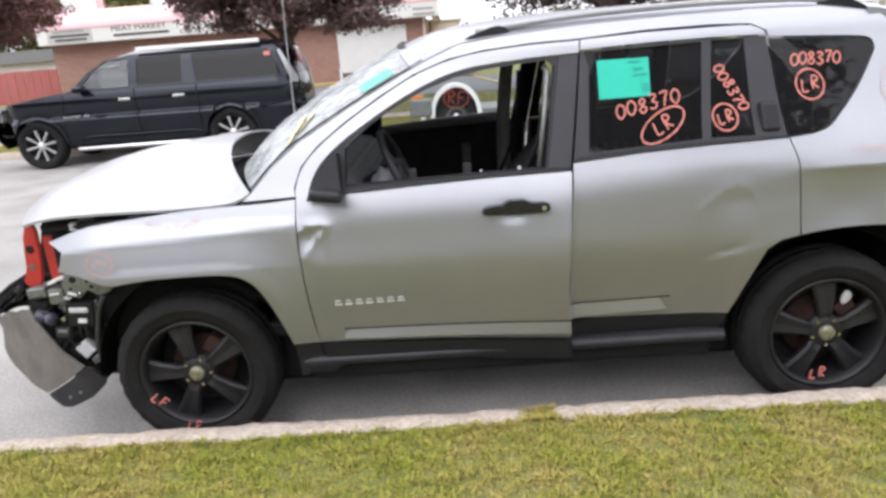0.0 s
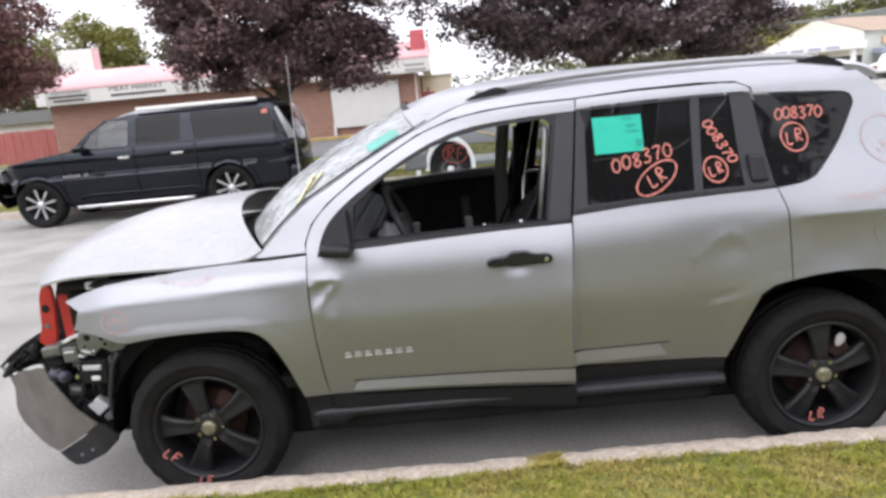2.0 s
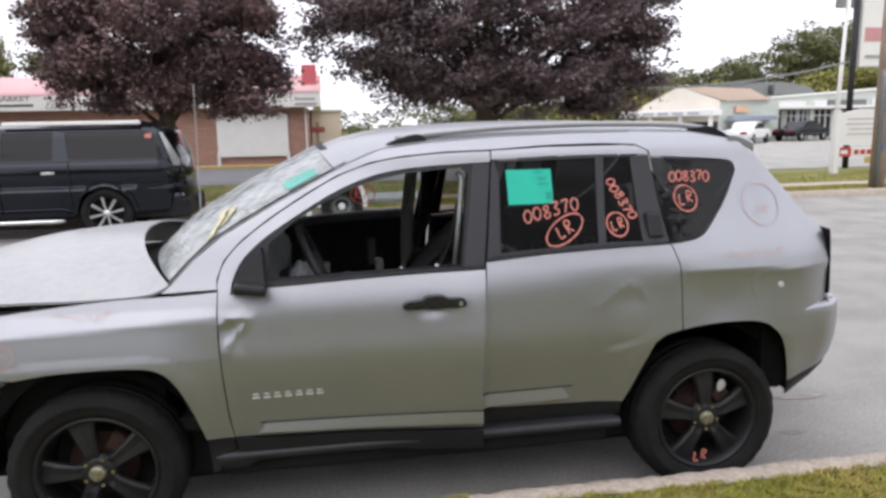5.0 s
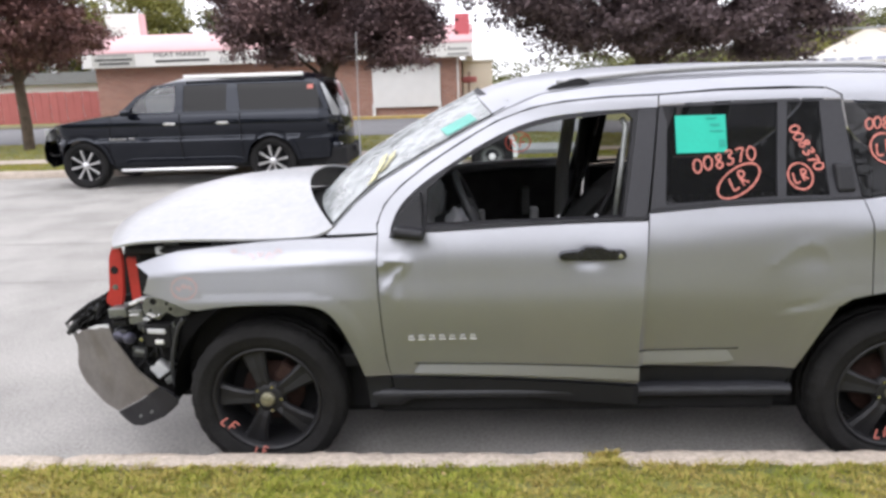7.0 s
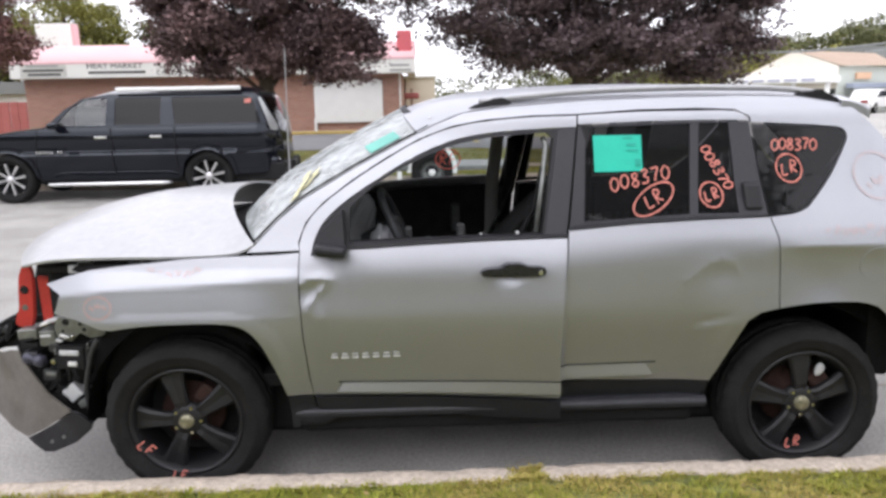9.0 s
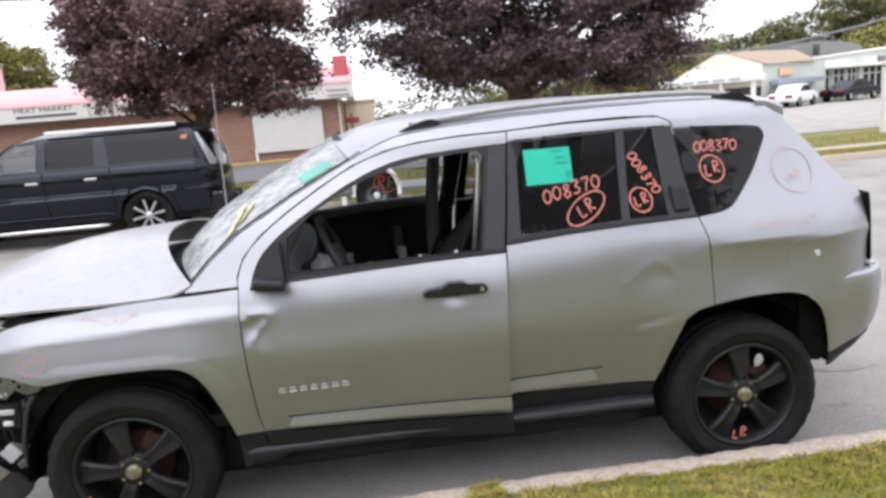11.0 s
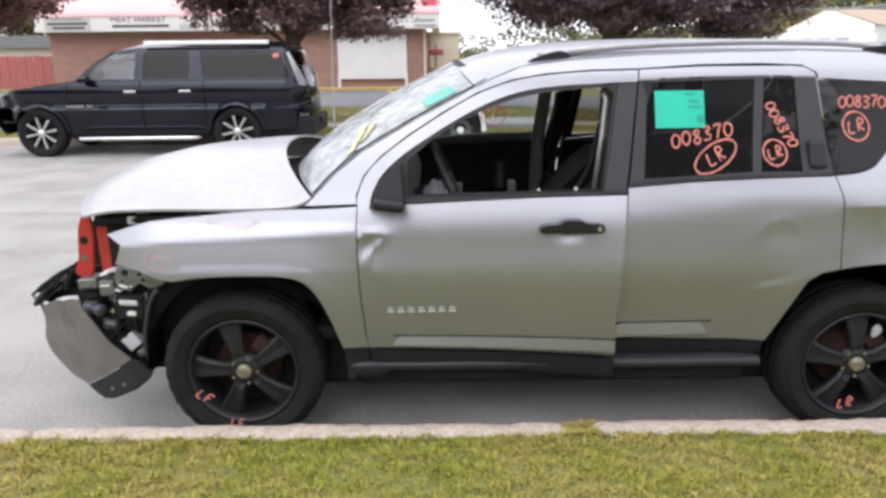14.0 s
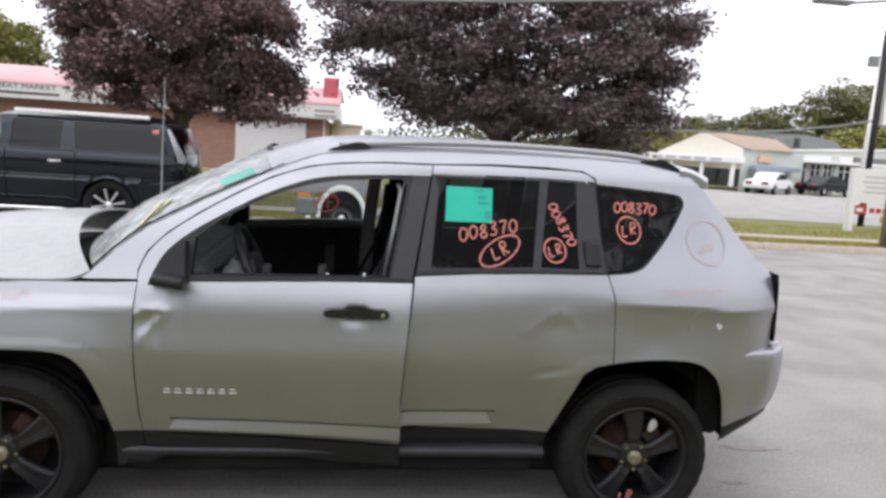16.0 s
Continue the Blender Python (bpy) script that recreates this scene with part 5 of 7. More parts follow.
for nm, x0, x1, z0, z1, y0, mat, turn, lab in (
        ("crash_box", -.722, -.640, .682, .728, .17, GREYMETAL, 4, "grey crushed crash box"), ("crash_box", -.718, -.648, .640, .668, .18, INNER, 3, "black bracket"),
        ("crash_box", -.716, -.652, .676, .690, .165, INNER, 6, "black bracket"), ("rib", -.715, -.655, .604, .622, .18, PLASTIC, -4, "dark plastic rib"), ("rib", -.70, -.65, .575, .590, .18, INNER, -8, "dark plastic rib"),
        ("control_unit", -.568, -.448, .546, .652, .16, INNER, -3, "black control unit"), ("unit_label", -.552, -.468, .610, .634, .153, PALE, -3, "white label"), ("unit_side", -.452, -.436, .55, .64, .17, PLASTIC, -3, "grey unit side"),
        ("unit_label", -.520, -.480, .562, .583, .152, WHITE, -3, "small white label"), ("unit_edge", -.572, -.564, .615, .64, .155, GREYMETAL, 0, "grey plug"),
        ("reservoir", -.640, -.570, .648, .716, .18, GREYMETAL, 3, "grey reservoir"), ("unit_label", -.632, -.585, .688, .700, .174, PALE, 3, "white label"), ("reservoir", -.60, -.56, .625, .66, .172, PLASTIC, 3, "grey connector"),
        ("hose_block", -.639, -.567, .494, .544, .17, PLASTIC, -5, "dark plastic block"), ("hose_block", -.625, -.58, .515, .535, .162, GREYMETAL, -8, "grey clip"), ("hose_block", -.67, -.62, .535, .56, .19, INNER, -20, "black clip"),
        ("duct", -.558, -.492, .400, .468, .17, PALE, 38, "pale torn plastic duct"), ("duct", -.590, -.548, .395, .455, .175, INNER, 38, "black duct edge"), ("duct", -.50, -.458, .372, .402, .16, GREYMETAL, 25, "grey torn piece"),
        ("torn_plastic", -.625, -.585, .742, .756, .168, WHITE, 16, "white torn plastic"), ("torn_plastic", -.595, -.548, .755, .768, .170, PALE, 12, "white torn plastic"), ("torn_plastic", -.545, -.505, .690, .698, .160, WHITE, -22, "white scratch"),
        ("torn_plastic", -.565, -.535, .672, .680, .160, PALE, -15, "white clip"), ("clip", -.500, -.485, .688, .700, .165, BRIGHT, 20, "bright bolt"), ("clip", -.44, -.428, .63, .66, .17, GREYMETAL, 10, "grey clip")):
    cx, cz = (x0 + x1) / 2, (z0 + z1) / 2
    bm = box(x0 - cx, x1 - cx, 0, .10, z0 - cz, z1 - cz, .006, m=Matrix.Translation((cx, y0, cz)) @ Matrix.Rotation(radians(-turn), 4, "Y"))
    part(nm, bm, mat, car, lab)
bm = lathe([(.0001, 0), (.022, 0), (.026, .008), (.026, .03), (.016, .034), (.016, .07), (.03, .075), (.03, .10)], 20)
bmesh.ops.rotate(bm, matrix=Matrix.Rotation(radians(60), 3, "Z"), verts=bm.verts[:])
bmesh.ops.translate(bm, vec=(-.618, .15, .592), verts=bm.verts[:])
part("horn", bm, material("blue_black_horn", (.07, .07, .10), .4, .3), car, "blue-black horn", smooth=True)
bm = lathe([(.0001, 0), (.010, .001), (.012, .008), (.012, .03)], 8)
bmesh.ops.translate(bm, vec=(-.578, .150, .588), verts=bm.verts[:])
part("horn_bolt", bm, BRIGHT, car, "bright bolt")
rnd = random.Random(12)
for k in range(14):
    a = Vector((rnd.uniform(-.62, -.42), rnd.uniform(.16, .2), rnd.uniform(.52, .72)))
    b = a + Vector((rnd.uniform(-.1, .1), rnd.uniform(-.02, .04), rnd.uniform(-.14, -.04)))
    mid = (a + b) / 2 + Vector((rnd.uniform(-.05, .05), -.02, -.03))
    part("wire", tube(curve([a, mid, b], 5), .005, 6), INNER, car, "black loose wire", smooth=True)
part("liner_edge", tube(curve([(-.352, .10, .700), (-.396, .13, .642), (-.431, .15, .554), (-.456, .16, .452), (-.455, .17, .361), (-.452, .18, .32)], 4), .012, 8), PLASTIC, car, "torn edge of the arch liner", smooth=True)
# dark engine bay under the sprung bonnet
part("engine_bay", box(-.60, .25, .22, 1.55, .45, .985, .03), INNER, car, "dark engine bay")
for k, (x, y, z) in enumerate(((-.43, .14, 1.0), (-.40, .16, 1.012), (-.2, .17, 1.0))):
    part("bay_bracket", box(x - .03, x + .03, y, y + .03, z - .025, z + .01, .006), GREYMETAL if k else PALE, car, "small metal bracket")
# slit panel edge below the bonnet on the near side
part("slam_edge", tube([(-.60, .20, .985), (-.3, .12, 1.0), (.0, .10, 1.005), (.28, .10, 1.02)], .018, 8), INNER, car, "black rubber sealing edge", smooth=True)

# ---- cabin ----
dash = [(.30, 1.10), (.52, 1.13), (.68, 1.10), (.74, 1.02), (.72, .80), (.66, .55), (.50, .50), (.48, .88), (.30, .92)]
bm = prism(dash, .16, 1.61)
bmesh.ops.bevel(bm, geom=bm.edges[:], offset=.02, segments=2, affect="EDGES")
part("dashboard", bm, INNER_GREY, car, "dark grey dashboard")
bm = bmesh.new()
ring = [Vector((0, .185 * math.cos(a), .185 * math.sin(a))) for a in np.linspace(0, 2 * math.pi, 41)]
tilt = Matrix.Translation((.90, .50, 1.075)) @ Matrix.Rotation(radians(-24), 4, "Y")
tube([tilt @ p for p in ring], .017, 10, bm, cap=False)
steer = part("steering_wheel", bm, PLASTIC, car, "dark grey steering wheel", smooth=True)
bm = box(-.04, .02, -.08, .08, -.06, .05, .02, m=tilt)
for a in (0, 2.6, 3.7):
    box(-.012, .012, .0, .18, -.018, .018, bm=bm, m=tilt @ Matrix.Rotation(a, 4, "X"))
part("wheel_boss", bm, PLASTIC, steer)
part("steering_column", tube([tilt @ Vector((-.03, 0, 0)), (.62, .50, .93)], .05, 12), INNER, steer, smooth=True)
bm = bmesh.new()
bmesh.ops.create_icosphere(bm, subdivisions=3, radius=.1)
for v in bm.verts:
    v.co = Vector((v.co.x * .55, v.co.y * .9, v.co.z * .8)) * (1 + .35 * noise.noise(v.co * 22)) + Vector((.83, .42, 1.02))
part("airbag", bm, BAG, car, "limp grey deployed airbag", smooth=True)


def seat(y0):
    bm = bmesh.new()
    prof = [(1.28, .68), (1.34, .76), (1.48, .91), (1.64, 1.07), (1.74, 1.14), (1.82, 1.13), (1.82, 1.03), (1.68, .84), (1.53, .66), (1.40, .60)]
    bm = prism(prof, y0, y0 + .48)
    bmesh.ops.bevel(bm, geom=bm.edges[:], offset=.03, segments=3, affect="EDGES")
    s = part("front_seat", bm, CLOTH, car, "dark grey cloth front seat, leaned back", smooth=False)
    bm = box(.90, 1.42, y0, y0 + .48, .58, .73, .04)
    part("cushion", bm, CLOTH, s)
    part("seat_belt", tube([(1.54, y0 + .02, 1.36), (1.50, y0 + .0, 1.18), (1.36, y0 - .01, .90)], .010, 6), INNER, s, "black seat belt")


seat(.30)
seat(1.02)
part("rear_bench", box(2.05, 2.35, .30, 1.47, .62, 1.18, .05), CLOTH, car, "dark rear bench")
for k in range(16):
    part("louvre", box(1.70 + .04 * k, 1.716 + .04 * k, .12, .135, 1.12, 1.185, .003), INNER_GREY, car, "grey ribbed trim behind the glass")
part("cabin_floor", box(.3, 3.1, .16, 1.61, .44, .50, .01), INNER, car)
far_in = panel("door_card", [(.60, .45), (1.50, .45), (1.50, 1.13), (.62, 1.11)], lambda x, z: 2 * YC - .10 - .02 * math.sin(z * 9), CLOTH, car, "dark door card", flange=-.04)
part("door_sill_top", tube([(.70, 1.64, 1.120), (1.05, 1.64, 1.145), (1.46, 1.64, 1.160)], .030, 8), BAG, far_in, "grey top of the door card", smooth=True)
part("pull_handle", box(1.19, 1.245, 1.58, 1.66, .84, 1.01, .012), GREYMETAL, far_in, "grey pull handle")
part("door_card", box(1.62, 2.4, 1.64, 1.68, .45, 1.12, .01), INNER, car, "black rear door card")
rows = [[(x + w * u, y - .03 * (1 - u * u), z) for u in np.linspace(-1, 1, 7)] for x, y, z, w in ((1.445, 1.60, .80, .045), (1.445, 1.60, 1.0, .042), (1.450, 1.585, 1.17, .040), (1.468, 1.49, 1.40, .038), (1.48, 1.46, 1.48, .038))]
swept("pillar_trim", rows, LIGHTTRIM, car, "light grey pillar trim")
part("belt_web", tube([(1.56, 1.52, 1.42), (1.545, 1.55, 1.2), (1.52, 1.57, .95)], [.028, .026, .03], 6), CLOTH, car, "dark seat belt", smooth=True)
for k in range(12):
    x = .80 + .055 * k
    part("cabin_clutter", box(x, x + .03 + .01 * (k % 3), .55 + .05 * (k % 4), .62 + .05 * (k % 4), .84 + .03 * (k * 7 % 5), .90 + .035 * (k * 7 % 5), .008), INNER_GREY if k % 4 else GREYMETAL, car, "torn grey trim lying in the cabin")
part("weather_strip", tube([(1.484, .115, 1.11), (1.522, .195, 1.32), (1.545, .255, 1.46), (1.53, .270, 1.49)], .012, 8), GREYMETAL, car, "grey weather strip in the door frame", smooth=True)
part("near_pillar_trim", tube([(1.64, .11, .9), (1.66, .16, 1.15), (1.71, .29, 1.52)], .05, 8), INNER, car, smooth=True)
rows = [[(x, YC + u * .56, 1.575 + .05 * (1 - u * u) + .02 * math.sin((x - 1) * 1.6)) for u in np.linspace(-1, 1, 9)] for x in np.linspace(1.05, 2.75, 8)]
swept("headlining", rows, LIGHTTRIM, car, "grey headlining")
for k, (x, y) in enumerate(((1.40, .075), (1.25, .07))):
    bm = bmesh.new()
    bmesh.ops.create_icosphere(bm, subdivisions=1, radius=.006 if k else .009)
    bmesh.ops.translate(bm, vec=(x, y, 1.118), verts=bm.verts[:])
    part("glass_crumb", bm, PALE, car, "white crumb of broken glass")


# ---- black full-size SUV across the street ----
def big_flank(x, z):
    y = smooth_lookup(z, [.3, .45, .77, .80, .825, .85, .88, .94, 1.0, 1.1, 1.18, 1.25, 1.5, 1.75, 1.84],
                      [9.39, 9.335, 9.240, 9.243, 9.268, 9.300, 9.302, 9.274, 9.260, 9.258, 9.272, 9.300, 9.375, 9.47, 9.62])
    if x < -6.1:
        y += .9 * ((-6.1 - x) / .6) ** 2
    if x > -1.7:
        y += .60 * ((x + 1.75) / .4) ** 2
    return y


suv = thing("black_suv", "black full-size SUV with bright eight-spoke wheels, parked across the street", "car")
BY = 10.26
B_ARCH_F = [(-6.30, .42), (-6.22, .66), (-6.05, .80), (-5.85, .845), (-5.62, .80), (-5.47, .66), (-5.41, .42)]
B_ARCH_R = [(-3.00, .42), (-2.92, .66), (-2.74, .80), (-2.56, .845), (-2.36, .80), (-2.20, .66), (-2.12, .42)]
B_SIDE = [(-6.55, .45), (-6.57, .75), (-6.46, .99), (-6.30, 1.10), (-5.75, 1.17), (-5.18, 1.24), (-4.20, 1.245), (-3.1, 1.245), (-1.62, 1.25), (-1.43, 1.22), (-1.39, 1.04), (-1.36, .72), (-1.38, .50), (-1.52, .44), (-2.12, .42)] + \
    curve(B_ARCH_R[::-1], 3)[1:] + [(-3.1, .37), (-4.2, .36), (-5.35, .37)] + curve(B_ARCH_F[::-1], 3)[1:]
B_TOP = [(-5.18, 1.245), (-4.86, 1.54), (-4.52, 1.72), (-4.18, 1.775), (-3.2, 1.80), (-2.2, 1.80), (-1.80, 1.785), (-1.63, 1.70), (-1.47, 1.36), (-1.42, 1.25)]
B_W1 = [(-5.00, 1.275), (-4.78, 1.545), (-4.52, 1.685), (-4.17, 1.705), (-4.19, 1.275)]
B_W2 = [(-4.03, 1.705), (-4.04, 1.275), (-3.29, 1.275), (-3.28, 1.712)]
B_W3 = [(-3.11, 1.712), (-3.05, 1.275), (-1.64, 1.275), (-1.76, 1.66), (-1.86, 1.705)]
SUVGLASS = glass("privacy_glass", (0.010, 0.012, 0.016), 0.04, 1.42)
# glossy tint puts the blue of the mirrored sky into the glass
for n in SUVGLASS.node_tree.nodes:
    if n.bl_idname == "ShaderNodeBsdfGlossy":
        n.inputs["Color"].default_value = (0.86, 0.91, 1.0, 1)
FRONTGLASS = glass("clear_car_glass", (0.84, 0.90, 0.88), 0.05, 1.9)
for mir in (None, BY):
    side = panel("body_side", B_SIDE, big_flank, BLACKPAINT, suv, "glossy black body side", step=.034, flange=.06, mirror=mir)
    top = panel("upper_side", B_TOP, big_flank, BLACKPAINT, suv, "glossy black pillars", holes=[B_W1, B_W2, B_W3], step=.09, flange=.04, mirror=mir)
    panel("front_window", B_W1, big_flank, FRONTGLASS, top, "clear front side glass", lift=.012, flange=0, gap=-.006, step=.09, mirror=mir)
    panel("rear_window", B_W2, big_flank, SUVGLASS, top, "dark side glass", lift=.012, flange=0, gap=-.006, step=.09, mirror=mir)
    panel("rear_window", B_W3, big_flank, SUVGLASS, top, "dark side glass", lift=.012, flange=0, gap=-.006, step=.09, mirror=mir)
    if mir:
        continue
    panel("body_band", [(-2.06, .78), (-2.10, .88), (-1.45, .88), (-1.42, .80)], big_flank, BLACKPAINT, side, "raised lower band", lift=-.018, step=.09)
    panel("arch_flare", curve([(x, z) for x, z in B_ARCH_R], 3) + [(-2.06, .42), (-2.12, .70), (-2.30, .87), (-2.56, .925), (-2.80, .87), (-2.99, .70), (-3.07, .42)], big_flank, BLACKPAINT, side, lift=-.02, step=.09, gap=0)
    panel("arch_flare", curve([(x, z) for x, z in B_ARCH_F], 3) + [(-5.35, .42), (-5.41, .70), (-5.58, .87), (-5.85, .925), (-6.10, .87), (-6.28, .70), (-6.36, .42)], big_flank, BLACKPAINT, side, lift=-.02, step=.09, gap=0)
    for x0, x1 in ((-5.20, -5.19), (-4.105, -4.09), (-3.06, -3.045)):
        panel("door_gap", [(x0 - .1 * (x0 < -5), 1.235), (x1 - .1 * (x0 < -5), 1.235), (x1 - .2 * (x0 < -5), .42), (x0 - .2 * (x0 < -5), .42)], big_flank, INNER, side, lift=-.020, flange=0, gap=0, step=.2)
    for x0 in (-4.36, -3.45):
        part("door_handle", box(x0, x0 + .20, 9.225, 9.262, 1.055, 1.095, .01), CHROME, side, "chrome door handle")
    for k in range(6):
        part("badge_bar", box(-5.33 + .05 * k, -5.295 + .05 * k, 9.222, 9.245, .83, .862, .003), BRIGHT, side, "small chrome badge bar")
    for k in range(2):
        part("badge_bar", box(-4.98 + .05 * k, -4.945 + .05 * k, 9.222, 9.245, .835, .867, .003), BRIGHT, side, "small chrome badge bar")
    part("running_board", tube([(-5.22, 9.22, .33), (-5.1, 9.14, .325), (-3.3, 9.14, .325), (-3.14, 9.22, .33)], .032, 10), CHROME, suv, "chrome running board", smooth=True)
    # near rail in white paint, standing in for sky mirrored in its chrome
    part("roof_rail", box(-4.02, -1.97, 9.44, 9.53, 1.815, 1.880, .015), WHITE, suv, "bright chrome roof rail", smooth=True)
    part("roof_rail", tube([(-3.98, 11.02, 1.80), (-3.90, 11.02, 1.855), (-3.0, 11.02, 1.865), (-2.2, 11.02, 1.855), (-2.08, 11.02, 1.80)], .030, 10), CHROME, suv, "bright chrome roof rail", smooth=True)
    part("door_mirror", box(-5.03, -4.87, 9.06, 9.27, 1.225, 1.33, .03), BLACKPAINT, side, "black door mirror")
    panel("lens", [(-6.53, .80), (-6.52, 1.0), (-6.45, 1.08), (-6.38, 1.07), (-6.42, .80)], big_flank, PALE, side, "pale lamp lens on the corner", lift=-.012, step=.1)
    part("head_lamp", box(-6.66, -6.56, 9.55, 9.95, .82, 1.04, .02), LAMPGLASS, suv, "clear stacked headlamp")
    tl = panel("tail_lamp", [(-1.68, 1.68), (-1.64, 1.69), (-1.48, 1.36), (-1.42, 1.20), (-1.43, 1.13), (-1.51, 1.15), (-1.57, 1.36)], big_flank, LAMPGLASS, side, "tall clear and red tail lamp", lift=-.02, step=.06)
    panel("lamp_mark", [(-1.90, 1.66), (-1.80, 1.67), (-1.80, 1.60), (-1.90, 1.60)], big_flank, MARK, top, "small orange mark", lift=.004, flange=0, gap=0)
rows = [[(x, BY + u * (BY - 9.55), z - .10 * abs(u) ** 3) for u in np.linspace(-1, 1, 11)] for x, z in ((-4.75, 1.66), (-4.52, 1.78), (-4.2, 1.85), (-3.2, 1.89), (-2.2, 1.89), (-1.85, 1.86), (-1.72, 1.78))]
swept("roof", rows, BLACKPAINT, suv, "black roof", .04)
rows = [[(x - .15 * (1 - abs(u) ** 2), BY + u * w, z + .03 * (1 - u * u)) for u in np.linspace(-1, 1, 11)] for x, z, w in ((-6.50, 1.02, .70), (-6.35, 1.10, .84), (-5.75, 1.175, .95), (-5.18, 1.245, .97))]
swept("bonnet", rows, BLACKPAINT, suv, "black bonnet", .04)
rows = [[(x - .14 * (1 - abs(u) ** 2), BY + u * w, z) for u in np.linspace(-1, 1, 11)] for x, z, w in ((-5.13, 1.25, .90), (-4.85, 1.55, .80), (-4.60, 1.72, .72))]
swept("windscreen", rows, FRONTGLASS, suv, "clear windscreen")
rows = [[(x - .06 * (1 - abs(u) ** 3), BY + u * w, z) for u in np.linspace(-1, 1, 11)] for x, z, w in ((-6.56, .36, .74), (-6.66, .50, .78), (-6.66, .70, .78), (-6.60, .90, .76), (-6.50, 1.03, .72))]
swept("front_end", rows, BLACKPAINT, suv, "black front bumper and grille")
rear_line = ((1.785, -1.80), (1.70, -1.63), (1.52, -1.545), (1.36, -1.47), (1.25, -1.425), (1.04, -1.39), (.72, -1.36), (.50, -1.38))


def rear_sheet(name, line, mat, label, out):
    rows = []
    for z, x in line:
        ye = big_flank(x, z)
        rows.append([(x + out + .045 * (1 - abs(u) ** 2.5), BY + u * (BY - ye), z) for u in np.linspace(-1, 1, 13)])
    return swept(name, rows, mat, suv, label)


rear_sheet("tailgate", rear_line, BLACKPAINT, "black tailgate", 0)
rear_sheet("tailgate_window", ((1.68, -1.615), (1.52, -1.540), (1.36, -1.465), (1.29, -1.438)), SUVGLASS, "dark tailgate window", .012)
part("rear_bumper", box(-1.66, -1.40, 9.46, 11.02, .46, .70, .06), BLACKPAINT, suv, "black rear bumper")
part("tow_hitch", box(-1.40, -1.24, 10.16, 10.36, .46, .58, .02), TRIM, suv, "black corner of the tow bar")
part("exhaust_box", box(-2.0, -1.5, 9.5, 9.9, .30, .42, .04), INNER, suv)
part("underbody", box(-6.3, -1.3, 9.45, 11.05, .30, .60, .03), INNER, suv)
part("cabin", box(-4.15, -1.65, 9.66, 10.86, .6, 1.77, .02), INNER, suv, "dark cabin")
part("sun_shade", box(-4.95, -4.3, 9.9, 10.6, 1.24, 1.55, .05), BAG, suv, "grey seat tops")


def bright_wheel(x, y, z, r, spokes, parent, rim_r, mat, disc=False):
    hub = new("wheel")
    hub.parent = parent
    hub.location = (x, y, z)
    part("tyre", lathe([(rim_r, .03), (rim_r + .012, .0), (r - .04, -.008), (r - .012, .01), (r, .04), (r, .22), (r - .03, .25), (rim_r, .25)], 48), RUBBER, hub, "black tyre", smooth=True)
    rim = part("rim", lathe([(rim_r, .012), (rim_r - .015, .008), (rim_r - .03, .05), (rim_r - .04, .2), (.0001, .2)], 40), INNER, hub, "dark wheel well", smooth=True)
    if disc:
        part("wheel_disc", lathe([(.085, .07), (.105, .075), (rim_r - .03, .06), (rim_r - .015, .012), (rim_r, .008)], 40), GREYMETAL, rim, "grey steel wheel disc", smooth=True)
    for k in range(0 if disc else spokes):
        bm = bmesh.new()
        w0, w1 = .016, .026
        sec = [(.03, w0), (rim_r - .012, w1)]
        q = [[bm.verts.new(p) for p in ((a, .04, -w), (a, .016, -w * .6), (a, .016, w * .6), (a, .04, w))] for a, w in sec]
        for i in range(3):
            bm.faces.new((q[0][i], q[1][i], q[1][i + 1], q[0][i + 1]))
        bm.faces.new(q[1])
        bmesh.ops.recalc_face_normals(bm, faces=bm.faces[:])
        bmesh.ops.rotate(bm, matrix=Matrix.Rotation(-radians(12 + 360 / spokes * k), 3, "Y"), verts=bm.verts[:])
        part("spoke", bm, mat, rim, "bright spoke")
    part("centre_cap", lathe([(.0001, .004), (.05, .006), (.06, .02), (.06, .05)], 24), mat, rim, smooth=True)
    return hub


for x in (-5.86, -2.56):
    bright_wheel(x, 9.30, .405, .405, 8, suv, .285, SPOKE)
    bright_wheel(x, 10.95, .405, .405, 8, suv, .285, CHROME)
    part("arch_shade", prism([(x + .44 * math.cos(a), .40 + .44 * math.sin(a)) for a in np.linspace(-.2, math.pi + .2, 18)], 9.55, 9.60), INNER, suv)

# ---- white trailer seen through the cabin ----
trailer = thing("utility_trailer", "small white utility trailer with a rounded wing, parked across the street", "trailer")
bright_wheel(1.20, 9.45, .36, .36, 8, trailer, .20, WHITE, True)
arc = [(1.20 + .43 * math.cos(a), .42 + .50 * math.sin(a)) for a in np.linspace(-.15, math.pi + .1, 24)]
inner = [(1.20 + .36 * math.cos(a), .42 + .43 * math.sin(a)) for a in np.linspace(-.15, math.pi + .1, 24)]
part("wing", prism(arc + inner[::-1], 9.40, 9.75), WHITE, trailer, "rounded white wing")
part("wing_skirt", prism(inner, 9.52, 9.56), CLAD, trailer, "dark inner wing")
part("tool_box", box(.43, .80, 9.38, 9.70, .42, .69, .02), GREYMETAL, trailer, "grey metal tool box")
part("side_lamp", box(.46, .66, 9.36, 9.40, .715, .775, .01), AMBER, trailer, "amber side lamp")
part("chassis", box(.40, 2.9, 9.6, 10.8, .38, .46, .01), GREYMETAL, trailer, "grey trailer frame")
part("jockey_wheel", box(.60, .68, 9.40, 9.46, .0, .40, .01), WHITE, trailer)
bright_wheel(1.20, 10.75, .36, .36, 8, trailer, .20, WHITE, True)

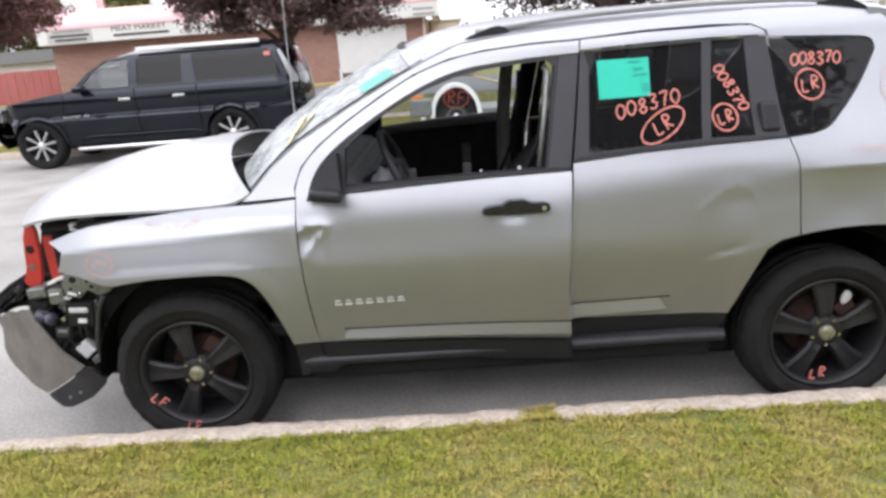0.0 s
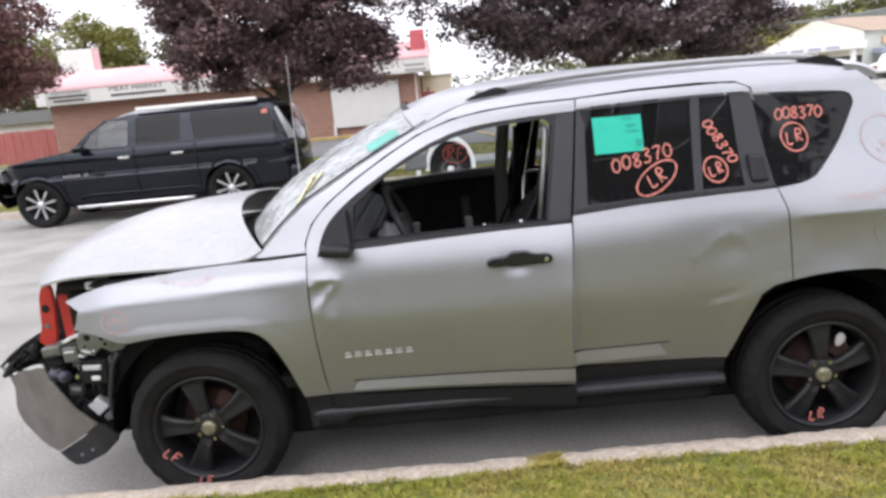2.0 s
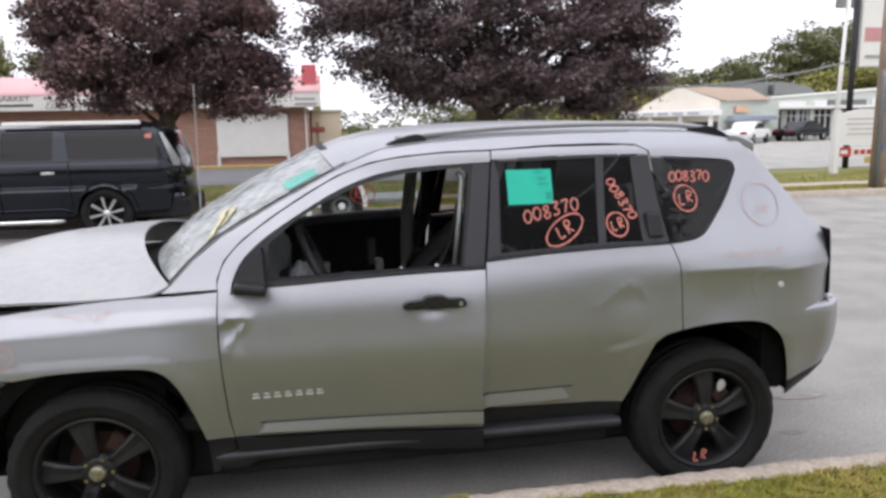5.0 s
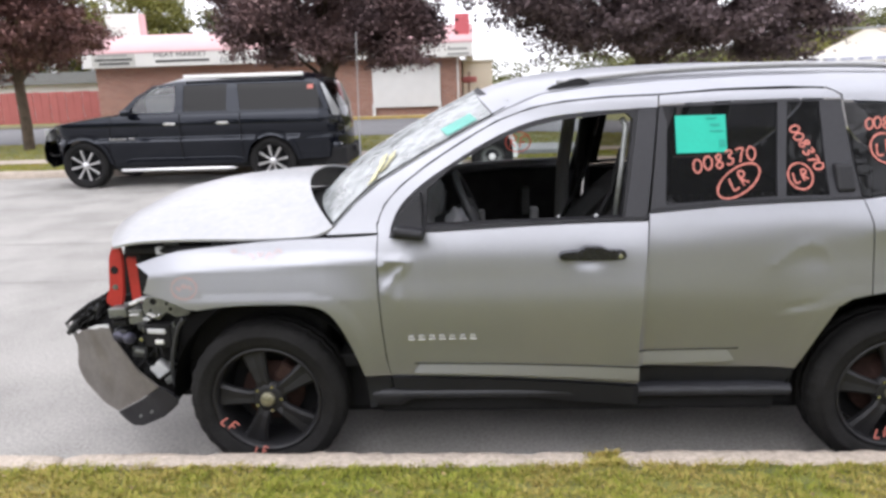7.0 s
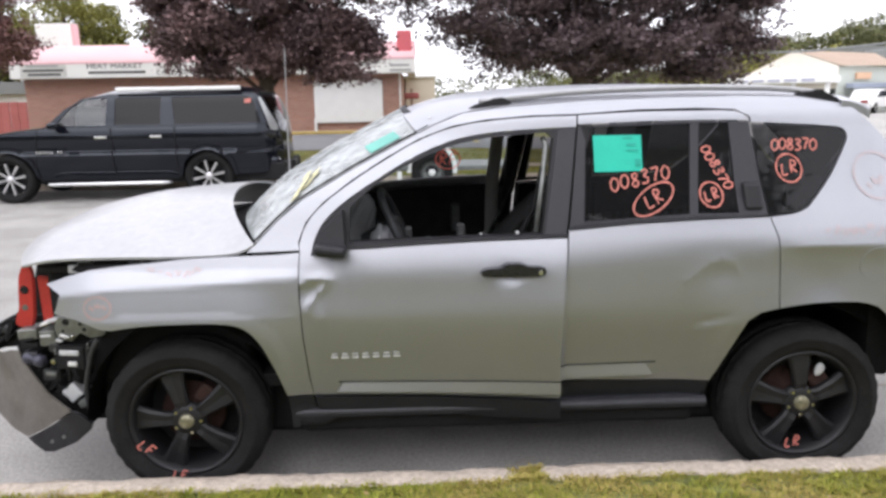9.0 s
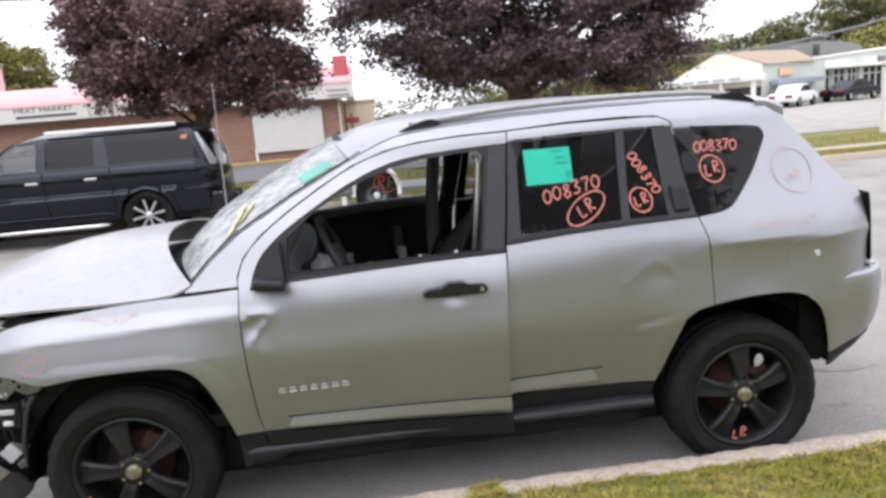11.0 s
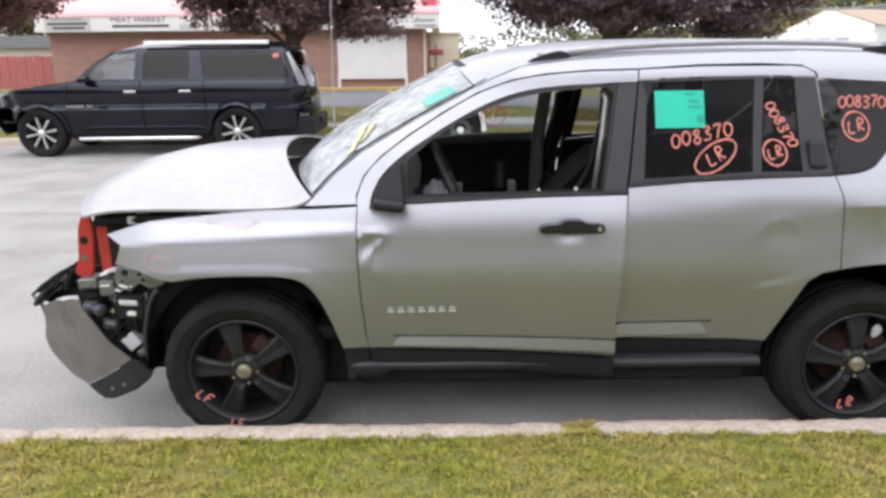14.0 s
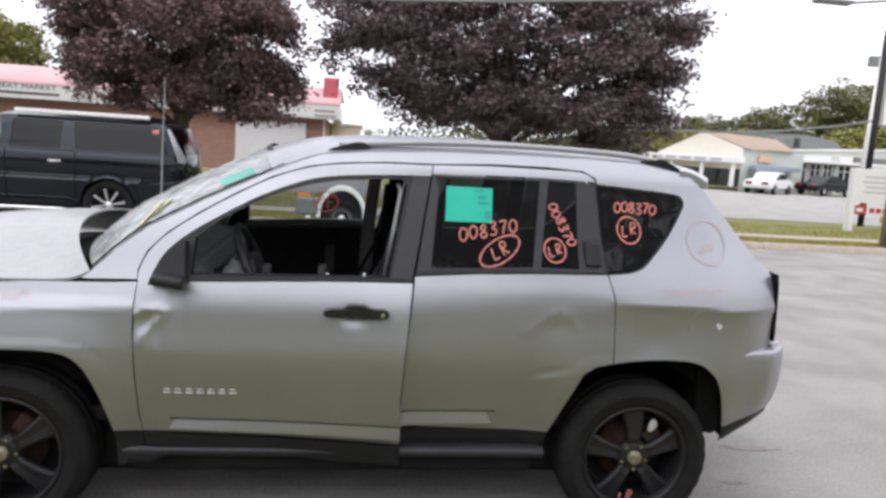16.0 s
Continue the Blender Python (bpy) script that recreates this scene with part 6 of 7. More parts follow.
# ---- brick food shop ----
shop = thing("brick_shop", "low brick food shop with faded red roof and white sign", "building")
F = 22.0
ZB = .42
part("wall", box(-12.15, .40, F, F + 9, ZB - .3, 2.42), BRICK, shop, "brown brick wall")
part("wall_plinth", box(-12.18, .43, F - .06, F + .02, ZB - .3, ZB + .12, .01), CONCRETE, shop)
bd = part("white_board", box(-2.55, -.24, F - .10, F - .03, .80, 2.22, .01), WHITE, shop, "large white boarded-up window")
for x in (-2.53, -.27):
    part("board_post", box(x - .05, x + .05, F - .14, F - .04, ZB - .1, .95, .01), WHITE, bd)
part("sign_band", box(-12.35, .88, F - .45, F + .3, 2.40, 2.92, .02), SIGNWHITE, shop, "white sign band with dark lettering")
rows = [[(-12.38, y, z), (.90, y, z)] for y, z in ((F - .46, 2.90), (F - .44, 2.97), (F + .35, 3.46), (F + .6, 3.50), (F + 9, 3.50))]
swept("roof", rows, PINK, shop, "faded red sloping roof", .05)
part("gable_wall", prism([(.60, 2.4), (.88, 2.4), (.88, 2.92), (.60, 2.92)], F, F + 8.5), SIGNWHITE, shop)
part("roof_block", box(.30, .78, F - .2, F + .5, 3.0, 3.78, .02), REDTOWER, shop, "red block on the roof edge")
part("chimney", box(-13.6, -12.25, F + 4, F + 4.5, 3.2, 4.58, .03), SIGNWHITE, shop, "white rooftop chimney")
part("chimney_side", box(-12.245, -12.18, F + 4, F + 4.5, 3.2, 4.56, .02), PINK, shop)
part("vent_pipe", tube([(-8.4, F + 3, 3.4), (-8.4, F + 3, 5.0)], .04, 6), GREYMETAL, shop, "thin roof pipe")
part("roof_unit", box(-8.2, -7.0, F + 4, F + 5, 3.4, 3.95, .03), GREYMETAL, shop, "grey roof fan unit")


def sign_text(text, x, z, size, y, mat, parent, name="sign_lettering"):
    c = bpy.data.curves.new(name, "FONT")
    c.body, c.size, c.extrude = text, size, .004
    c.materials.append(mat)
    ob = new(name, c)
    ob.parent = parent
    ob.matrix_basis = pose(x, y, z, 90, 0, 0)
    return ob


ob = sign_text("MEAT MARKET", -9.85, 2.70, .22, F - .456, SIGNINK, shop)
ob.scale = (1.25, 1, 1)
ob = sign_text("COLD CUTS", -7.6, 2.47, .20, F - .456, SIGNINK, shop)
ob.scale = (1.2, 1, 1)
part("sign_bar", box(-9.80, -7.95, F - .458, F - .44, 2.53, 2.61), SIGNINK, shop, "dark bar below the lettering")
part("sign_field", box(-12.0, -10.5, F - .457, F - .44, 2.44, 2.88), material("sign_field_grey", (.58, .575, .53), .6), shop, "grey sign field with faded print")
for k, (x0, x1, z) in enumerate(((-11.8, -10.75, 2.76), (-11.9, -10.6, 2.62), (-11.75, -10.7, 2.49))):
    part("sign_bar", box(x0, x1, F - .461, F - .45, z, z + .08), SIGNINK if k else SIGNGREY, shop, "print bar")
for x0, x1, z in ((-6.0, -4.6, 2.55), (-5.9, -4.8, 2.72), (-3.8, -2.6, 2.6), (.05, .75, 2.46), (.05, .7, 2.62)):
    part("sign_bar", box(x0, x1, F - .460, F - .44, z, z + .07), SIGNGREY, shop, "faded print bar")
part("down_pipe", tube([(.36, F - .05, .4), (.36, F - .05, 2.4)], .03, 6), SIGNWHITE, shop)
annex = thing("cream_annex", "cream rendered side building beyond the brick shop", "building")
part("wall", box(.46, 1.65, 27, 33, .2, 2.35), CREAM, annex, "cream rendered wall")
part("roof", box(.40, 1.75, 26.9, 33.1, 2.35, 2.45, .02), SIGNWHITE, annex)
# reddish brown sign on a brown post
corner_sign = thing("brown_sign", "brown post with a reddish brown sign by the shop's corner", "machine")
part("post", tube([(.72, 22.9, .4), (.74, 22.9, 1.9)], .05, 8), WOOD, corner_sign, "brown post")
part("body", box(.50, .98, 22.7, 23.1, .75, 1.15, .05), WOOD, corner_sign)
part("head", box(.48, 1.0, 22.75, 23.05, 1.55, 1.75, .05), FENCE, corner_sign)
low = thing("low_house", "low white house with a grey roof behind a fence", "house")
part("wall", box(-24, -12.6, 29, 34, .2, 2.0), WHITE, low, "white wall")
part("roof", prism([(-24.3, 2.0), (-12.4, 2.0), (-12.6, 2.5), (-24.0, 2.5)], 28.6, 34.4), GREYMETAL, low, "grey roof")
fence = thing("red_fence", "dull red board fence beside the shop", "fence")
for k in range(36):
    part("board", box(-24 + .33 * k, -23.69 + .33 * k, 25.0 + .01 * (k % 2), 25.04 + .01 * (k % 2), .30, 1.66 + .01 * (k % 3), .004), FENCE, fence)
part("fence_rail", box(-24, -12.2, 25.05, 25.10, 1.2, 1.3), FENCE, fence)
bays = tagged(new("bay_marking"), "worn yellow parking lines and kerb", "road marking", "", "structure")
bm = box(-12, .9, 21.25, 21.42, rise(-4, 21.3) + .0, rise(-4, 21.3) + .10, .02)
part("yellow_kerb", bm, YELLOWLINE, bays)
for k in range(5):
    x = -9 + 2.7 * k
    data_mesh("line", [(x + .8, 17.6, rise(x, 17.6) + .016), (x + .92, 17.6, rise(x, 17.6) + .016), (x + .12, 21.2, rise(x, 21.2) + .016), (x, 21.2, rise(x, 21.2) + .016)], [(0, 1, 2, 3)], YELLOWLINE, bays)


# ---- trees ----
def leaf_cloud(name, blobs, count, size, mat, parent, seed, label="", hollow=0.45):
    """Many small leaves in uneven clumps inside lobes (x, y, z, rx, ry, rz)."""
    r = np.random.default_rng(seed)
    vol = np.array([b[3] * b[4] * b[5] for b in blobs]) ** 0.55
    each = 46
    pick = r.choice(len(blobs), int(1.45 * count / each), p=vol / vol.sum())
    d = r.normal(size=(len(pick), 3))
    d /= np.linalg.norm(d, axis=1)[:, None]
    rad = hollow + (1.06 - hollow) * r.random(len(pick)) ** 0.6
    b = np.array(blobs)[pick]
    lump = 1 + .16 * np.sin(d[:, 0] * 5 + pick) * np.cos(d[:, 2] * 6 + pick * 2)
    centre = b[:, :3] + d * b[:, 3:] * (rad * lump)[:, None]
    # gaps between the sprays of leaves
    k = 0.80 / size ** 0.45
    q = centre * k
    gap = np.sin(q[:, 0] * 1.9 + 1.3 * np.sin(q[:, 2] * 1.1)) * np.sin(q[:, 1] * 1.7 + q[:, 0] * .4) + np.sin(q[:, 2] * 2.3 + 1.7 * np.sin(q[:, 0] * .9)) * .8
    centre = centre[gap < np.quantile(gap, .62)]
    c = np.repeat(centre, each, 0) + r.normal(0, size * 2.0, (len(centre) * each, 3)) * np.array((1, 1, .5))
    n = len(c)
    a = r.normal(size=(n, 3))
    a[:, 2] = a[:, 2] * .4 - .25
    a /= np.linalg.norm(a, axis=1)[:, None]
    s = np.cross(a, r.normal(size=(n, 3)) * np.array((.5, .5, 1)) + np.array((0, 0, .8)))
    s /= np.linalg.norm(s, axis=1)[:, None]
    up = np.cross(a, s)
    h = (size * r.uniform(.55, 1.25, n))[:, None]
    v = np.stack([c - a * h * .6, c + s * h * .5 + up * h * .12, c + a * h * .75, c - s * h * .5 + up * h * .12], 1).reshape(-1, 3)
    f = np.arange(4 * n).reshape(-1, 4)
    f = np.concatenate([f[:, [0, 1, 2]], f[:, [0, 2, 3]]]).tolist()
    return data_mesh(name, v.tolist(), f, mat, parent, label)


def tree(x, y, z, trunk_h, trunk_r, blobs, leaves, size, mat, label, seed):
    t = thing("maple_tree", label, "tree", at=(0, 0, 0))
    r = random.Random(seed)
    top = max(b[2] for b in blobs) + .4
    bm = bmesh.new()
    pts = [(x, y, z - .1), (x, y, z + .12), (x + .02, y, z + trunk_h * .5), (x - .02, y + .02, z + trunk_h), (x + .05, y, z + trunk_h + .4 * (top - z - trunk_h)), (x, y, top)]
    tube(curve(pts, 4), [trunk_r * (1.5 if i < 2 else 1.08 if i < 8 else 1 if i < 13 else max(.15, 1 - (i - 12) * .1)) for i in range(21)], 12, bm)
    part("trunk", bm, BARK, t, "grey-brown trunk", smooth=True)
    for bl in blobs:
        for j in range(1 if r.random() < .45 else 0):
            s = Vector((x, y, z + trunk_h * r.uniform(.9, 1.5)))
            e = Vector(bl[:3]) + Vector((r.uniform(-.6, .6) * bl[3], r.uniform(-.6, .6) * bl[4], r.uniform(-.1, .6) * bl[5]))
            m = s.lerp(e, .5) + Vector((r.uniform(-.15, .15), r.uniform(-.15, .15), .18))
            part("limb", tube(curve([s, m, e], 5), [trunk_r * .30 * (1 - .085 * i) for i in range(11)], 7), BARK, t, smooth=True)
    leaf_cloud("crown", blobs, leaves, size, mat, t, seed, "dense crown of dark leaves" if mat in (PURPLE, PLUM, RUSSET) else "green crown")
    return t


def lobes(cx, cy, cz, rx, ry, rz, n, seed, size=.27, low=None, low_x=0, low_r=2):
    r = random.Random(seed)
    out = [(cx, cy, cz + .1 * rz, rx * .55, ry * .55, rz * .62), (cx + .2 * rx, cy, cz - .5 * rz, rx * .5, ry * .5, rz * .35), (cx - .25 * rx, cy, cz - .48 * rz, rx * .5, ry * .5, rz * .35)]
    for k in range(n):
        a, b = 2 * math.pi * k * .618 + r.uniform(-.3, .3), -.62 + 1.4 * k / n + r.uniform(-.1, .1)
        w = math.sqrt(max(0, 1 - b * b)) if b > 0 else 1 - .2 * b * b
        q = r.uniform(.62, .80)
        g = size * r.uniform(.8, 1.2)
        out.append((cx + rx * q * w * math.cos(a), cy + ry * q * w * math.sin(a), cz + rz * q * b, rx * g, ry * g, rz * g * .9))
    for k in range(16 if low else 0):
        a = 2 * math.pi * k * .618
        q = .35 + .55 * ((k * 7) % 16) / 16
        g = r.uniform(.55, .8)
        out.append((low_x + (low_r - .75) * (q + .1) * math.cos(a), cy + (low_r - .9) * q * math.sin(a), low + g * .75 + r.uniform(-.05, .25), g * 1.25, g * 1.1, g * .75))
    return out


tree(-10.45, 15.0, rise(-10, 15), 1.7, .125, lobes(-10.9, 14.8, 3.95, 2.9, 2.6, 2.3, 24, 3), 85000, .070, RUSSET, "purple-leaved maple standing on the far verge", 3)
tree(-2.15, 12.5, rise(-2, 12.5), 1.55, .165, lobes(-2.1, 12.5, 3.85, 2.45, 2.4, 2.1, 28, 7, low=2.12, low_x=-1.95, low_r=2.1) + [(-.45, 12.3, 2.75, .7, .7, .6), (-.35, 12.4, 3.4, .65, .7, .7), (-.40, 12.2, 2.40, .75, .6, .45), (-.30, 12.4, 2.95, .65, .6, .6), (-1.3, 12.2, 2.35, .8, .6, .4), (-4.0, 12.4, 3.9, .7, .7, .7), (-3.6, 12.3, 2.7, .7, .7, .5), (-.9, 12.2, 2.55, .8, .7, .5), (-3.9, 12.4, 3.2, .7, .7, .7)], 125000, .068, PLUM, "purple-leaved maple standing behind the black SUV", 7)
tree(4.7, 13.6, rise(5, 13.6), 1.7, .22, lobes(4.60, 13.5, 4.45, 4.35, 3.3, 2.85, 36, 11, low=1.98, low_x=5.1, low_r=3.35) + [(7.7, 13.2, 2.45, 1.0, .8, .65), (7.9, 13.4, 3.3, 1.1, .9, .9), (8.15, 13.5, 4.4, 1.1, 1.0, 1.0), (6.9, 13.2, 2.5, 1.0, .8, .6), (5.6, 13.0, 2.3, 1.0, .8, .55), (7.6, 13.3, 2.65, .95, .8, .75), (8.1, 13.5, 3.5, .9, .9, .9), (6.7, 13.2, 2.45, .9, .8, .6), (8.3, 13.6, 4.3, .9, .9, .9), (2.4, 13.2, 2.7, .8, .8, .6)], 215000, .070, PURPLE, "broad purple-leaved maple overhanging the street", 11)
for k, (x, y, zc, rx, rz) in enumerate(((-26, 40, 5.5, 5, 4.5), (-19.5, 41, 5.2, 4.2, 3.6), (-13, 44, 4.6, 4.0, 3.0), (-33, 38, 6, 5, 5))):
    tree(x, y, .4, 2.0, .25, lobes(x, y, zc, rx, rx, rz, 12, 20 + k), 30000, .15, (GREEN, LIME, GREEN, LIME)[k], "green tree behind the shop roofs", 20 + k)

# far woods, one mass that nobody could count
r = random.Random(40)
wood = []
for k in range(46):
    x = 20 + 2.1 * k + r.uniform(-2, 2)
    y = 78 + r.uniform(0, 22)
    h = smooth_lookup(x * 85 / y, [20, 38, 42, 45, 48, 53, 56, 59, 62, 68, 80, 120], [3.0, 6.0, 8.6, 7.6, 8.8, 9.8, 10.8, 12.8, 13.8, 14.2, 14.2, 14.5]) * y / 85
    g = r.uniform(1.7, 3.2)
    wood.append((x, y, h - g * 1.05 + r.uniform(-.9, .1), g, g, g * 1.0))
    for j in range(3):
        u = r.uniform(1.2, 2.2)
        wood.append((x + r.uniform(-2.2, 2.2), y - r.uniform(0, 3), h * r.uniform(.5, .86) - u * .4, u * 1.2, u * 1.2, u))
    wood.append((x + r.uniform(-2, 2), y - 3, h * .45, g * 1.2, g * 1.2, h * .45 + .5))
for k in range(26):
    x = -24 + 2.2 * k + r.uniform(-1, 1)
    wood.append((x, 70 + r.uniform(0, 6), r.uniform(.8, 2.2), 2.4, 2.2, r.uniform(1.6, 2.6)))
# unseen row added at the right, to darken what the rear corner mirrors
for k in range(28):
    y = -22 + 3.6 * k
    wood.append((82 + r.uniform(-3, 3), y, r.uniform(2.0, 3.4), 3.0, 3.0, 3.2))
    wood.append((86 + r.uniform(-3, 3), y + 1.8, r.uniform(5.5, 7.5), 3.0, 3.0, 2.6))
hedge = [(x * q, 62 * q, r.uniform(1.2, 3.4) + .09 * max(0, x - 32), r.uniform(1.8, 2.8), 2.0, r.uniform(1.4, 2.2)) for x in np.arange(24, 64, 1.5) for q in (r.uniform(.95, 1.1),)]
tagged(leaf_cloud("hedgerow", hedge, 60000, .28, LIME, None, 43, "yellow-green bushes before the far woods", .55), "", "bushes", "", "stuff")
tagged(leaf_cloud("woods", wood, 400000, .25, GREEN, None, 41, "far green woods on the rise behind the shops, with an unseen added row at the right", .55), "", "woods", "", "stuff")

# ---- shops and forecourt ----
hall = thing("gabled_shop", "pale gabled shop with a tan roof and a white awning", "building")
data_mesh("gable", [(26.95, 41.7, 3.0), (25.56, 44.6, 4.08), (24.0, 48.3, 2.55), (24.0, 48.3, 1.6), (26.95, 41.7, 1.62)], [(0, 1, 2, 3, 4)], GABLE, hall, "white gable front")
data_mesh("roof", [(27.02, 41.55, 3.0), (25.50, 44.6, 4.12), (33.0, 47.8, 4.0), (32.2, 43.9, 3.02), (23.9, 48.4, 2.5), (31.4, 51.6, 2.5)], [(1, 0, 3, 2), (4, 1, 2, 5)], TAN, hall, "tan shingle roof")
data_mesh("side_wall", [(26.95, 41.8, .1), (33.4, 44.8, .1), (33.4, 44.8, 3.0), (26.95, 41.8, 2.98)], [(0, 1, 2, 3)], SHOPWALL, hall, "pale green side wall")
part("window", box(-1.5, 1.5, -.05, .05, 0, .9, .01, m=Matrix.Translation((30.3, 43.2, .5)) @ Matrix.Rotation(radians(25.6), 4, "Z")), DARKGLASS, hall, "dark window")
part("side_sign", box(-.75, .75, -.05, .05, 0, .42, .01, m=Matrix.Translation((29.2, 42.72, 2.18)) @ Matrix.Rotation(radians(25.6), 4, "Z")), material("peach_sign", (.80, .52, .34), .6), hall, "peach-coloured shop sign")
part("side_awning", box(-2.6, 2.6, -.5, .05, 0, .32, .03, m=Matrix.Translation((30.0, 43.0, 1.62)) @ Matrix.Rotation(radians(25.6), 4, "Z")), material("blue_grey_awning", (.30, .34, .42), .7), hall, "blue-grey side awning")
AW = Matrix.Translation((25.45, 44.9, 2.0)) @ Matrix.Rotation(radians(-65), 4, "Z")
part("awning", box(-4.2, 3.7, -1.0, .1, -.02, .42, .05, m=AW), WHITE, hall, "white awning edge")
for k in range(5):
    part("awning_bar", box(-3.2 + 1.25 * k, -2.3 + 1.25 * k, -1.03, -1.0, .10, .26, m=AW), material("awning_print", (.42, .43, .54), .7) if k == 0 else bpy.data.materials["awning_print"], hall, "faint print bar")
part("shop_front", box(-4.0, 3.4, .2, .4, -1.6, 0, m=AW), DARKGLASS, hall, "dark shop window")
for x in (-3.9, -1.6, 1.0, 3.4):
    part("post", box(x - .12, x + .12, -.8, -.6, -1.55, 0, .01, m=AW), WHITE, hall, "white post")
row_shop = thing("shop_row", "row of small shops with flat roof and pale green fronts", "building")
part("wall", box(33.3, 52, 46.0, 54, 0, 3.1), SHOPWALL, row_shop, "pale green wall")
part("fascia", prism([(33.2, 2.6), (52, 2.6), (52, 4.25), (33.2, 3.12)], 45.6, 46.0), SHOPWALL, row_shop, "flat fascia rising along the row")
part("roof_edge", prism([(33.15, 3.13), (52, 4.26), (52, 4.38), (33.15, 3.25)], 45.5, 54), SIGNWHITE, row_shop, "white roof edge")
for x0, x1, mat, z0, z1 in ((33.7, 36.0, WHITE, 2.42, 2.95), (36.7, 37.7, WHITE, 2.5, 3.0), (37.9, 41.0, GREYMETAL, 2.5, 3.0), (41.5, 45, WHITE, 2.6, 3.1)):
    part("shop_sign", box(x0, x1, 45.45, 45.6, z0, z1, .01), mat, row_shop, "plain shop sign")
for x0, x1 in ((33.75, 34.45), (34.75, 35.6), (35.8, 36.5), (37.0, 38.5), (39.2, 40.4), (41.0, 43.4), (44.2, 46.5)):
    w = part("shop_window", box(x0, x1, 45.93, 45.99, .35, 2.3), DARKGLASS, row_shop, "dark shop window")
    for k in range(int((x1 - x0) / .6) + 2):
        x = min(x1, x0 + (x1 - x0) * k / (int((x1 - x0) / .6) + 1))
        part("window_frame", box(x - .04, x + .04, 45.86, 45.99, .2, 2.36), WHITE, w)
    part("transom", box(x0, x1, 45.88, 45.98, 1.85, 1.92), WHITE, w)
for x in (33.5, 36.75, 38.85, 40.7):
    part("pier", box(x - .16, x + .16, 45.7, 45.99, .1, 2.62), SHOPWALL, row_shop, "pale pier between the shops")
part("canopy", box(33.3, 46, 45.1, 45.6, 2.38, 2.60, .03), SIGNWHITE, row_shop, "thin white canopy")
part("poster", box(40.5, 40.9, 45.9, 45.94, .8, 1.8), RED, row_shop, "red poster")
part("poster", box(38.7, 39.1, 45.9, 45.94, .6, 1.9), TEAL, row_shop, "teal poster")
for k, (x, y, w) in enumerate(((34.2, 50, .8), (35.2, 51, 1.4), (36.8, 50.5, 1.2))):
    part("roof_unit", box(x, x + w, y, y + 1, 3.6, 4.3 + .1 * k, .04), GREYMETAL, row_shop, "grey rooftop unit")
part("step_roof", prism([(34.5, 3.3), (42.5, 3.6), (41.8, 4.3), (40.3, 4.62), (38.2, 4.78), (34.5, 4.75)], 53, 56), GREYMETAL, row_shop, "grey curved roof at the back")


def small_car(x, y, turn, paint, label):
    c = thing("parked_car", label, "car", "cars before the shops")
    body = [(-2.2, .35), (-2.25, .62), (-2.05, .82), (-1.2, .92), (1.3, .94), (2.1, .86), (2.25, .60), (2.2, .35)]
    roofp = [(-1.15, .90), (-.45, 1.38), (.55, 1.42), (1.55, .93)]
    bm = prism(body, -.88, .88)
    bmesh.ops.bevel(bm, geom=bm.edges[:], offset=.07, segments=3, affect="EDGES")
    part("body", bm, paint, c)
    bm = prism(roofp, -.74, .74)
    bmesh.ops.bevel(bm, geom=bm.edges[:], offset=.06, segments=3, affect="EDGES")
    part("roof", bm, paint, c)
    part("side_windows", prism([(-.95, .96), (-.42, 1.30), (.50, 1.33), (1.25, .98)], -.755, .755), DARKGLASS, c, "dark glass")
    for wx in (-1.4, 1.35):
        for s in (-1, 1):
            bm = lathe([(.19, 0), (.31, 0), (.32, .04), (.32, .18), (.19, .18)], 24)
            bmesh.ops.translate(bm, vec=(wx, -.90 if s < 0 else .72, .32), verts=bm.verts[:])
            w = part("wheel", bm, RUBBER, c, smooth=True)
            bm = lathe([(.0001, .02), (.17, .01), (.20, .02)], 16)
            bmesh.ops.translate(bm, vec=(wx, -.90 if s < 0 else .86, .32), verts=bm.verts[:])
            part("hub_cap", bm, BRIGHT, w)
    for s in (-1, 1):
        part("tail_lamp", box(-2.27, -2.15, .5 * s - .2, .5 * s + .2, .62, .78, .02), REDLAMP, c)
        part("head_lamp", box(2.12, 2.26, .5 * s - .2, .5 * s + .2, .58, .74, .02), LAMPGLASS, c)
    c.matrix_basis = pose(x, y, .14, 0, 0, turn)
    return c


small_car(34.3, 43.4, 24, BLACKPAINT, "black saloon parked before the shop row")
small_car(28.6, 41.0, 40, WHITE, "white car parked before the gabled shop")

# ---- verge furniture ----
marks = tagged(new("road_crack"), "thin dark cracks and patches in the asphalt", "road marking", "", "structure")
CRACK = material("tarred_crack", (.20, .195, .19), .9, vary=.2)
STAIN = material("oil_stain", (.21, .19, .165), .9, vary=.25, scale=14, color2=(.33, .31, .285), span=.1)
r = random.Random(9)
for x0, y0, x1, y1, w in ((-14, 5.02, 1.6, 4.72, .022), (-9, 8.6, 12, 8.9, .02), (4.2, 3.45, 5.2, 3.55, .03), (5.0, 1.0, 9, 4.4, .012), (-9, 3.16, -1.4, 3.27, .012), (3.6, 6.2, 12, 5.8, .018)):
    n = 34
    pts = [(x0 + (x1 - x0) * k / n + r.uniform(-.02, .02), y0 + (y1 - y0) * k / n + .05 * noise.noise((k * .6, x0, 3))) for k in range(n + 1)]
    v, f = [], []
    for k, (x, y) in enumerate(pts):
        h = w * r.uniform(.2, .6)
        v += [(x, y - h, .004), (x, y + h, .004)]
        if k:
            f.append((2 * k - 2, 2 * k, 2 * k + 1, 2 * k - 1))
    data_mesh("crack", v, f, CRACK, marks)
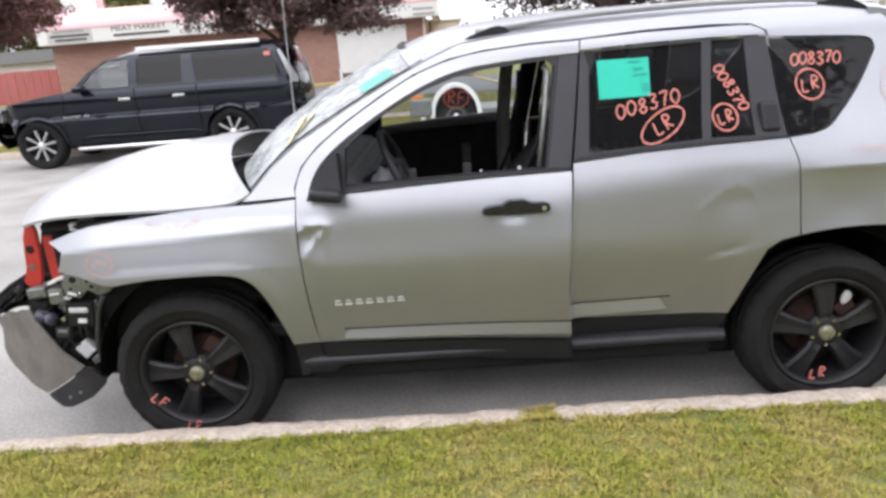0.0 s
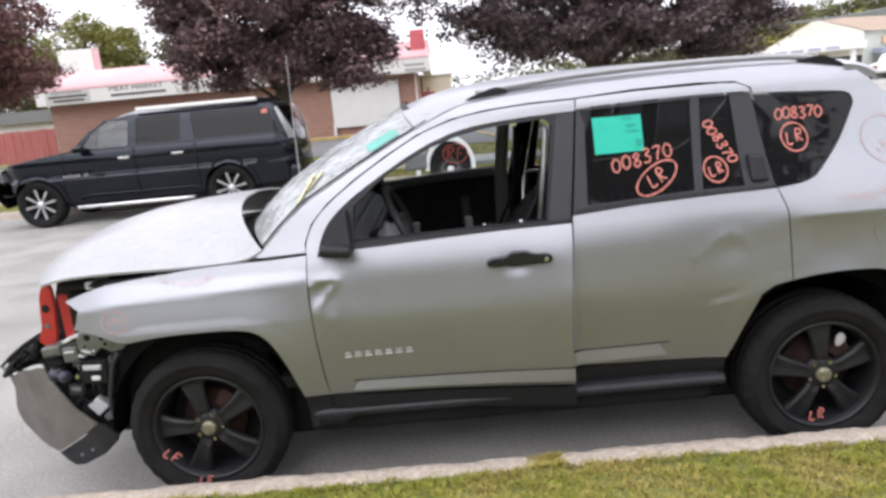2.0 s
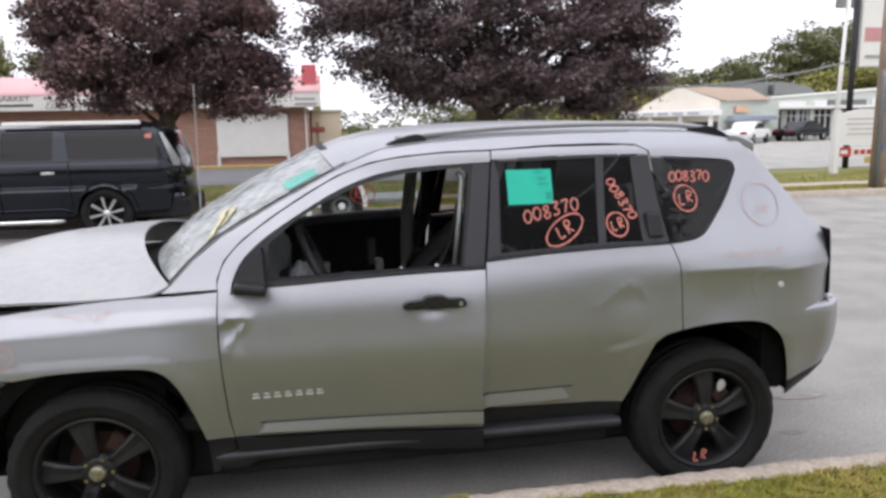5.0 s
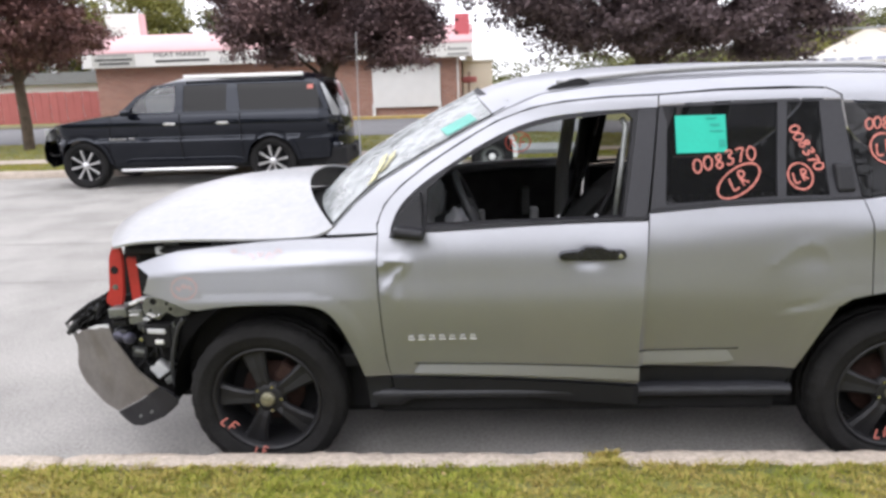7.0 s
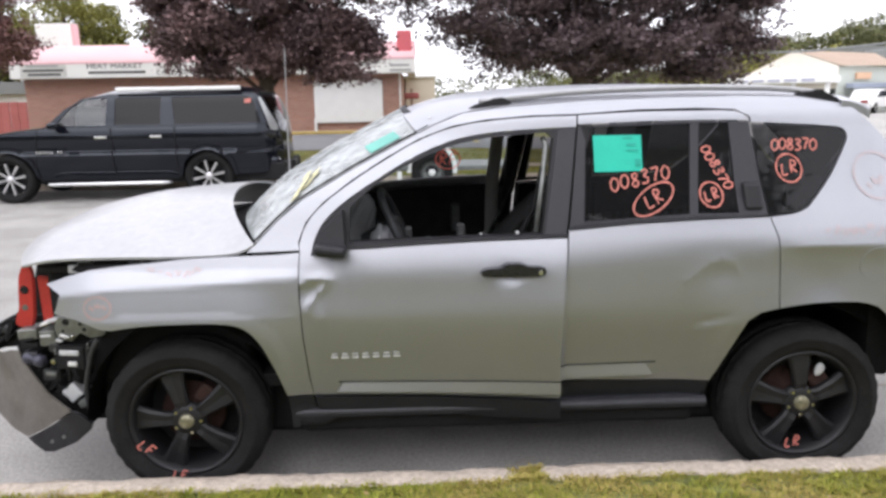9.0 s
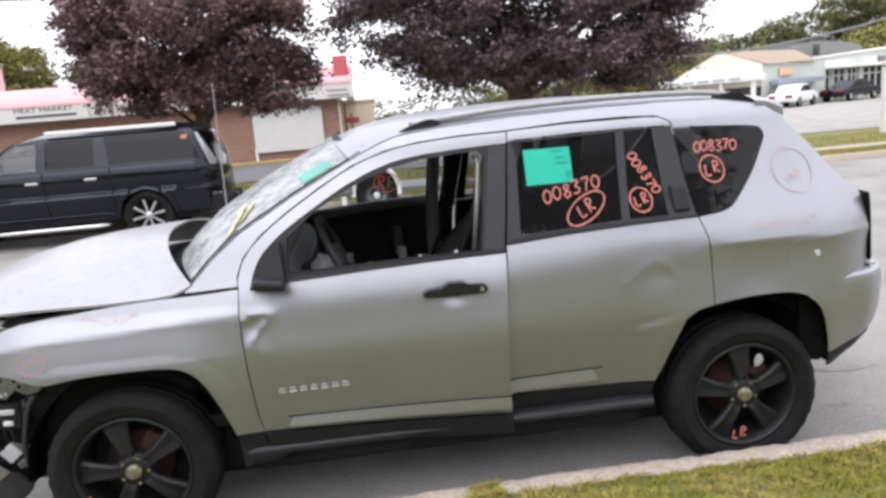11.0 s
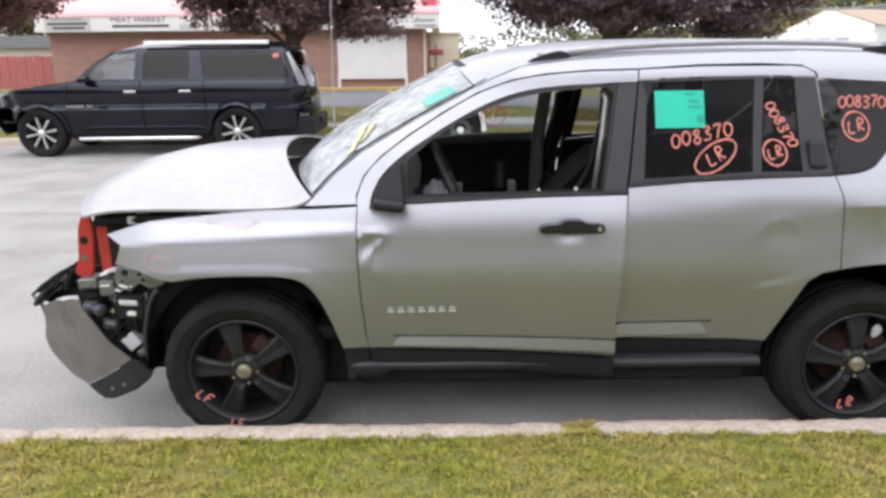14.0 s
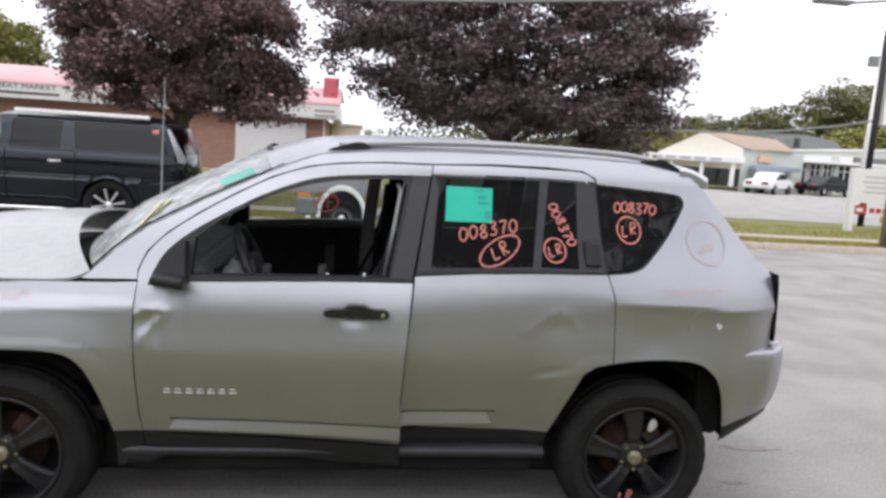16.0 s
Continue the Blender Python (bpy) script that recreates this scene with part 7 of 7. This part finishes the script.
for k, (x, y, a, b) in enumerate(((3.75, .95, .16, .04), (3.42, .50, .06, .025), (-1.5, 1.9, .2, .06))):
    n = 44
    v = [(x + a * math.cos(t) * (1 + .9 * noise.noise((math.cos(t) * 2.5, math.sin(t) * 2.5, k))), y + b * math.sin(t) * (1 + .9 * noise.noise((math.cos(t) * 2.5, math.sin(t) * 2.5, k + 9))), .004) for t in np.linspace(0, 6.2832, n + 1)[:-1]]
    data_mesh("stain", v, [tuple(range(n))], STAIN, marks)
pole = tagged(new("utility_pole"), "weathered wooden utility pole on the far verge", "pole")
part("shaft", tube([(13.2, 11.45, 0), (13.22, 11.45, 4), (13.27, 11.45, 9)], [.16, .15, .12], 12), WOOD, pole, "weathered wooden shaft", smooth=True)
part("conduit", tube([(13.04, 11.30, .1), (13.06, 11.30, 2.55), (13.10, 11.33, 2.7)], .06, 8), GREYMETAL, pole, "grey steel conduit", smooth=True)
part("meter_plate", box(13.04, 13.14, 11.26, 11.30, .95, 1.1, .01), material("blue_plate", (.10, .16, .38), .5), pole, "small blue plate")
board = thing("notice_sign", "white notice board on two posts with red strip", "sign")
part("post", box(15.05, 15.22, 15.25, 15.42, .05, 1.88, .01), WHITE, board, "white post")
part("post", box(17.05, 17.22, 15.25, 15.42, .05, 1.88, .01), WHITE, board, "white post")
part("panel", prism([(15.2, .92), (17.07, .92), (17.07, 1.80), (16.5, 1.92), (15.8, 1.92), (15.2, 1.80)], 15.30, 15.36), SIGNWHITE, board, "white panel")
for z, x0, x1 in ((1.62, 15.45, 16.7), (1.48, 15.4, 16.8), (1.34, 15.5, 16.6), (1.2, 15.45, 16.8)):
    part("print_bar", box(x0, x1, 15.294, 15.302, z, z + .05), material("pale_print", (.56, .53, .52), .6), board, "faint print bar")
part("red_strip", box(15.24, 15.62, 15.30, 15.35, .60, .86, .005), RED, board, "red block")
part("lower_panel", box(15.63, 17.05, 15.31, 15.35, .60, .86, .005), SIGNWHITE, board, "white strip")
for k in range(6):
    part("print_bar", box(15.72 + .2 * k, 15.86 + .2 * k, 15.298, 15.312, .66, .79), RED, board, "red print bar")
part("yellow_strip", box(16.1, 17.05, 15.30, 15.35, .40, .585, .005), YELLOWLINE, board, "yellow strip")
part("print_bar", box(15.3, 15.5, 15.292, 15.302, .68, .78), WHITE, board, "white arrow bar")
tall = thing("shop_pylon", "tall dark steel pylon carrying a white shop sign", "sign")
part("mast", tube([(16.98, 17.2, 0), (16.98, 17.2, 6)], .09, 10), TRIM, tall, "black mast", smooth=True)
part("mast", tube([(18.75, 17.2, 0), (18.75, 17.2, 6)], .07, 10), TRIM, tall, "black mast", smooth=True)
part("sign_box", box(17.1, 18.9, 17.05, 17.35, 3.2, 5.2, .03), SIGNWHITE, tall, "white sign box")
part("print_bar", box(17.25, 18.7, 17.035, 17.055, 3.45, 3.55), SIGNGREY, tall)
part("print_bar", box(17.2, 18.7, 17.035, 17.055, 3.95, 4.35), material("faded_red_print", (.60, .30, .30), .6), tall, "faded red print bar")
lamp = thing("light_mast", "tall pale light mast with floodlights", "street lamp")
part("mast", tube([(34.3, 40, 0), (34.6, 40, 10.5)], [.16, .09], 10), SIGNWHITE, lamp, "pale mast", smooth=True)
for s in (-1, 1):
    part("floodlight", box(34.5 + .55 * s - .3, 34.5 + .55 * s + .3, 39.7, 40.0, 8.6, 9.2, .04), GREYMETAL, lamp, "grey floodlight")
part("crossbar", box(33.8, 35.2, 39.95, 40.05, 9.2, 9.3), GREYMETAL, lamp)
lines = tagged(new("overhead_wire"), "thin overhead wires along the far verge", "wire")
part("wire", tube([(4 + 3 * k, 30, 3.24 + .0098 * max(0, 3 * k - 12) ** 2) for k in range(12)], .05, 5), GREYMETAL, lines)
def sag(x):
    return 3.99 + .0066 * (x + 2.75) ** 2


part("wire", tube([(-26 + 2 * k, 9.9, sag(-26 + 2 * k)) for k in range(21)], .022, 6), GREYMETAL, lines, "grey bundled cable", smooth=True)
part("splice_case", tube([(x, 9.9, sag(x) - .01) for x in (-3.25, -3.12, -2.85, -2.05, -1.70, -1.56)], [.03, .062, .070, .070, .062, .03], 10), GREYMETAL, lines, "grey splice case on the cable", smooth=True)
arm = thing("lamp_arm", "grey street lamp head on a long arm", "street lamp")
part("head", box(12.4, 13.35, 13.85, 14.15, 5.80, 5.90, .03), GREYMETAL, arm, "grey lamp head")
part("arm", tube([(13.3, 14.0, 5.86), (14.5, 13.2, 5.9), (13.25, 11.5, 6.1)], .03, 6), GREYMETAL, arm)

# unseen tree, placed to mirror leaves in the side glass and dim the flank
tree(4.2, -7.4, .15, 4.2, .24, lobes(3.9, -6.6, 8.6, 2.0, 1.9, 2.2, 16, 61) + [(6.3, -6.2, 10.6, 1.7, 1.6, 1.0), (6.3, -6.5, 8.2, 1.4, 1.3, .8)], 14000, .13, GREEN, "unseen green tree behind the camera, mirrored in the car's glass", 61)
# an unseen tree belt, added to close the place on the camera's side of the street
r = random.Random(77)
belt = []
for k in range(40):
    x = -60 + 3.1 * k + r.uniform(-1, 1)
    belt.append((x, -15 + r.uniform(-2, 2), r.uniform(1.0, 1.8), 2.4, 2.0, 2.2))
    if k % 3 == 0:
        belt.append((x + r.uniform(-1, 1), -18 + r.uniform(-2, 2), r.uniform(4.0, 5.5), 2.6, 2.4, 2.4))
tagged(leaf_cloud("tree_belt", belt, 60000, .45, GREEN, None, 78, "green tree belt across the lawn", .5), "", "trees", "", "stuff")
